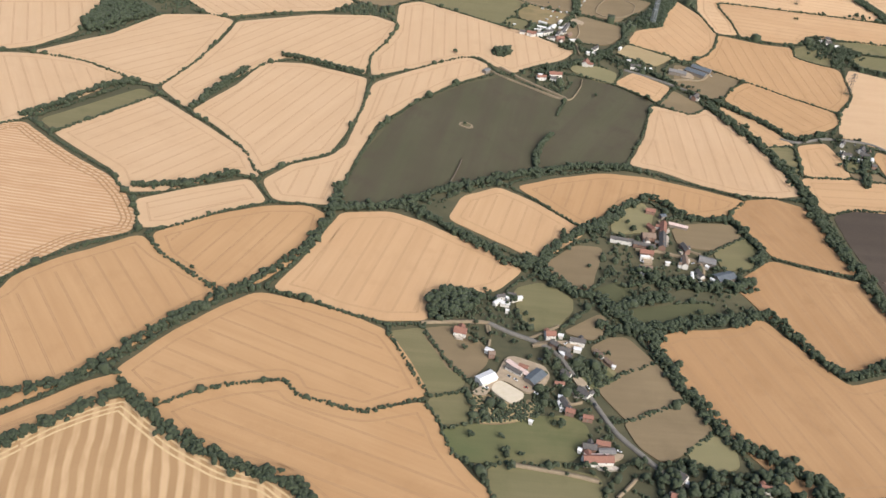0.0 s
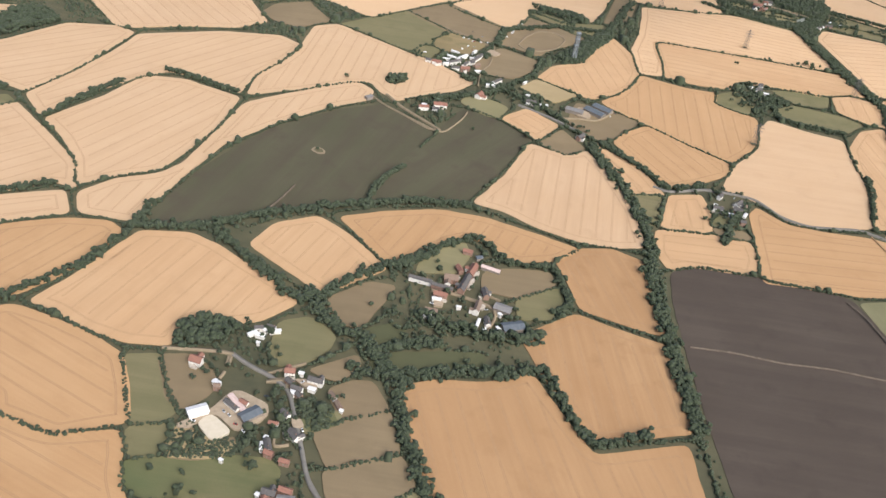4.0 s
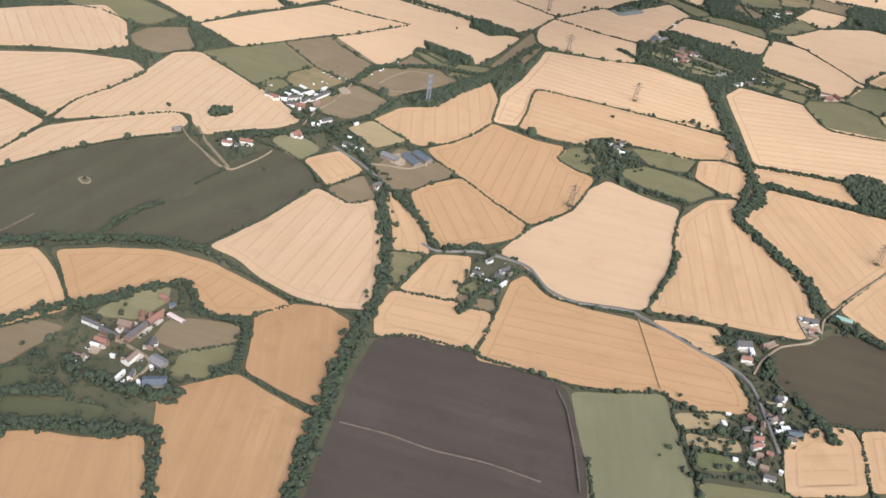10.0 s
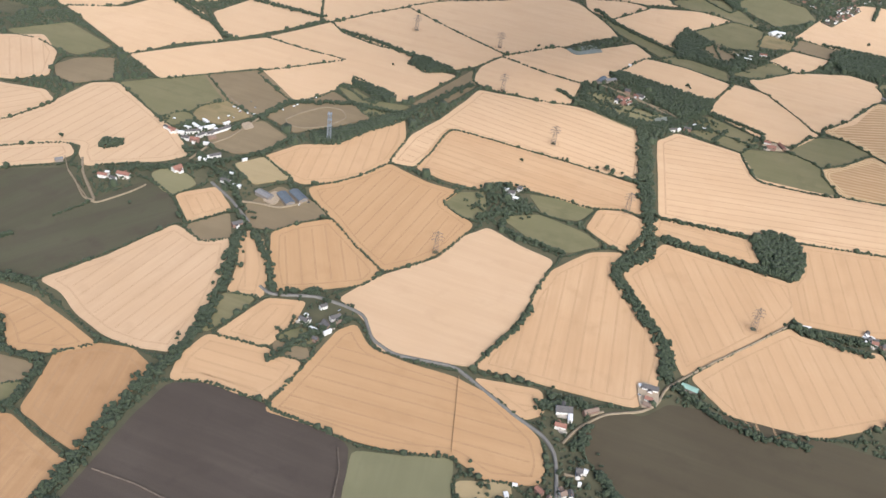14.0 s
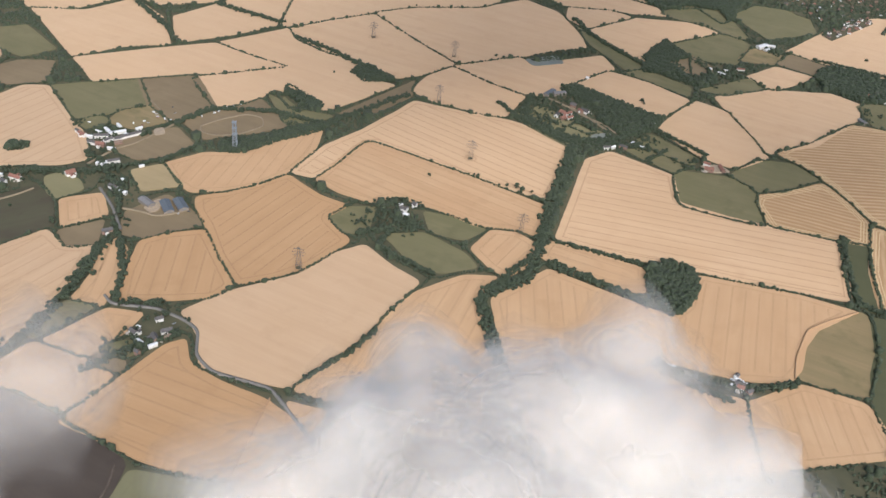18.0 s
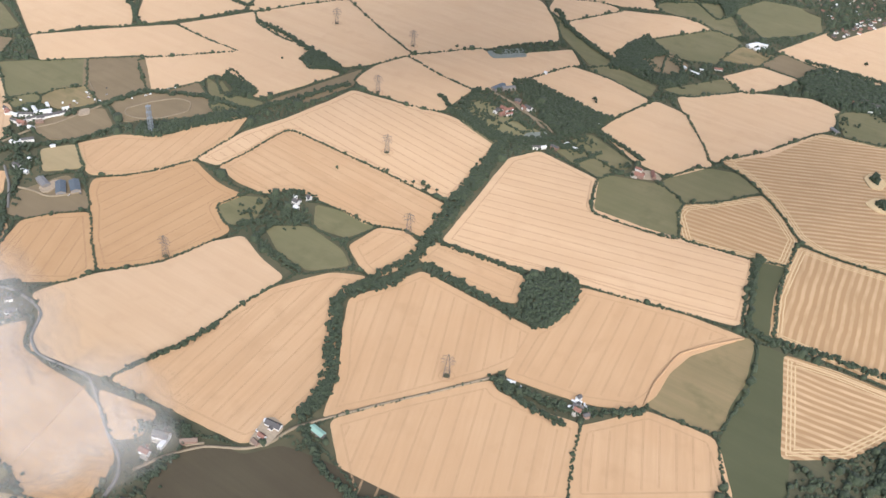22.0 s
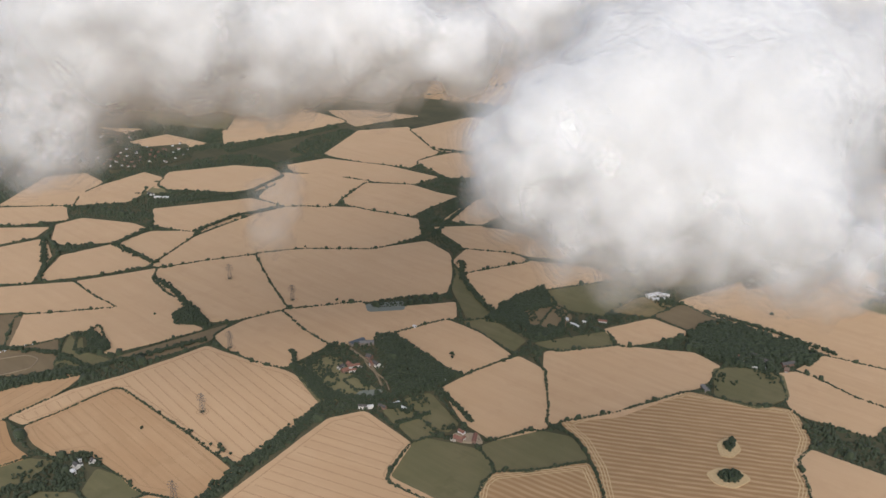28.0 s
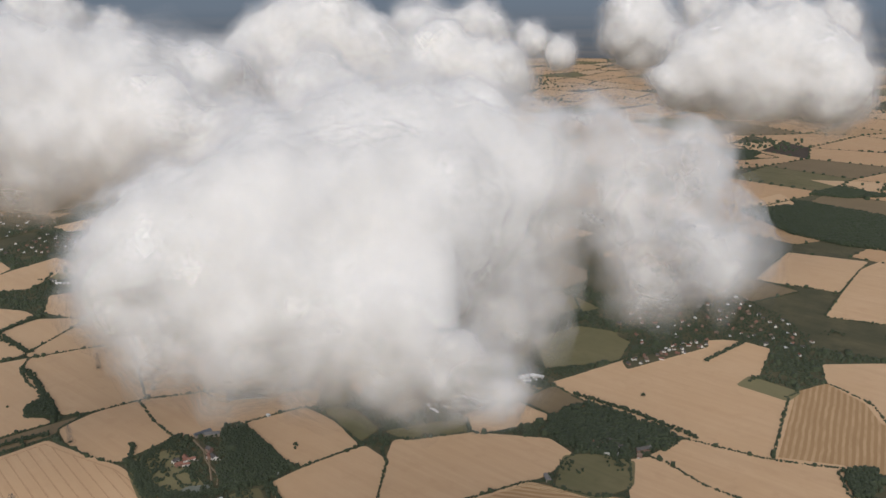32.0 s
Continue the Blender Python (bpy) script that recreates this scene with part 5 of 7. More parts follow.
def limb(bm, a, b, ra, rb, sides=6):
    """A tapered round stick from a to b."""
    a, b = Vector(a), Vector(b)
    turn = (b - a).to_track_quat("Z", "Y")
    rings = []
    for c, r in ((a, ra), (b, rb)):
        rings.append([bm.verts.new(c + turn @ Vector((r * math.cos(2 * math.pi * i / sides), r * math.sin(2 * math.pi * i / sides), 0))) for i in range(sides)])
    for i in range(sides):
        j = (i + 1) % sides
        bm.faces.new((rings[0][i], rings[0][j], rings[1][j], rings[1][i]))
    bm.faces.new(rings[1])
    bm.faces.new(rings[0][::-1])


def mesh_of(name, bm):
    me = bpy.data.meshes.new(name)
    bm.to_mesh(me)
    bm.free()
    return me


def part(name, bm, mat, parent, label=""):
    return link(name, mesh_of(name, bm), mat, parent, label)


TREES = []
for k in range(7):
    tree = new("tree")
    tagged(tree, "round broadleaf tree with a dense dark green crown", "tree", "field and garden trees")
    tall = (4.6, 5.4, 4.0, 5.0, 3.4, 4.4, 3.8)[k]
    wide = (2.2, 2.4, 2.0, 1.7, 1.8, 2.5, 1.4)[k]
    bm = bmesh.new()
    limb(bm, (0, 0, -0.3), (0.1, 0, tall * 0.32), 0.26, 0.18, 8)
    trunk = part("trunk", bm, BARK, tree)
    bm = bmesh.new()
    for i in range(5):
        a = i * 1.26 + k
        limb(bm, (0.1, 0, tall * 0.28), (math.cos(a) * wide * 0.55, math.sin(a) * wide * 0.55, tall * (0.5 + 0.08 * (i % 3))), 0.12, 0.05, 5)
    part("limbs", bm, BARK, tree)
    n = 15
    a, u = rng.uniform(0, 2 * np.pi, n), rng.uniform(0.1, 1, n) ** 0.5
    z = tall * rng.uniform(0.38, 0.85, n)
    slim = np.clip(1.25 - z / tall, 0.3, 0.8)
    at = np.column_stack([np.cos(a) * u * wide * slim, np.sin(a) * u * wide * slim, z])
    s = wide * rng.uniform(0.3, 0.5, n)
    at = np.concatenate([at, [(0, 0, tall * 0.6), (0.2, 0.1, tall * 0.72)]])
    s = np.concatenate([s, [wide * 0.66, wide * 0.5]])
    link("crown", lumps("crown", at, np.column_stack([s, s, s * 0.85]), SMALL), CROWN, tree)
    TREES.append(tree)
SPENT = set()


def plant(x, y, size=1.0):
    k = int(rng.integers(0, len(TREES)))
    m = pose(x, y, 0, 0, 0, float(rng.uniform(0, 360))) @ Matrix.Scale(size, 4)
    if k not in SPENT:
        SPENT.add(k)
        TREES[k].matrix_world = m
    else:
        copy_thing(TREES[k], m)
    TAKEN.append((x, y))


def lone_trees(places):
    for x, y in places:
        plant(x, y, float(rng.uniform(0.85, 1.1)))


def grove(places, count, single=True):
    """Trees round some places; the far ones stand as one stock."""
    p = np.array(places)[rng.integers(0, len(places), count)]
    p = p + rng.normal(0, 4.0 if count < 50 else 5.0, p.shape)
    p = p[~in_clearing(p, 2.0, "WPOHJSQ")]
    if single and count < 50:
        for x, y in p:
            plant(x, y, float(rng.uniform(0.45, 0.95)))
        return
    p = np.concatenate([p, p + rng.normal(0, 3, p.shape), p + rng.normal(0, 5, p.shape)])
    p = p[beside(p, 1.0)]
    at, size = crown_cloud(p, 1.35, 2.9, 4)
    tagged(link("trees", lumps("trees", at, size, SMALL if p[:, 1].mean() < 700 else TINY), CROWN), "scattered dark green village trees", "trees", "", "stuff")
    TAKEN.extend(map(tuple, p))

# ---- woods, tree belts and single trees ----
belt([(80.1, 434.8), (79.0, 446.9), (80.8, 458.0), (86.0, 469.6), (92.9, 481.5)], 1.6)
wood([(21.3, 314.0), (44.3, 317.4), (42.8, 308.9), (28.6, 295.0), (21.1, 295.9)])
wood([(-225.1, 579.1), (-220.7, 619.5), (-196.8, 621.1), (-183.1, 608.0), (-193.0, 594.0), (-202.9, 575.1), (-214.3, 563.6)])
wood([(524.4, 704.9), (517.5, 728.7), (528.4, 746.0), (547.3, 743.1), (554.5, 723.7), (550.8, 689.8), (537.3, 691.7)])
wood([(256.5, 1270.1), (232.4, 1536.4), (292.3, 1560.5), (355.2, 1464.7), (412.2, 1460.1), (466.2, 1400.6), (455.3, 1343.1), (400.2, 1295.1), (381.2, 1276.0), (289.2, 1289.3)])
wood([(159.2, 820.3), (208.8, 801.3), (205.7, 787.8), (166.1, 802.5)])
wood([(189.4, 901.6), (232.2, 886.2), (206.2, 866.7), (190.2, 881.3)])
wood([(182.4, 699.1), (201.4, 723.8), (211.6, 749.4), (231.6, 778.9), (231.7, 763.3), (212.0, 721.4), (203.9, 692.8), (187.3, 687.4)])
wood([(405.5, 1143.1), (434.5, 1144.3), (444.3, 1079.7), (414.8, 1066.7)])
wood([(403.9, 1103.7), (411.5, 1170.0), (445.4, 1144.2), (462.0, 1080.6), (429.4, 1083.2)])
wood([(568.4, 1174.5), (600.7, 1222.4), (635.5, 1214.1), (663.3, 1224.7), (669.9, 1200.3), (629.0, 1169.0), (607.7, 1141.3)])
wood([(108.2, 220.4), (119.8, 223.8), (129.8, 219.9), (144.8, 218.7), (162.5, 225.9), (175.8, 213.2), (158.1, 199.5), (121.9, 196.2), (107.7, 207.2)], 5.2)
wood([(743.7, 718.4), (756.7, 747.0), (773.4, 768.4), (783.6, 715.4), (746.8, 685.7)])
wood([(435.5, 1101.4), (436.2, 1139.4), (457.8, 1132.6), (485.0, 1097.5), (476.5, 1064.5), (456.6, 1069.8)])
belt([(208.8, 547.8), (222.2, 515.8), (235.9, 472.8), (240.6, 436.9), (238.3, 411.1), (242.0, 357.8), (246.3, 324.5), (250.5, 298.5)], 9)
belt([(413.6, 863.9), (429.5, 773.4), (445.2, 713.9), (453.3, 669.1), (434.6, 634.7), (464.0, 594.3), (483.6, 565.3), (482.0, 548.3)], 9)
belt([(-137.0, 230.1), (-115.4, 238.7), (-102.2, 257.8), (-82.3, 285.3), (-60.4, 308.1), (-39.2, 337.7), (-30.6, 368.6), (-29.5, 399.0)], 5)
belt([(-31.5, 376.3), (1.5, 384.9), (31.2, 407.4), (63.3, 425.6), (100.9, 443.8), (135.4, 449.3)], 6)
belt([(13.4, 381.6), (39.7, 360.2), (66.9, 338.3), (92.8, 371.5), (120.2, 394.9)], 6)
belt([(-127.3, 206.5), (-112.9, 220.1), (-94.7, 236.6)], 5)
belt([(-92.3, 235.4), (-71.9, 217.8), (-44.9, 204.8), (-24.3, 199.4), (-12.9, 186.2)], 6)
belt([(162.7, 309.5), (182.8, 322.5), (196.6, 290.8), (205.2, 279.2), (227.6, 291.0)], 5)
belt([(120.2, 295.9), (127.1, 268.0), (142.7, 235.2), (162.5, 225.9), (176.0, 213.8)], 7)
belt([(67.6, 347.7), (82.4, 327.3), (100.6, 321.4), (115.6, 299.1), (164.4, 315.8)], 9)
belt([(105.5, 377.8), (121.1, 400.7), (143.4, 419.3), (161.7, 399.4), (187.4, 401.0), (195.0, 372.9), (188.8, 362.0)], 5)
belt([(-122.8, 472.0), (-115.8, 501.2), (-103.8, 529.9)], 4)
belt([(-82.6, 558.6), (-66.8, 555.1), (-45.0, 547.7), (-29.4, 542.5)], 4)
belt([(-211.2, 440.9), (-195.7, 458.8), (-181.7, 485.1), (-163.4, 497.7)], 4)
belt([(-131.0, 379.8), (-109.2, 383.9), (-85.3, 401.2)], 4)
belt([(215.1, 555.3), (235.0, 537.1), (246.9, 522.9), (255.2, 507.9), (279.2, 519.8)], 5)
belt([(284.6, 454.6), (291.2, 479.5), (305.9, 504.7)], 4)
belt([(412.1, 876.5), (424.7, 820.8), (439.7, 752.9), (447.9, 701.0), (436.7, 644.9)], 5)
belt([(460.5, 694.6), (508.2, 691.0), (546.8, 689.7)], 8)
belt([(453.8, 721.4), (483.1, 726.4), (513.1, 728.7)], 3)
belt([(651.2, 771.9), (663.2, 768.9), (695.3, 777.0), (748.5, 783.0)], 5)
belt([(632.1, 852.7), (643.9, 800.4), (651.2, 771.9)], 4)
belt([(549.0, 633.6), (574.2, 635.3), (599.8, 640.7), (626.1, 662.4)], 6)
belt([(307.2, 1165.4), (338.8, 1129.7), (376.1, 1105.2), (407.0, 1088.3), (450.2, 1069.2)], 7)
belt([(67.3, 936.8), (-11.8, 936.5), (-30.5, 989.2)], 7)
belt([(-86.0, 891.8), (-6.2, 851.9), (18.3, 833.3)], 6)
belt([(209.4, 870.5), (228.0, 888.6), (202.8, 890.0), (146.6, 909.4), (100.2, 914.6)], 6)
belt([(17.8, 1024.9), (7.5, 1086.9), (22.4, 1149.5)], 7)
belt([(232.5, 1203.5), (205.2, 1276.8), (172.4, 1376.2), (119.4, 1476.9), (45.3, 1532.9), (-13.2, 1507.5)], 6)
belt([(-80.2, 1239.4), (-58.9, 1166.5), (-81.6, 1089.9), (-110.0, 1049.7)], 6)
belt([(356.0, 888.6), (404.6, 869.0), (444.9, 906.8), (450.6, 964.2)], 6)
belt([(346.0, 937.4), (356.1, 895.7), (402.0, 879.1), (440.3, 890.2), (459.6, 902.2)], 7)
belt([(335.7, 651.8), (352.4, 670.8), (353.6, 645.2), (398.6, 638.7)], 4)
belt([(170.8, 682.1), (166.1, 651.6), (135.1, 606.1), (99.7, 583.4)], 4)
belt([(114.0, 627.9), (135.8, 621.5), (174.2, 597.8), (209.1, 559.6)], 5)
belt([(425.3, 491.1), (443.8, 505.3), (452.5, 495.0), (450.3, 470.9)], 6)
belt([(465.9, 457.0), (475.0, 445.3), (481.0, 433.0)], 6)
belt([(477.6, 578.1), (482.2, 545.8), (492.0, 540.0), (513.8, 525.4), (534.8, 521.3), (561.4, 527.2)], 4)
belt([(386.0, 515.4), (395.3, 546.5), (396.6, 569.3)], 3)
belt([(545.8, 633.5), (570.8, 627.4), (595.4, 627.8)], 4)
belt([(127.0, 672.0), (132.9, 697.9), (139.8, 740.4), (183.3, 767.2), (225.1, 771.6)], 6)
belt([(187.4, 696.5), (209.1, 723.3), (225.8, 765.5), (242.3, 823.5), (254.2, 865.1)], 7)
belt([(564.5, 1228.4), (628.8, 1231.1), (685.9, 1225.8)], 5)
belt([(624.7, 1380.4), (639.7, 1491.9), (692.4, 1465.6), (714.0, 1420.2)], 4)
grove([(49.5, 313.9), (57.6, 319.3), (61.9, 303.5), (71.0, 289.4), (77.1, 275.6), (80.5, 262.4), (76.7, 249.0), (70.9, 236.2), (70.4, 254.6), (94.6, 277.8), (102.4, 297.4), (67.3, 274.4), (45.9, 286.0), (38.5, 285.0)], 30)
grove([(109.6, 344.9), (118.0, 328.2), (135.0, 330.7), (154.5, 342.6), (173.7, 350.1), (122.0, 387.0), (146.1, 370.1), (132.8, 363.0)], 34)
grove([(99.3, 219.5), (89.4, 210.6), (112.6, 220.9), (120.3, 216.2), (137.3, 215.3), (43.6, 213.8), (52.2, 218.7), (77.6, 217.3)], 26)
grove([(263.2, 505.9), (280.9, 497.2), (286.8, 518.9), (300.6, 520.1), (291.3, 488.1), (279.1, 484.4)], 26)
grove([(416.7, 425.7), (426.7, 415.1), (436.9, 439.2), (445.7, 435.4), (449.7, 449.3), (453.9, 463.9), (465.0, 433.0), (469.2, 450.5), (430.3, 488.7), (446.2, 482.4), (432.0, 499.4)], 36)
grove([(96.0, 660.3), (124.2, 634.6), (143.1, 616.1), (163.9, 610.0), (193.8, 574.8), (126.6, 605.5), (103.9, 576.6), (105.2, 627.4), (77.3, 659.2)], 36)
grove([(332.0, 686.3), (343.3, 683.8), (345.5, 704.5), (356.4, 682.4)], 26)
grove([(372.6, 921.8), (386.8, 894.3), (407.7, 894.5), (424.7, 878.2), (439.2, 888.1), (389.3, 918.3), (364.7, 900.9), (463.8, 904.9), (509.4, 901.8)], 36, False)
grove([(445.5, 1098.8), (462.6, 1124.1), (493.6, 1111.0), (502.4, 1153.8), (493.6, 1240.4), (521.6, 1218.4), (497.1, 1139.9), (479.7, 1081.2)], 60)
grove([(607.4, 1171.5), (634.8, 1166.9), (654.2, 1185.4), (669.2, 1184.9), (656.6, 1144.6), (626.6, 1116.4)], 60)
grove([(-235.7, 879.1), (-328.3, 951.5), (-402.7, 1035.1), (-460.6, 1115.5), (-457.6, 1172.7), (-377.3, 1158.9), (-341.5, 1016.3), (-511.5, 1166.9), (-262.4, 915.3)], 60)
grove([(409.4, 1398.0), (476.2, 1410.7), (486.7, 1477.0), (544.7, 1427.8), (574.6, 1457.8), (454.9, 1504.1)], 50)
grove([(556.4, 1513.0), (609.7, 1533.9), (654.1, 1504.0), (689.8, 1473.1), (718.0, 1441.1), (691.9, 1419.1), (609.0, 1487.7), (701.8, 1544.3)], 60)
grove([(-158.9, 1059.9), (-129.5, 1073.5), (-119.3, 1102.1), (-90.0, 1115.5)], 30, False)
lone_trees([(-75.1, 304.7), (-87.4, 316.6), (147.9, 233.5), (33.3, 594.6), (68.8, 606.2)])
lone_trees([(338.3, 750.6), (129.3, 545.6), (165.0, 547.6), (39.2, 485.1), (369.2, 772.9), (388.4, 768.4), (395.5, 767.4), (406.7, 769.1)])
lone_trees([(675.9, 1025.0), (692.4, 987.4), (688.5, 986.0), (694.3, 988.1), (439.1, 989.6), (177.0, 866.2), (336.8, 752.0), (365.5, 772.9), (393.9, 771.8), (406.5, 772.8), (413.5, 774.0), (228.2, 828.6)])
lone_trees([(435.9, 993.0), (614.4, 1265.6), (281.1, 1002.7), (148.6, 1078.9), (361.6, 771.3), (388.2, 769.4), (401.1, 774.2), (-151.6, 983.1), (-71.6, 995.7), (676.2, 1024.0), (690.3, 986.9)])
lone_trees([(392.7, 503.1), (396.5, 503.4), (401.1, 504.2), (411.5, 505.4), (427.8, 507.4)])
wood([(403.5, 1990.6), (440.3, 2124.3), (601.9, 2107.4), (679.4, 1908.6), (598.4, 1895.3), (519.3, 1907.7)])
wood([(448.3, 2186.5), (481.6, 2302.9), (562.7, 2253.1), (512.8, 2200.7)])
wood([(99.1, 2503.2), (201.7, 2532.5), (280.7, 2494.3), (217.5, 2401.8)])
wood([(393.5, 1328.7), (401.8, 1407.8), (450.6, 1365.5), (461.4, 1300.2), (451.8, 1272.3)])
grove([(49.5, 313.9), (58.0, 303.0), (63.4, 288.3), (70.2, 280.1), (76.8, 272.1), (79.0, 258.9), (76.4, 245.9), (69.8, 236.1), (69.2, 254.5), (92.1, 277.5), (100.5, 293.3), (64.6, 270.6), (48.4, 286.3), (41.0, 285.4), (86.1, 250.1), (89.0, 238.2), (74.8, 230.9)], 16, False)
grove([(108.9, 340.2), (118.8, 332.7), (136.0, 335.3), (153.4, 337.9), (173.0, 347.7), (119.4, 370.8), (129.1, 343.3), (101.5, 348.3), (139.9, 354.3), (160.5, 343.4)], 20, False)
grove([(99.3, 219.5), (91.5, 210.8), (107.6, 217.6), (119.1, 210.9), (137.3, 215.3), (43.5, 211.2), (52.2, 217.4), (77.3, 214.6), (156.1, 219.8), (86.2, 218.2)], 8, False)
grove([(265.3, 500.9), (277.9, 504.7), (286.8, 518.9), (301.5, 517.5), (291.3, 488.1), (280.0, 482.1), (293.1, 516.0), (291.2, 479.5)], 14, False)
grove([(417.0, 423.9), (429.2, 416.3), (437.1, 437.3), (446.1, 431.8), (450.1, 445.5), (454.3, 459.8), (465.3, 429.4), (469.4, 446.6), (430.9, 484.2), (446.7, 478.0), (432.0, 499.4), (433.2, 425.7), (409.2, 407.0)], 36, False)
grove([(98.3, 656.1), (126.3, 630.7), (145.0, 612.4), (165.7, 606.3), (195.4, 571.6), (128.6, 601.9), (103.9, 576.6), (107.4, 623.5), (77.3, 659.2), (92.4, 574.0), (108.1, 584.0), (149.8, 620.4)], 50)
grove([(332.0, 686.3), (344.2, 679.6), (345.5, 704.5), (359.1, 679.4), (328.3, 665.3)], 50)
grove([(372.6, 921.8), (386.8, 894.3), (408.4, 887.8), (425.0, 874.4), (439.4, 884.2), (390.1, 911.4), (365.7, 894.1), (464.0, 900.9), (509.4, 895.3)], 60)
wood([(682.8, 984.8), (687.9, 994.3), (696.4, 993.4), (697.5, 985.9), (690.4, 980.4)])
wood([(672.6, 1021.8), (673.8, 1031.4), (678.5, 1025.0), (677.9, 1016.2)])
wood([(60.6, 601.0), (63.1, 609.0), (71.8, 608.5), (73.0, 600.9), (66.6, 596.7)])
wood([(64.6, 606.1), (69.9, 611.8), (75.6, 608.0), (70.6, 600.4)])
wood([(118.4, 347.2), (139.8, 340.3), (159.1, 337.8), (181.4, 346.6), (178.7, 337.1), (150.0, 335.1), (125.3, 338.2)], 4.2)
belt([(102.4, 311.2), (113.4, 316.9), (125.5, 324.1), (134.1, 326.2)], 6)
belt([(97.7, 300.6), (105.0, 297.7), (115.8, 299.9), (125.5, 296.6)], 5)
wood([(361.2, 971.9), (369.9, 988.5), (393.6, 982.7), (431.6, 975.0), (459.0, 968.1), (463.7, 943.9), (445.7, 914.0), (434.0, 920.0), (414.7, 927.6), (410.7, 943.5), (385.8, 958.1)])
belt([(466.3, 941.1), (491.1, 932.2), (513.1, 922.2)], 4)
belt([(473.5, 883.4), (479.8, 899.8), (482.4, 909.4)], 3)
wood([(396.6, 899.5), (399.1, 911.4), (414.5, 909.7), (424.3, 903.0), (414.5, 896.4)])
belt([(328.2, 905.6), (349.5, 889.4), (372.0, 883.0), (405.8, 875.4), (425.7, 878.9)], 4)
grove([(364.9, 918.6), (369.8, 938.1), (368.0, 959.5), (377.9, 899.6), (361.2, 937.4), (451.5, 880.8), (462.9, 916.0), (454.5, 961.0), (458.2, 944.1)], 26, False)

wood([(570.9, 1199.4), (586.5, 1222.9), (622.6, 1221.7), (679.3, 1212.6), (678.1, 1189.4), (655.5, 1182.5), (655.7, 1153.8), (609.3, 1140.7), (581.1, 1152.5)], 5.5)
wood([(797.2, 1246.7), (820.7, 1273.2), (829.7, 1226.1), (816.7, 1215.1)])

grove([(406.5, 412.8), (430.4, 422.1), (433.3, 407.3), (412.9, 402.6), (456.1, 420.0), (468.1, 428.6), (469.1, 417.1), (453.4, 431.0), (416.0, 385.9), (437.1, 392.0), (458.8, 400.1), (404.2, 428.6), (456.4, 444.9)], 40, False)

# ---- buildings ----
def box(bm, x0, x1, y0, y1, z0, z1):
    v = [bm.verts.new((x, y, z)) for z in (z0, z1) for y in (y0, y1) for x in (x0, x1)]
    for f in ((0, 2, 3, 1), (4, 5, 7, 6), (0, 1, 5, 4), (2, 6, 7, 3), (0, 4, 6, 2), (1, 3, 7, 5)):
        bm.faces.new([v[i] for i in f])


NAMES = {
    "red": ("house", "brick cottage with a red tiled roof", "house"),
    "slate": ("house", "white rendered house with a grey slate roof", "house"),
    "white": ("outbuilding", "small pale outbuilding with a white sheet roof", "shed"),
    "pink": ("stable_block", "long stable block with a faded pink roof", "stable"),
    "blue": ("barn", "large barn with a blue-grey sheet roof", "barn"),
    "grey": ("barn", "long farm barn with a grey sheet roof", "barn"),
    "green": ("barn", "farm barn with a pale green sheet roof", "barn"),
    "brown": ("farmhouse", "farmhouse with a dark brown tiled roof", "house"),
}


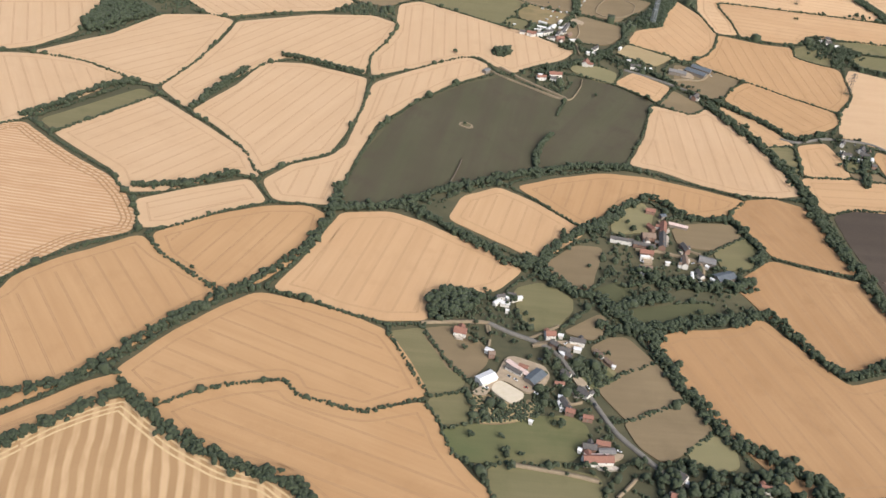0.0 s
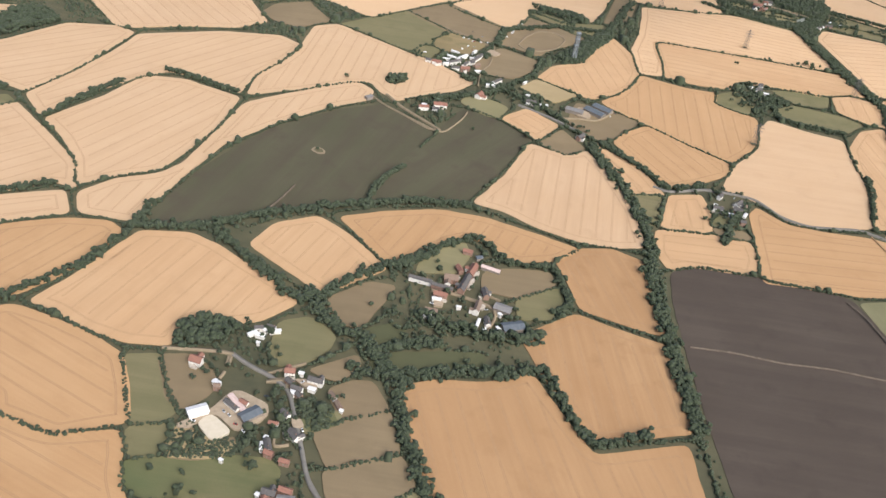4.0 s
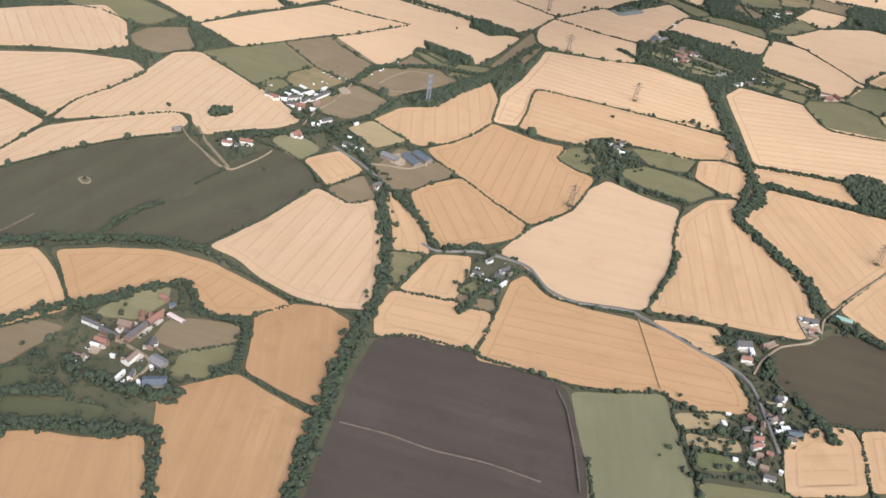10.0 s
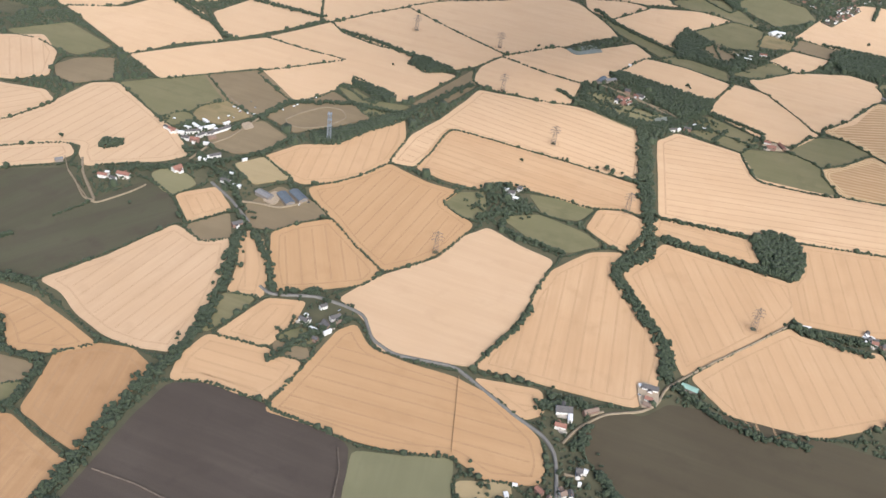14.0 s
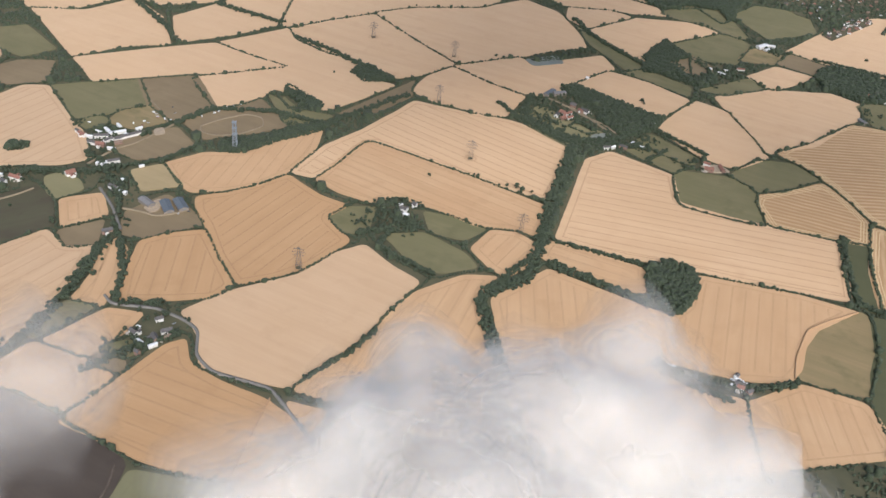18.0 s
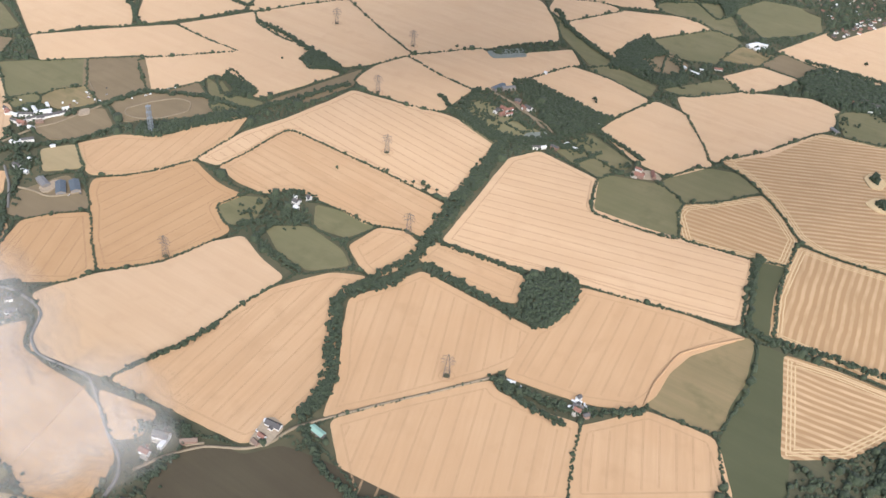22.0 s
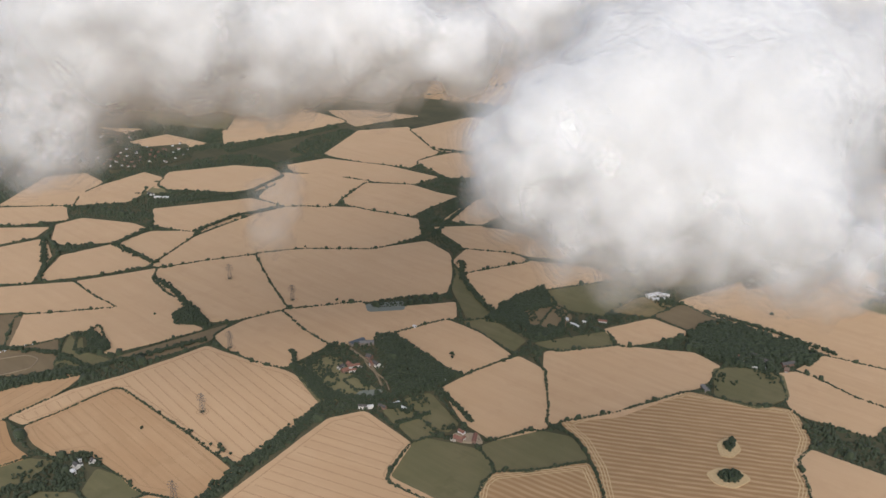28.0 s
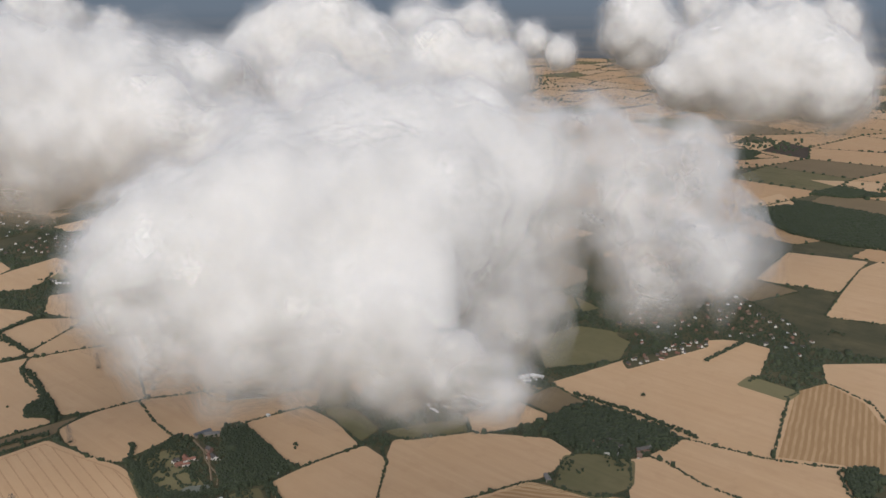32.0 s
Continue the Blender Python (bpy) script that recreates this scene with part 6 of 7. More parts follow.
def house(kind, x, y, length, width, turn):
    """Walls with gables, two roof slopes with eaves, chimney, door and windows."""
    name, label, category = NAMES[kind]
    home = kind in ("red", "slate", "brown")
    high = (min(1.8, 0.55 * width + 0.3) if home else 1.2 if width < 4.5 else 1.7) + float(rng.uniform(-0.15, 0.25))
    rise = width * (0.4 if home else 0.16)
    wall = BRICK if home and rng.random() < (0.3 if kind == "slate" else 0.6) else RENDERED if home or kind == "white" else WEATHERED
    thing = tagged(new(name), label, category, "farm and village buildings")
    thing.matrix_world = pose(x, y, 0.85, 0, 0, turn)
    l, w = length / 2, width / 2
    bm = bmesh.new()
    v = [bm.verts.new(c) for c in ((-l, -w, -1.0), (-l, w, -1.0), (-l, w, high), (-l, 0, high + rise), (-l, -w, high))]
    u = [bm.verts.new((-c.co.x, c.co.y, c.co.z)) for c in v]
    bm.faces.new(v[::-1])
    bm.faces.new(u)
    for i in range(5):
        j = (i + 1) % 5
        bm.faces.new((v[i], v[j], u[j], u[i]))
    part("wall", bm, wall, thing)
    over, thick = 0.22, 0.12
    slope = rise / w
    for side in (-1, 1):
        bm = bmesh.new()
        ring = []
        for end in (-l - over, l + over):
            ring.append([bm.verts.new((end, side * yy, zz)) for yy, zz in ((0, high + rise + 0.03), (w + over, high - over * slope + 0.03), (w + over, high - over * slope + 0.03 + thick), (0, high + rise + 0.03 + thick))])
        for i in range(4):
            j = (i + 1) % 4
            bm.faces.new((ring[0][i], ring[0][j], ring[1][j], ring[1][i]))
        bm.faces.new(ring[0][::-1])
        bm.faces.new(ring[1])
        bmesh.ops.recalc_face_normals(bm, faces=bm.faces)
        part("roof_slope", bm, ROOFS[kind], thing)
    if home:
        bm = bmesh.new()
        box(bm, l * 0.55, l * 0.55 + 0.3, -0.2, 0.2, high + rise * 0.6, high + rise + 0.45)
        part("chimney", bm, BRICK, thing, "brick chimney")
        for side in (-1, 1):
            for cx in (-0.55, 0.5):
                bm = bmesh.new()
                box(bm, cx * l - 0.22, cx * l + 0.22, side * w - 0.03, side * w + 0.03, high * 0.62, high * 0.9)
                part("window", bm, PANE, thing, "dark glazed window")
        bm = bmesh.new()
        box(bm, -0.2, 0.2, -w - 0.03, -w + 0.03, -0.3, 0.75)
        part("door", bm, WEATHERED, thing)
    else:
        bm = bmesh.new()
        box(bm, l - 0.03, l + 0.04, -w * 0.45, w * 0.45, -0.3, high * 0.85)
        part("door", bm, ROOFS["grey"], thing, "wide grey sliding barn door")
    if home and width > 2.7 and (y < 760 or rng.random() < 0.3):
        side, at = (1 if rng.random() < 0.5 else -1), float(rng.uniform(-0.35, 0.35)) * length
        ww, low, out = width * 0.34, high * 0.72, side * (w + width * float(rng.uniform(0.45, 0.8)))
        bm = bmesh.new()
        prism = [[bm.verts.new((at + dx, yy, zz)) for dx, zz in ((-ww, -1.0), (ww, -1.0), (ww, low), (0, low + ww * 0.7), (-ww, low))] for yy in (side * w * 0.2, out)]
        for i in range(5):
            j = (i + 1) % 5
            bm.faces.new((prism[0][i], prism[0][j], prism[1][j], prism[1][i]))
        bm.faces.new(prism[1])
        bmesh.ops.recalc_face_normals(bm, faces=bm.faces)
        part("wing", bm, RENDERED if rng.random() < 0.6 else wall, thing, "lower gabled wing")
        for s in (-1, 1):
            bm = bmesh.new()
            q = [[bm.verts.new((at + s * dx, yy, zz + lift)) for dx, zz in ((0, low + ww * 0.7 + 0.03), (ww + 0.15, low - 0.075)) for lift in (0, 0.1)] for yy in (side * w * 0.3, out + side * 0.15)]
            for a, b in ((0, 1), (1, 3), (3, 2), (2, 0)):
                bm.faces.new((q[0][a], q[0][b], q[1][b], q[1][a]))
            bm.faces.new((q[1][0], q[1][1], q[1][3], q[1][2]))
            bmesh.ops.recalc_face_normals(bm, faces=bm.faces)
            part("roof_slope", bm, ROOFS[kind], thing)
        bm = bmesh.new()
        n = 9
        cx, cy, rx, ry = -at * 1.2, -side * (w + 0.9), length * 0.42, 1.3
        ring = []
        for i in range(n):
            a = 2 * math.pi * i / n
            r = float(rng.uniform(0.65, 1.1))
            ring.append(bm.verts.new((cx + rx * r * math.cos(a), cy + ry * r * math.sin(a), 0.22)))
        bm.faces.new(ring)
        low_ring = [bm.verts.new((v.co.x, v.co.y, -0.9)) for v in ring]
        for i in range(n):
            bm.faces.new((ring[i], low_ring[i], low_ring[(i + 1) % n], ring[(i + 1) % n]))
        part("terrace", bm, PAVING, thing, "pale paved terrace")
    TAKEN.append((x, y))
    return thing


def town(outline, count):
    """Many houses in a far village, all over an outline."""
    line = rounded(outline, 1)
    if line[:, 1].mean() > 900:
        flat("village_green", rounded(line, 1), VERGE, 0.98, "rough green ground between village houses", "grass")
    gap = math.sqrt(abs((line[:, 0] * np.roll(line[:, 1], -1) - line[:, 1] * np.roll(line[:, 0], -1)).sum()) / 2 / count)
    p = scatter(line, gap)
    for x, y in p:
        kind = ("slate", "red", "brown", "slate", "brown", "red", "brown", "white")[int(rng.integers(0, 8))]
        house(kind, float(x), float(y), float(rng.uniform(3.0, 4.7)), float(rng.uniform(2.2, 2.9)), float(rng.uniform(0, 180)))
    q = scatter(line, gap * (0.3 if line[:, 1].mean() > 900 else 0.7))
    q = q[beside(q, 1.0) & ~in_clearing(q, 6.0)]
    at, size = crown_cloud(q, 1.7, 3.0, 3)
    tagged(link("trees", lumps("trees", at, size, TINY), CROWN), "dark green garden trees among houses", "trees", "", "stuff")
    TAKEN.extend(map(tuple, q))


def car(x, y, turn, paint):
    """A parked car: body, glazed cabin, four wheels."""
    thing = tagged(new("parked_car"), "small car parked in a yard", "car", "parked cars")
    thing.matrix_world = pose(x, y, 1.06, 0, 0, turn)
    bm = bmesh.new()
    box(bm, -0.95, 0.95, -0.4, 0.4, 0.12, 0.42)
    bmesh.ops.bevel(bm, geom=bm.edges[:], offset=0.07, segments=2, affect="EDGES")
    part("body", bm, paint, thing)
    bm = bmesh.new()
    box(bm, -0.6, 0.45, -0.34, 0.34, 0.4, 0.66)
    for v in bm.verts:
        if v.co.z > 0.6:
            v.co.x = v.co.x * 0.7
            v.co.y *= 0.85
    part("cabin", bm, PANE, thing, "dark glazed cabin")
    for sx in (-0.6, 0.6):
        for sy in (-0.4, 0.4):
            bm = bmesh.new()
            limb(bm, (sx, sy - 0.06, 0.12), (sx, sy + 0.06, 0.12), 0.15, 0.15, 10)
            part("wheel", bm, RUBBER, thing)


def caravan(x, y, turn):
    """A parked caravan: rounded body, side windows, wheels, drawbar."""
    thing = tagged(new("caravan"), "small white caravan parked on dry grass", "caravan", "caravans")
    thing.matrix_world = pose(x, y, 0.2, 0, 0, turn)
    bm = bmesh.new()
    box(bm, -1.1, 1.1, -0.5, 0.5, 0.2, 1.15)
    bmesh.ops.bevel(bm, geom=bm.edges[:], offset=0.14, segments=2, affect="EDGES")
    part("body", bm, CARS[0], thing)
    for side in (-1, 1):
        bm = bmesh.new()
        box(bm, -0.6, 0.5, side * 0.5 - 0.02, side * 0.5 + 0.02, 0.62, 0.92)
        part("window", bm, PANE, thing, "dark side window")
        bm = bmesh.new()
        limb(bm, (0, side * 0.44 - 0.06, 0.16), (0, side * 0.44 + 0.06, 0.16), 0.17, 0.17, 10)
        part("wheel", bm, RUBBER, thing)
    bm = bmesh.new()
    beam(bm, (1.0, 0, 0.24), (1.6, 0, 0.2), 0.05)
    part("drawbar", bm, STEEL, thing)


def beam(bm, a, b, r):
    limb(bm, a, b, r, r, 4)


def pylon(x, y, turn, high=17.0):
    """A lattice tower: legs, bracing, three pairs of arms, insulators."""
    thing = tagged(new("pylon"), "grey steel lattice electricity pylon in a wheat field", "pylon", "pylons")
    thing.matrix_world = pose(x, y, 0.2, 0, 0, turn)
    half = lambda z: 1.55 * (1 - z / high) ** 0.8 + 0.28  # noqa: E731
    for sx in (-1, 1):
        for sy in (-1, 1):
            bm = bmesh.new()
            for i in range(6):
                z0, z1 = high * i / 6, high * (i + 1) / 6 * 0.999
                beam(bm, (sx * half(z0), sy * half(z0), z0), (sx * half(z1), sy * half(z1), z1), 0.075)
            part("leg", bm, STEEL, thing)
    bm = bmesh.new()
    for i in range(7):
        z0, z1 = high * i / 7, high * (i + 1) / 7 * 0.999
        for sx, sy, tx, ty in ((-1, -1, 1, -1), (1, -1, 1, 1), (1, 1, -1, 1), (-1, 1, -1, -1)):
            beam(bm, (sx * half(z0), sy * half(z0), z0), (tx * half(z1), ty * half(z1), z1), 0.05)
            beam(bm, (tx * half(z0), ty * half(z0), z0), (sx * half(z1), sy * half(z1), z1), 0.05)
    part("bracing", bm, STEEL, thing)
    for k, z in enumerate((0.62, 0.76, 0.9)):
        reach = (3.6, 4.3, 3.2)[k]
        for side in (-1, 1):
            bm = bmesh.new()
            for sy in (-1, 1):
                beam(bm, (side * half(z * high), sy * half(z * high), z * high), (side * reach, 0, z * high), 0.07)
                beam(bm, (side * half(z * high + 1), sy * half(z * high + 1), z * high + 1), (side * reach, 0, z * high), 0.06)
            arm = part("arm", bm, STEEL, thing)
            bm = bmesh.new()
            limb(bm, (side * reach, 0, z * high), (side * reach, 0, z * high - 1.1), 0.07, 0.07, 6)
            part("insulator", bm, PANE, arm)
    bm = bmesh.new()
    bmesh.ops.create_circle(bm, cap_ends=True, segments=20, radius=1.9)
    for v in bm.verts:
        v.co.z = 0.85
        v.co.xy *= 1 + 0.15 * noise.noise(v.co)
    part("scrub", bm, VERGE, thing, "uncropped scrub round the feet")
    bm = bmesh.new()
    rings = [[bm.verts.new((r * math.cos(math.pi * i / 18) * (1 + 0.05 * math.sin(i)), r * math.sin(math.pi * i / 18), 0.83)) for i in range(36)] for r in (4.3, 4.75)]
    for i in range(36):
        bm.faces.new((rings[0][i], rings[1][i], rings[1][(i + 1) % 36], rings[0][(i + 1) % 36]))
    part("wheel_tracks", bm, MID_TRACK, thing, "wheel tracks curving round the feet")


def mast(x, y, high):
    """A square lattice mast with drums."""
    thing = tagged(new("radio_mast"), "blue-grey steel lattice mast beside a wood", "mast")
    thing.matrix_world = pose(x, y, 0, 0, 0, 20)
    for sx in (-1, 1):
        for sy in (-1, 1):
            bm = bmesh.new()
            beam(bm, (sx * 1.5, sy * 1.5, -0.3), (sx * 1.1, sy * 1.1, high), 0.22)
            part("leg", bm, BLUEPAINT, thing)
    bm = bmesh.new()
    for i in range(12):
        z0, z1 = high * i / 12, high * (i + 1) / 12
        for sx, sy, tx, ty in ((-1, -1, 1, -1), (1, -1, 1, 1), (1, 1, -1, 1), (-1, 1, -1, -1)):
            beam(bm, (sx * 1.35, sy * 1.35, z0), (tx * 1.3, ty * 1.3, z1), 0.12)
            beam(bm, (sx * 1.35, sy * 1.35, z0), (tx * 1.35, ty * 1.35, z0), 0.12)
    part("bracing", bm, BLUEPAINT, thing)
    for z in (0.55, 0.75, 0.95):
        bm = bmesh.new()
        box(bm, -1.7, 1.7, -1.7, 1.7, high * z, high * z + 0.35)
        part("platform", bm, BLUEPAINT, thing)

# ---- farms and villages ----
house("red", 442.3, 415.8, 5.5, 2.6, 37)
house("slate", 439.9, 405.1, 3.9, 2.2, -12)
house("brown", 444.9, 402.5, 4.0, 2.4, 0)
house("red", 448.2, 412.4, 3.2, 2.4, -13)
house("white", 431.9, 402.9, 2.1, 1.4, 3)
house("slate", 447.5, 396.9, 5.2, 2.6, -3)
house("brown", 443.2, 410.2, 3.2, 2.2, 9)
house("white", 453.2, 403.1, 1.7, 1.4, -33)
house("white", 644.3, 1154.2, 13.9, 4.0, 25)
house("red", 629.0, 1160.7, 8.0, 4.0, 12)
house("slate", 634.2, 1171.3, 7.2, 4.0, 8)
house("slate", 662.7, 1177.0, 12.6, 4.0, 57)
house("white", 663.3, 1183.6, 4.7, 3.0, 65)
house("brown", 665.9, 1165.4, 3.8, 3.5, 12)
house("white", 506.8, 1228.9, 15.9, 6.0, 64)
house("white", 514.8, 1224.0, 13.0, 4.0, 57)
house("white", 595.2, 647.9, 3.7, 1.6, -3)
house("red", 598.0, 640.8, 4.1, 3.0, 4)
house("white", 602.2, 646.3, 3.6, 1.6, -3)
house("slate", 603.2, 640.8, 3.6, 2.6, 53)
house("white", 593.8, 640.8, 2.7, 1.6, 2)
house("red", 34.6, 287.3, 5.4, 4.0, -11)
house("white", 46.8, 276.9, 3.3, 2.2, -27)
house("brown", 47.7, 274.5, 2.6, 2.2, 7)
house("white", 45.0, 259.4, 7.9, 5.0, 36)
house("pink", 58.8, 267.2, 12.0, 2.2, -43)
house("red", 61.0, 268.4, 3.8, 2.0, -23)
house("slate", 56.7, 265.6, 7.4, 2.0, -33)
house("blue", 65.4, 262.4, 8.6, 5.2, 49)
house("red", 74.2, 290.1, 4.3, 3.2, 8)
house("white", 79.0, 290.8, 2.2, 1.5, -13)
house("slate", 86.0, 287.5, 6.5, 2.8, -7)
house("slate", 75.6, 284.4, 3.6, 2.4, -34)
house("slate", 79.5, 280.9, 4.9, 2.4, -11)
house("white", 85.5, 282.7, 3.2, 1.8, -11)
house("white", 78.8, 278.8, 2.3, 1.7, -45)
house("slate", 81.2, 277.8, 2.9, 2.2, -35)
house("brown", 94.8, 280.8, 4.3, 1.8, -50)
house("brown", 98.2, 276.1, 4.3, 1.8, -54)
house("white", 100.0, 273.5, 1.4, 1.2, -20)
house("slate", 84.9, 255.9, 5.4, 2.8, -47)
house("slate", 78.7, 266.3, 4.4, 2.2, -39)
house("red", 75.4, 260.5, 3.8, 1.6, -3)
house("white", 74.8, 252.4, 1.5, 1.4, -11)
house("white", 51.6, 310.4, 4.2, 1.5, 48)
house("white", 55.3, 310.0, 4.2, 1.9, -8)
house("slate", 53.5, 314.4, 3.7, 1.9, 17)
house("white", 56.5, 314.0, 2.1, 1.5, -49)
house("white", 61.0, 314.1, 5.0, 1.5, 19)
house("slate", 58.7, 316.5, 3.9, 1.8, -10)
house("white", 56.0, 304.9, 1.4, 1.0, -6)
house("slate", 76.5, 248.3, 6.1, 2.6, -67)
house("red", 78.0, 244.6, 3.6, 2.4, -16)
house("white", 74.3, 247.8, 3.9, 1.2, -80)
house("red", 84.8, 242.2, 3.9, 2.0, -7)
house("white", 82.6, 242.9, 1.4, 1.0, -54)
house("slate", 83.3, 226.7, 5.2, 3.0, -3)
house("red", 88.9, 228.8, 5.1, 2.4, -9)
house("grey", 89.9, 225.2, 6.3, 2.6, 5)
house("red", 85.7, 220.5, 11.5, 3.6, 5)
house("pink", 85.5, 222.4, 9.4, 1.6, 5)
house("white", 79.5, 225.2, 1.4, 1.4, -18)
house("slate", 117.0, 215.6, 3.4, 3.2, -52)
house("white", 118.7, 213.2, 1.6, 1.4, -35)
house("red", 111.8, 205.9, 2.7, 2.8, -10)
house("white", 61.7, 237.8, 1.4, 1.0, -22)
house("red", 139.9, 401.8, 5.0, 2.6, -7)
house("blue", 146.3, 398.6, 3.4, 2.4, 28)
house("pink", 153.0, 390.0, 10.0, 2.4, -16)
house("red", 143.8, 385.6, 9.3, 3.4, -104)
house("slate", 140.9, 373.1, 13.4, 3.4, -102)
house("red", 137.2, 385.0, 4.9, 2.6, -62)
house("brown", 133.9, 375.8, 6.9, 4.2, 3)
house("slate", 118.9, 370.6, 11.5, 2.4, -8)
house("slate", 130.2, 367.5, 10.9, 2.4, -11)
house("red", 130.2, 360.9, 6.7, 2.8, -4)
house("white", 128.8, 357.5, 4.5, 1.4, 0)
house("brown", 127.4, 347.5, 6.0, 2.8, -3)
house("white", 126.0, 344.1, 3.8, 1.4, 9)
house("white", 140.0, 354.4, 2.2, 1.0, 5)
house("brown", 149.0, 356.1, 8.3, 2.8, -98)
house("slate", 151.9, 368.4, 6.3, 3.0, -75)
house("grey", 161.2, 358.6, 8.2, 5.2, -16)
house("white", 160.2, 354.2, 1.8, 1.4, -41)
house("slate", 154.6, 346.4, 5.5, 2.6, -75)
house("white", 150.2, 344.1, 6.4, 1.1, -99)
house("blue", 166.9, 345.8, 10.6, 6.0, 25)
house("white", 160.2, 343.1, 2.5, 1.2, -48)
house("white", 153.5, 340.9, 1.4, 1.4, -70)
house("slate", 437.5, 492.8, 8.4, 5.0, 19)
house("white", 441.9, 489.1, 5.0, 2.2, -77)
house("red", 438.8, 480.9, 5.8, 3.0, 7)
house("brown", 450.7, 498.6, 8.4, 2.6, 42)
house("slate", 476.5, 532.3, 8.8, 3.6, 7)
house("white", 471.2, 532.0, 1.9, 1.6, -54)
house("red", 477.2, 523.0, 4.1, 2.6, -4)
house("brown", 477.1, 518.3, 4.2, 2.4, -11)
house("green", 496.9, 543.0, 9.0, 3.8, -7)
house("slate", 454.9, 454.8, 3.1, 3.2, 13)
house("white", 457.7, 456.4, 2.0, 2.4, -6)
house("white", 456.8, 447.5, 1.4, 1.2, 10)
house("brown", 451.0, 437.4, 3.3, 3.2, 45)
house("slate", 454.5, 438.9, 4.1, 2.4, -70)
house("white", 456.6, 434.2, 4.3, 2.0, 16)
house("blue", 461.6, 432.1, 7.2, 3.8, 15)
house("white", 453.6, 430.4, 3.8, 1.6, 22)
house("slate", 459.0, 427.0, 3.7, 2.6, 5)
house("white", 426.8, 425.4, 2.7, 1.8, -59)
house("white", 426.6, 420.5, 1.4, 1.2, -38)
house("red", 440.4, 434.6, 4.1, 2.6, -31)
house("white", 443.6, 425.0, 2.1, 1.6, 8)
house("red", 442.9, 420.6, 5.3, 2.8, 19)
house("slate", 438.4, 426.6, 5.7, 1.8, 33)
house("white", 428.8, 433.0, 2.2, 1.2, 16)
house("brown", 445.6, 431.1, 3.9, 2.2, -94)
house("slate", 285.4, 492.9, 5.6, 2.8, -11)
house("white", 293.6, 488.4, 4.7, 2.2, -11)
house("slate", 298.2, 495.6, 5.9, 3.0, -30)
house("slate", 299.6, 503.6, 6.4, 3.0, 53)
house("slate", 289.0, 509.5, 4.4, 2.4, 58)
house("white", 301.4, 490.4, 5.1, 1.6, 65)
house("slate", 298.6, 481.4, 3.1, 2.2, 0)
house("brown", 302.9, 499.9, 4.5, 2.0, 56)
house("white", 284.4, 497.9, 2.1, 1.2, 0)
house("white", 110.0, 662.9, 13.1, 3.0, 61)
house("white", 102.0, 660.9, 7.2, 2.4, -19)
house("white", 103.8, 671.5, 6.8, 2.0, -25)
house("white", 119.0, 664.5, 6.1, 2.2, -5)
house("slate", 105.7, 651.3, 10.7, 2.6, 39)
house("slate", 120.7, 662.8, 21.5, 2.8, 69)
house("red", 114.3, 641.0, 6.7, 3.0, 18)
house("red", 92.5, 644.7, 7.0, 3.0, -7)
house("white", 99.2, 645.8, 4.5, 2.0, 22)
house("slate", 107.2, 639.5, 5.9, 2.4, 16)
house("white", 124.8, 641.6, 5.9, 2.0, 16)
house("slate", 113.5, 649.9, 7.3, 2.4, 74)
house("white", 98.4, 655.5, 5.3, 1.6, 2)
house("brown", 122.5, 650.9, 5.8, 2.6, 53)
house("white", 118.4, 677.5, 5.3, 2.0, 68)
house("slate", 85.7, 646.8, 4.2, 2.4, -7)
house("slate", 139.8, 628.2, 8.8, 2.6, 56)
house("white", 135.3, 619.8, 6.3, 2.6, 10)
house("white", 137.8, 621.9, 7.0, 1.8, 111)
house("red", 128.9, 597.9, 6.7, 4.6, 70)
house("slate", 166.2, 601.0, 7.1, 3.2, -1)
house("white", 174.9, 600.0, 6.7, 3.0, 12)
house("white", 163.5, 612.9, 2.8, 1.6, -4)
house("slate", 201.4, 558.9, 6.8, 3.0, 55)
house("white", 160.4, 634.7, 3.7, 1.6, 59)
house("red", 93.5, 564.5, 6.7, 2.6, 13)
house("red", 104.1, 572.3, 9.1, 3.4, 7)
house("white", 93.0, 569.8, 3.0, 1.8, 17)
house("slate", 101.7, 564.4, 4.4, 2.4, 0)
house("grey", 55.1, 566.7, 5.2, 3.2, 52)
house("grey", 197.5, 599.4, 12.4, 5.5, -15)
house("blue", 212.1, 602.8, 15.3, 6.6, -36)
house("blue", 217.9, 610.0, 14.3, 6.6, -32)
house("red", 148.0, 213.0, 3.8, 3.1, -9)
house("slate", 346.3, 695.2, 4.8, 3.1, 1)
house("slate", 349.6, 705.6, 3.3, 2.8, -3)
house("white", 350.9, 690.4, 3.9, 2.8, -6)
house("white", 341.3, 700.4, 2.5, 2.1, -16)
house("red", 387.6, 921.0, 10.4, 2.8, 62)
house("red", 392.3, 915.2, 6.6, 2.4, 60)
house("red", 395.6, 934.4, 5.1, 2.8, -32)
house("grey", 365.7, 958.9, 12.6, 5.0, 49)
house("slate", 438.4, 880.8, 6.5, 2.4, 34)
house("slate", 449.7, 891.2, 6.7, 2.4, 5)
house("slate", 456.3, 954.4, 5.0, 2.8, -34)
house("red", 521.8, 897.0, 7.4, 3.5, 8)
house("red", 530.6, 904.8, 10.4, 2.8, -60)
house("red", 518.2, 905.0, 5.5, 2.8, -2)
house("white", 485.2, 1116.1, 8.3, 2.8, -8)
house("white", 472.5, 1121.3, 4.8, 2.1, -46)
house("white", 513.4, 1237.7, 12.7, 3.5, 15)
house("white", 481.4, 1116.1, 5.3, 2.8, 1)
house("white", 487.4, 1127.9, 3.7, 2.1, -4)
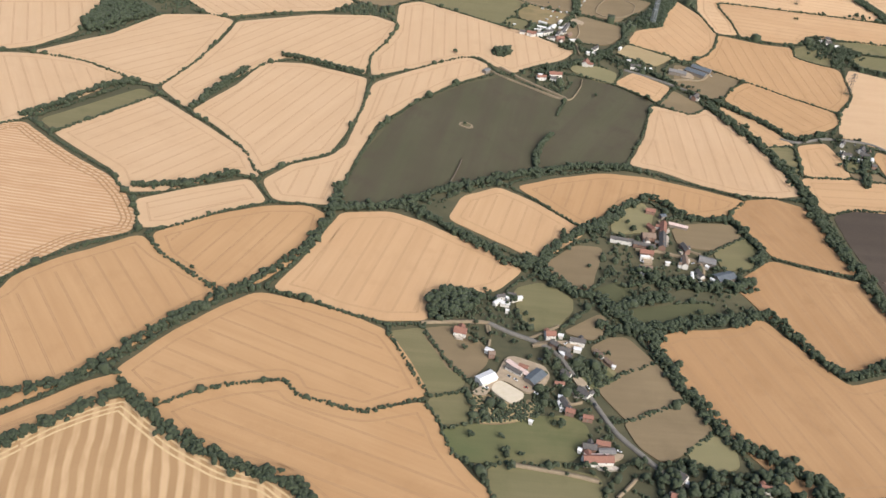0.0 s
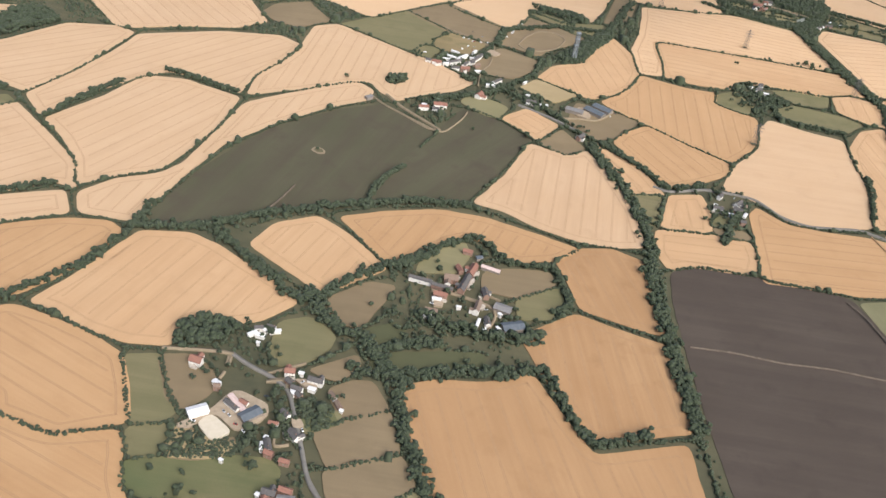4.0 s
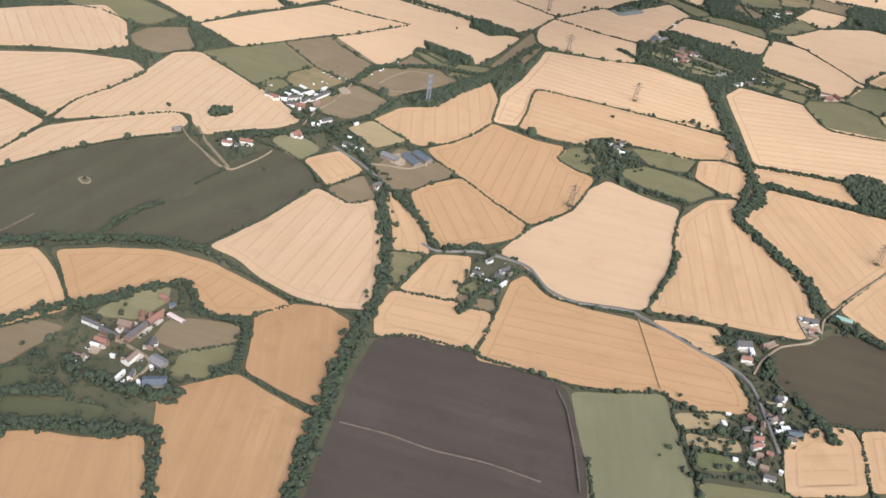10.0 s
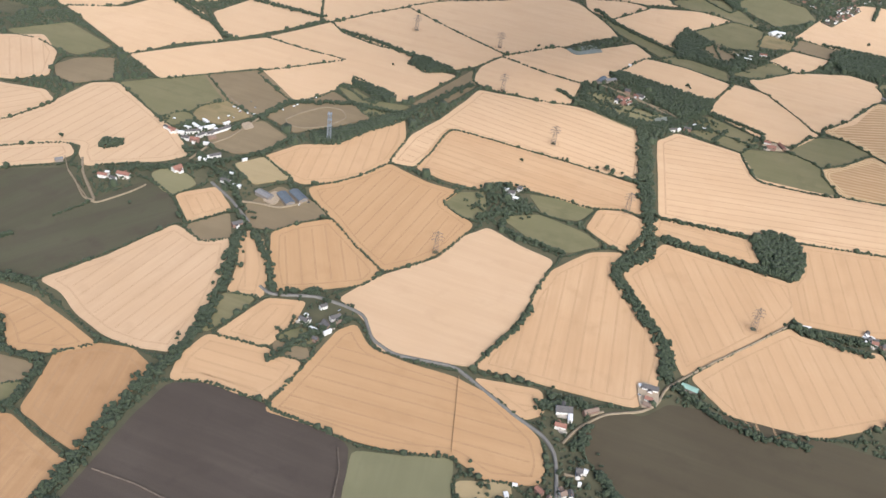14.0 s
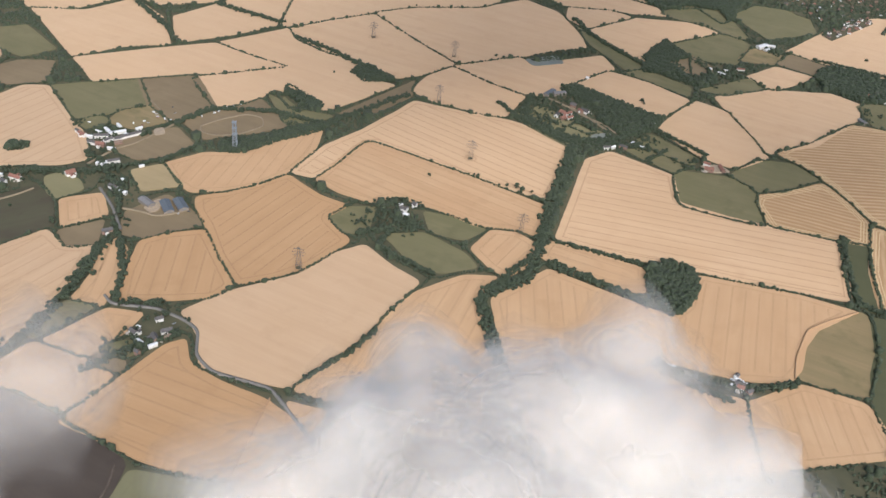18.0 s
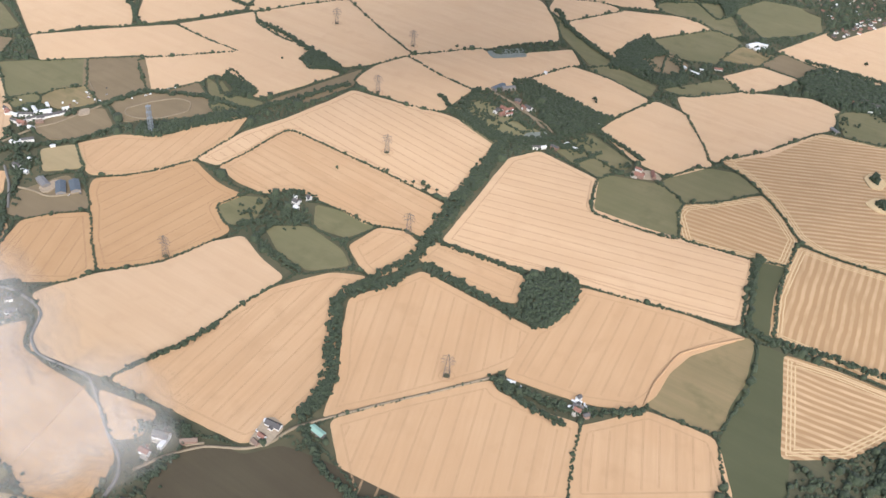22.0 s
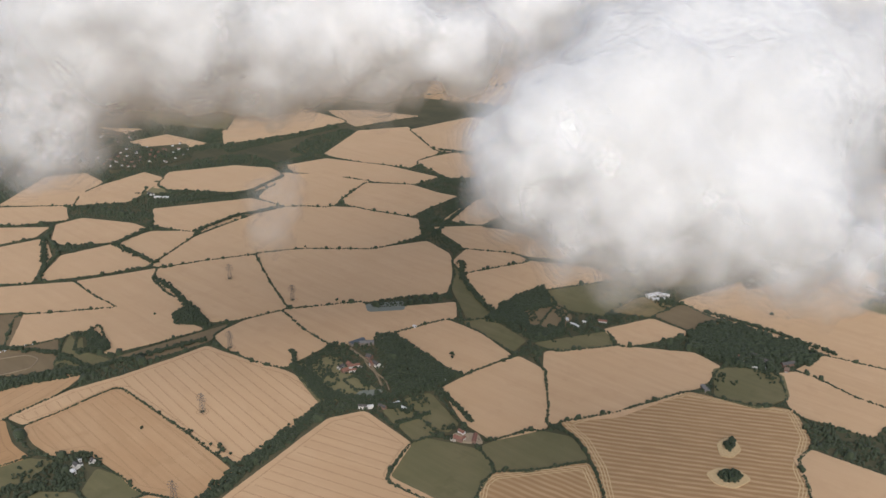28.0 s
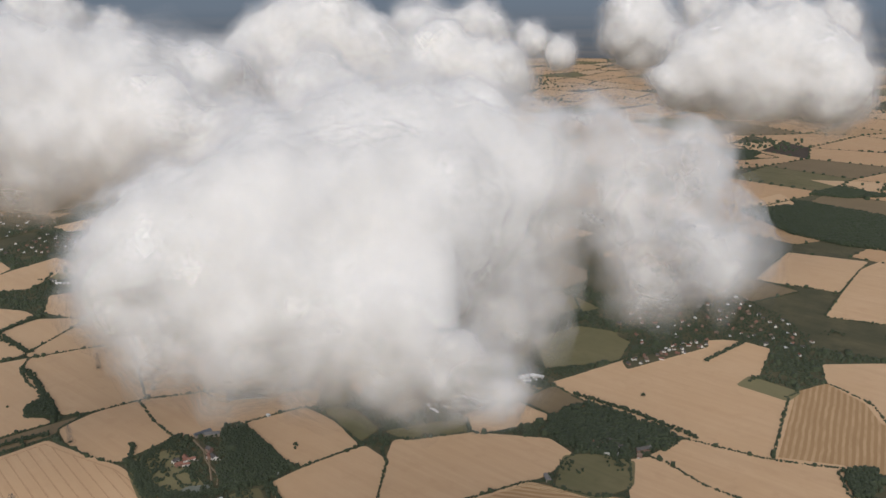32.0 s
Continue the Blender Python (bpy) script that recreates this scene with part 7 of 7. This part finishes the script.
house("slate", 645.6, 1168.4, 9.2, 3.5, 0)
house("slate", 657.2, 1188.2, 5.4, 2.8, 7)
house("red", 500.0, 1140.1, 7.9, 2.8, 24)
house("white", -120.7, 1069.0, 19.1, 3.5, 36)
house("white", 375.2, 1012.1, 3.0, 2.8, 4)
house("slate", -140.1, 1065.8, 11.2, 2.8, 7)
house("grey", 626.4, 1089.3, 9.6, 4.0, -42)
house("slate", 597.1, 643.7, 6.1, 2.8, 10)
house("slate", 594.0, 650.4, 3.0, 2.4, 71)
house("white", 597.0, 641.8, 2.2, 2.1, 64)
house("white", 557.8, 637.3, 5.0, 1.8, 13)
house("slate", 385.9, 941.6, 5.3, 4.2, 7)
house("slate", 399.0, 936.6, 7.5, 4.2, -11)
house("slate", 381.0, 912.4, 5.8, 3.5, 94)
house("red", 383.4, 920.3, 5.4, 4.2, -14)
house("red", 387.3, 911.3, 6.1, 3.5, 73)
house("blue", 357.9, 954.4, 15.1, 5.0, 81)
house("white", 458.0, 953.4, 5.3, 2.8, 77)
house("white", 442.2, 885.5, 4.6, 2.8, 60)
house("white", 454.3, 903.0, 4.4, 2.4, 81)
house("white", 462.9, 901.1, 4.4, 2.8, 6)
town([(-290.0, 886.1), (-283.6, 926.9), (-358.9, 1018.1), (-396.0, 1113.0), (-403.2, 1207.7), (-465.9, 1219.9), (-561.7, 1198.5), (-487.8, 1084.6), (-386.3, 967.1), (-357.1, 920.5)], 60)
town([(552.3, 1521.8), (562.9, 1595.3), (634.9, 1555.0), (688.3, 1511.9), (704.5, 1447.7), (652.0, 1460.9), (603.6, 1440.5)], 44)
town([(452.6, 1471.4), (500.3, 1520.4), (562.7, 1498.4), (590.1, 1448.4), (557.7, 1368.8), (521.7, 1380.0)], 34)
town([(558.2, 1324.2), (598.9, 1436.5), (611.2, 1416.6), (572.9, 1309.8)], 26)
town([(-338.3, 1082.7), (-367.8, 1164.8), (-329.3, 1251.5), (-253.5, 1209.1), (-249.0, 1128.9), (-287.4, 1071.5)], 40)

# ---- pylons, mast and parked cars ----
pylon(526.3, 619.1, 20)
pylon(351.9, 794.5, 20)
pylon(428.2, 717.9, 20)
pylon(247.5, 974.9, 20)
pylon(159.9, 965.6, 40)
pylon(283.0, 872.6, 20)
pylon(325.1, 595.9, 20)
mast(197.0, 696.1, 25.0)
car(99.5, 662.7, 146, CARS[0])
car(106.5, 655.9, 15, CARS[0])
car(101.0, 673.2, 32, CARS[1])
car(105.3, 671.4, 42, CARS[0])
car(116.8, 657.1, 32, CARS[2])
car(118.1, 663.7, 144, CARS[1])
car(119.8, 669.5, 156, CARS[0])
car(116.0, 683.5, 104, CARS[3])
car(117.0, 689.1, 7, CARS[0])
car(103.6, 644.9, 16, CARS[0])
car(97.9, 650.1, 59, CARS[1])
car(111.6, 645.8, 77, CARS[0])
car(113.0, 721.9, 111, CARS[2])
car(121.5, 714.8, 86, CARS[1])
car(111.3, 705.1, 47, CARS[0])
car(116.0, 700.8, 28, CARS[3])
car(145.8, 738.5, 124, CARS[0])
car(148.3, 744.3, 132, CARS[0])
car(150.5, 748.6, 5, CARS[1])
car(116.4, 653.5, 20, CARS[0])
car(301.9, 496.6, 81, CARS[2])
car(298.3, 511.4, 70, CARS[1])
car(472.0, 524.7, 159, CARS[0])
car(476.5, 529.5, 93, CARS[3])
car(493.6, 538.2, 75, CARS[0])
car(456.8, 448.6, 77, CARS[0])
car(440.9, 489.2, 119, CARS[1])
car(223.3, 601.3, 105, CARS[0])
car(227.2, 607.1, 31, CARS[2])
car(54.6, 262.5, 132, CARS[1])
car(57.3, 260.9, 136, CARS[0])
car(61.2, 256.8, 172, CARS[3])
car(65.2, 254.0, 141, CARS[0])
car(80.7, 286.2, 51, CARS[0])
car(84.7, 288.2, 57, CARS[1])
car(87.3, 259.9, 116, CARS[0])
car(88.9, 250.4, 117, CARS[2])
car(90.5, 225.5, 125, CARS[1])
car(95.1, 226.5, 156, CARS[0])
car(130.4, 357.7, 52, CARS[3])
car(126.8, 354.2, 168, CARS[0])
car(160.5, 361.5, 0, CARS[0])
car(153.4, 356.5, 13, CARS[1])
car(44.9, 254.8, 175, CARS[0])
car(68.5, 274.5, 169, CARS[2])
caravan(106.8, 706.6, 0)
caravan(114.9, 702.2, 67)
caravan(121.5, 703.0, 134)
caravan(126.5, 704.0, 21)
caravan(135.9, 715.7, 88)
caravan(141.1, 724.4, 155)
caravan(145.3, 735.2, 42)
caravan(146.2, 739.8, 109)
caravan(147.7, 746.2, 176)
caravan(112.1, 690.2, 63)
caravan(108.0, 682.5, 130)
caravan(80.8, 663.5, 17)
caravan(144.7, 744.8, 84)
caravan(147.0, 750.1, 151)
caravan(149.7, 755.6, 38)
caravan(152.3, 761.2, 105)
caravan(592.4, 647.1, 172)
caravan(594.2, 651.3, 59)
caravan(598.6, 648.6, 126)
caravan(602.5, 645.0, 13)
caravan(563.6, 637.8, 80)
caravan(572.6, 637.7, 147)
